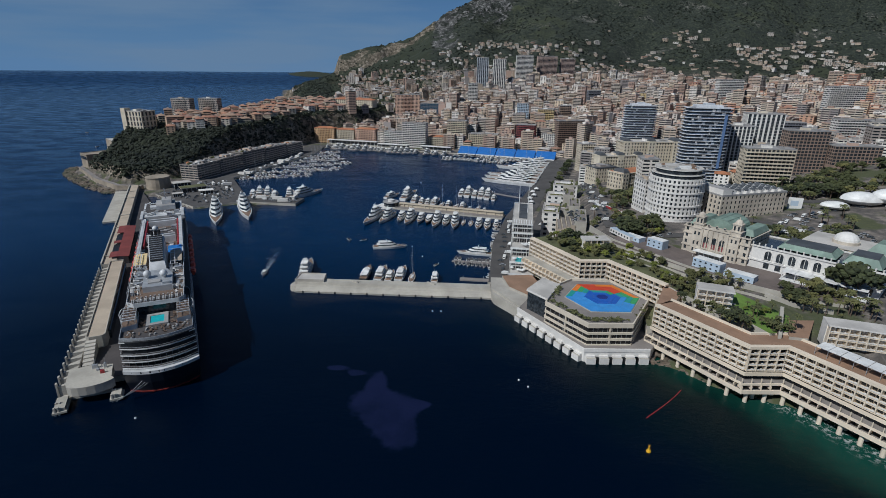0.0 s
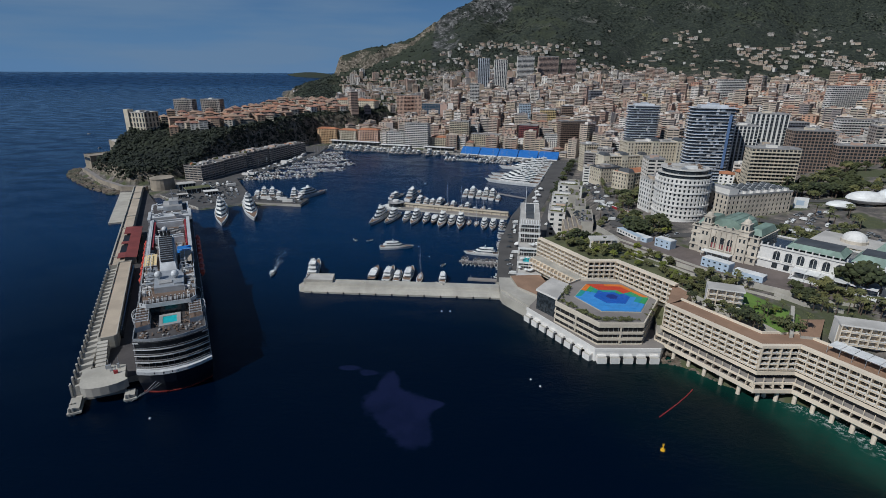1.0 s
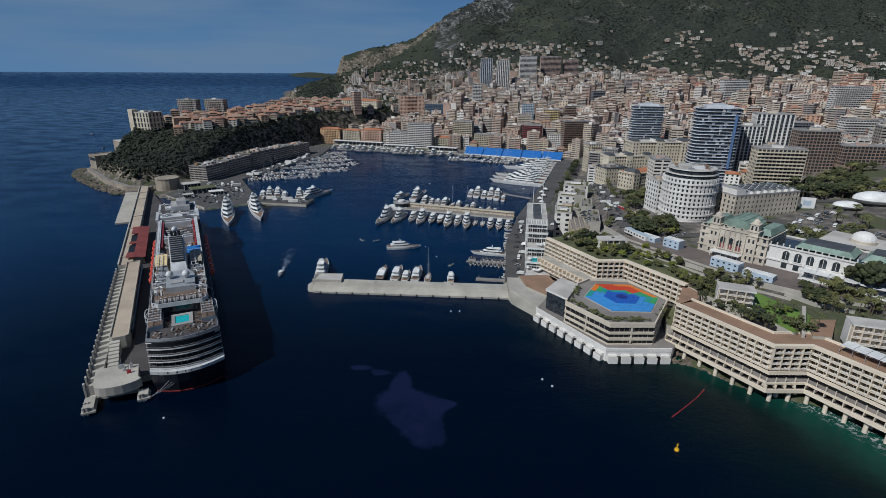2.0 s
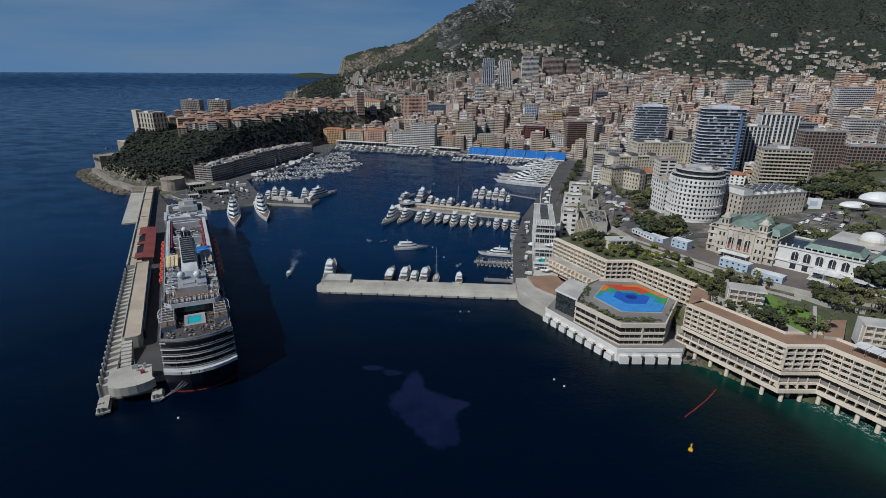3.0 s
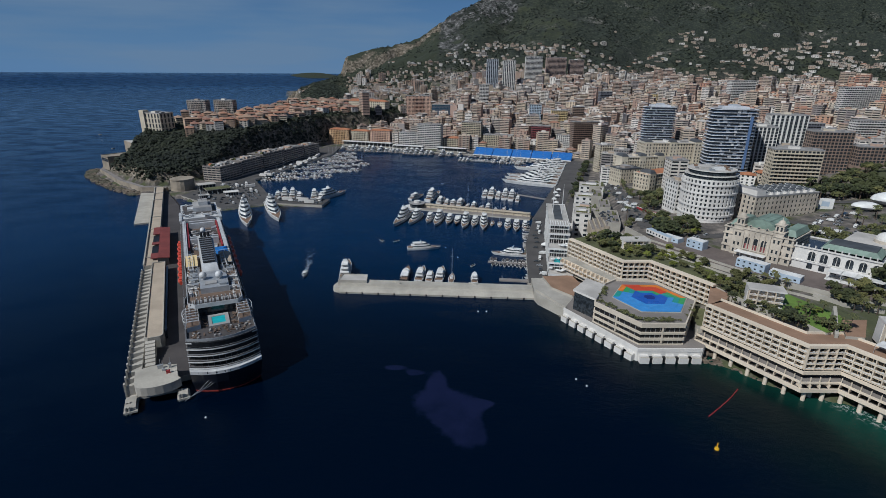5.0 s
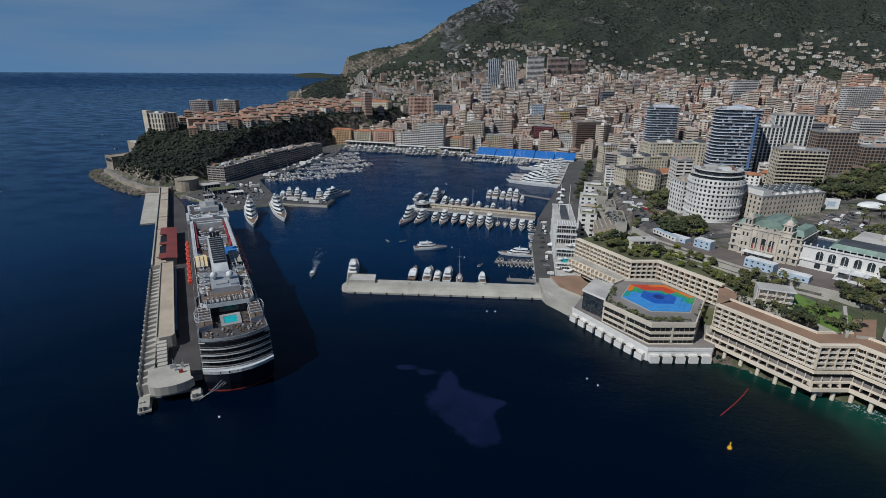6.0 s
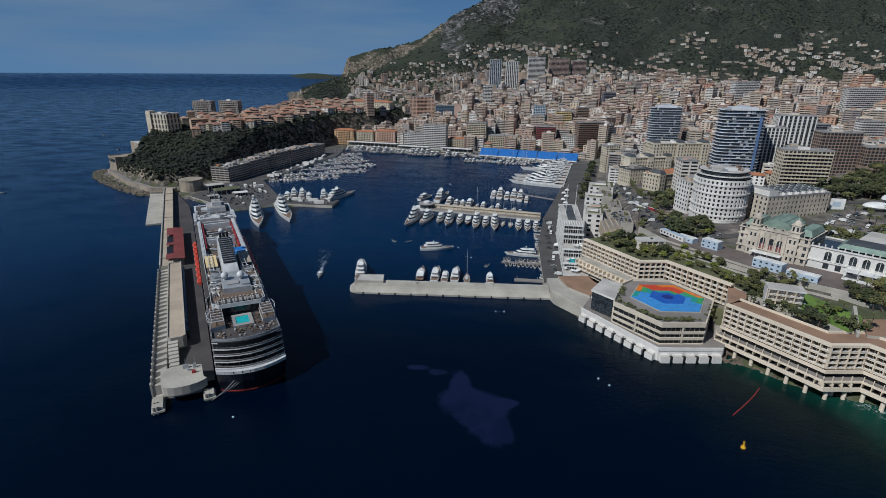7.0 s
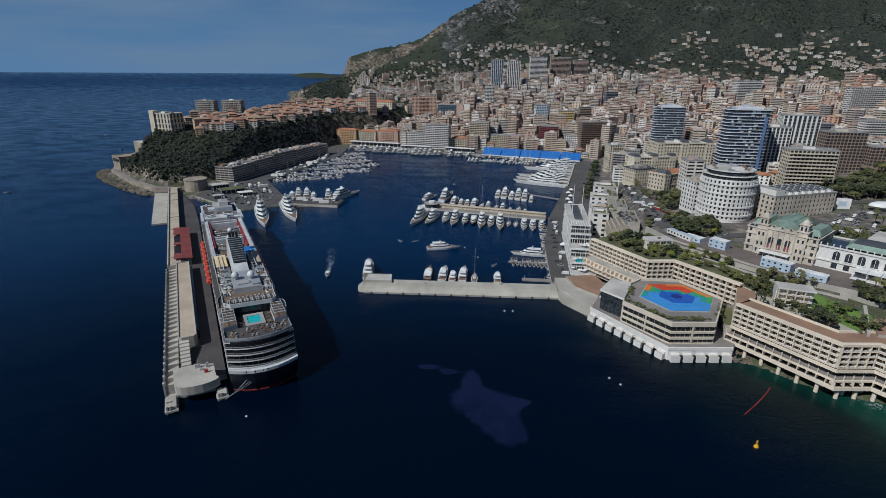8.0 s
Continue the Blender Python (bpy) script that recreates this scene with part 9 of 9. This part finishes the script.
def build_woods():
    rnd = random.Random(11)
    # trees all over the rock
    pts = [(rnd.uniform(-540, -100), 590 + 660 * rnd.random() ** 1.5) for _ in range(62000)]
    P = np.array(pts)
    dM, _ = seg_dist(P[:, 0], P[:, 1], MESA, True)
    ok = inside(P[:, 0], P[:, 1], MESA)
    h = height(P[:, 0], P[:, 1])
    places = []
    for (x, y), d, o, z in zip(pts, dM, ok, h):
        crown = (d > 34 and 790 < y < 1230 and x < -215)
        if not o or z < 8 or (crown and rnd.random() < 0.9) or (z < 22 and y < 740 and rnd.random() < 0.6):
            continue
        r = rnd.uniform(0.8, 1.9) if rnd.random() < 0.9 else rnd.uniform(2.0, 3.6)
        places.append((x, y, z + r * 0.5 + max(0.0, 2.6 * math.sin(x / 4.3 + 2 * math.sin(y / 6.1)) * math.sin(y / 5.2)), r, 0.9))
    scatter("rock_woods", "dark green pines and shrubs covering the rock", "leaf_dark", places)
    # scrub and small trees on the mountain and between the houses
    pts = [(rnd.uniform(-700, 1900), rnd.uniform(1400, 2550)) for _ in range(34000)]
    P = np.array(pts)
    h = height(P[:, 0], P[:, 1])
    up = inside(P[:, 0], P[:, 1], UPHILL)
    gx = height(P[:, 0] + 4, P[:, 1]) - height(P[:, 0] - 4, P[:, 1])
    gy = height(P[:, 0], P[:, 1] + 4) - height(P[:, 0], P[:, 1] - 4)
    wood = lumps(P[:, 0], P[:, 1], 60, 8) + 0.6 * lumps(P[:, 0], P[:, 1], 23, 9)
    places = []
    for i, (x, y) in enumerate(pts):
        if x < -20 and y > 1960 and h[i] > 135 and rnd.random() < 0.75:
            continue
        if not up[i] or h[i] < 45 or math.hypot(gx[i], gy[i]) / 8 > 1.5 or abs(x) > 0.95 * y + 100 or (wood[i] < 0.0 and h[i] > 165 and rnd.random() < 0.8):
            continue
        r = rnd.uniform(1.5, 4.2)
        places.append((x, y, h[i] + r * 0.3, r, 0.75))
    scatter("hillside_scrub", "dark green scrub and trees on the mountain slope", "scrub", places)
    # street and garden trees among the houses
    pts = [(rnd.uniform(-420, 800), rnd.uniform(380, 1500)) for _ in range(26000)]
    P = np.array(pts)
    h = height(P[:, 0], P[:, 1])
    up = inside(P[:, 0], P[:, 1], UPHILL)
    dF, _ = seg_dist(P[:, 0], P[:, 1], FOOT)
    wood = lumps(P[:, 0], P[:, 1], 31, 12) + 0.7 * lumps(P[:, 0], P[:, 1], 13, 13)
    places = []
    for i, (x, y) in enumerate(pts):
        if not up[i] or dF[i] < 26 or wood[i] < 0.25 or abs(x) > 0.95 * y + 60 or not all((x - a) ** 2 + (y - b) ** 2 > (c * 0.8) ** 2 for a, b, c in KEEP_OUT if c > 12):
            continue
        r = rnd.uniform(1.0, 2.6)
        places.append((x, y, h[i] + r, r, 0.9))
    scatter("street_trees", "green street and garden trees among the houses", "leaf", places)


build_woods()
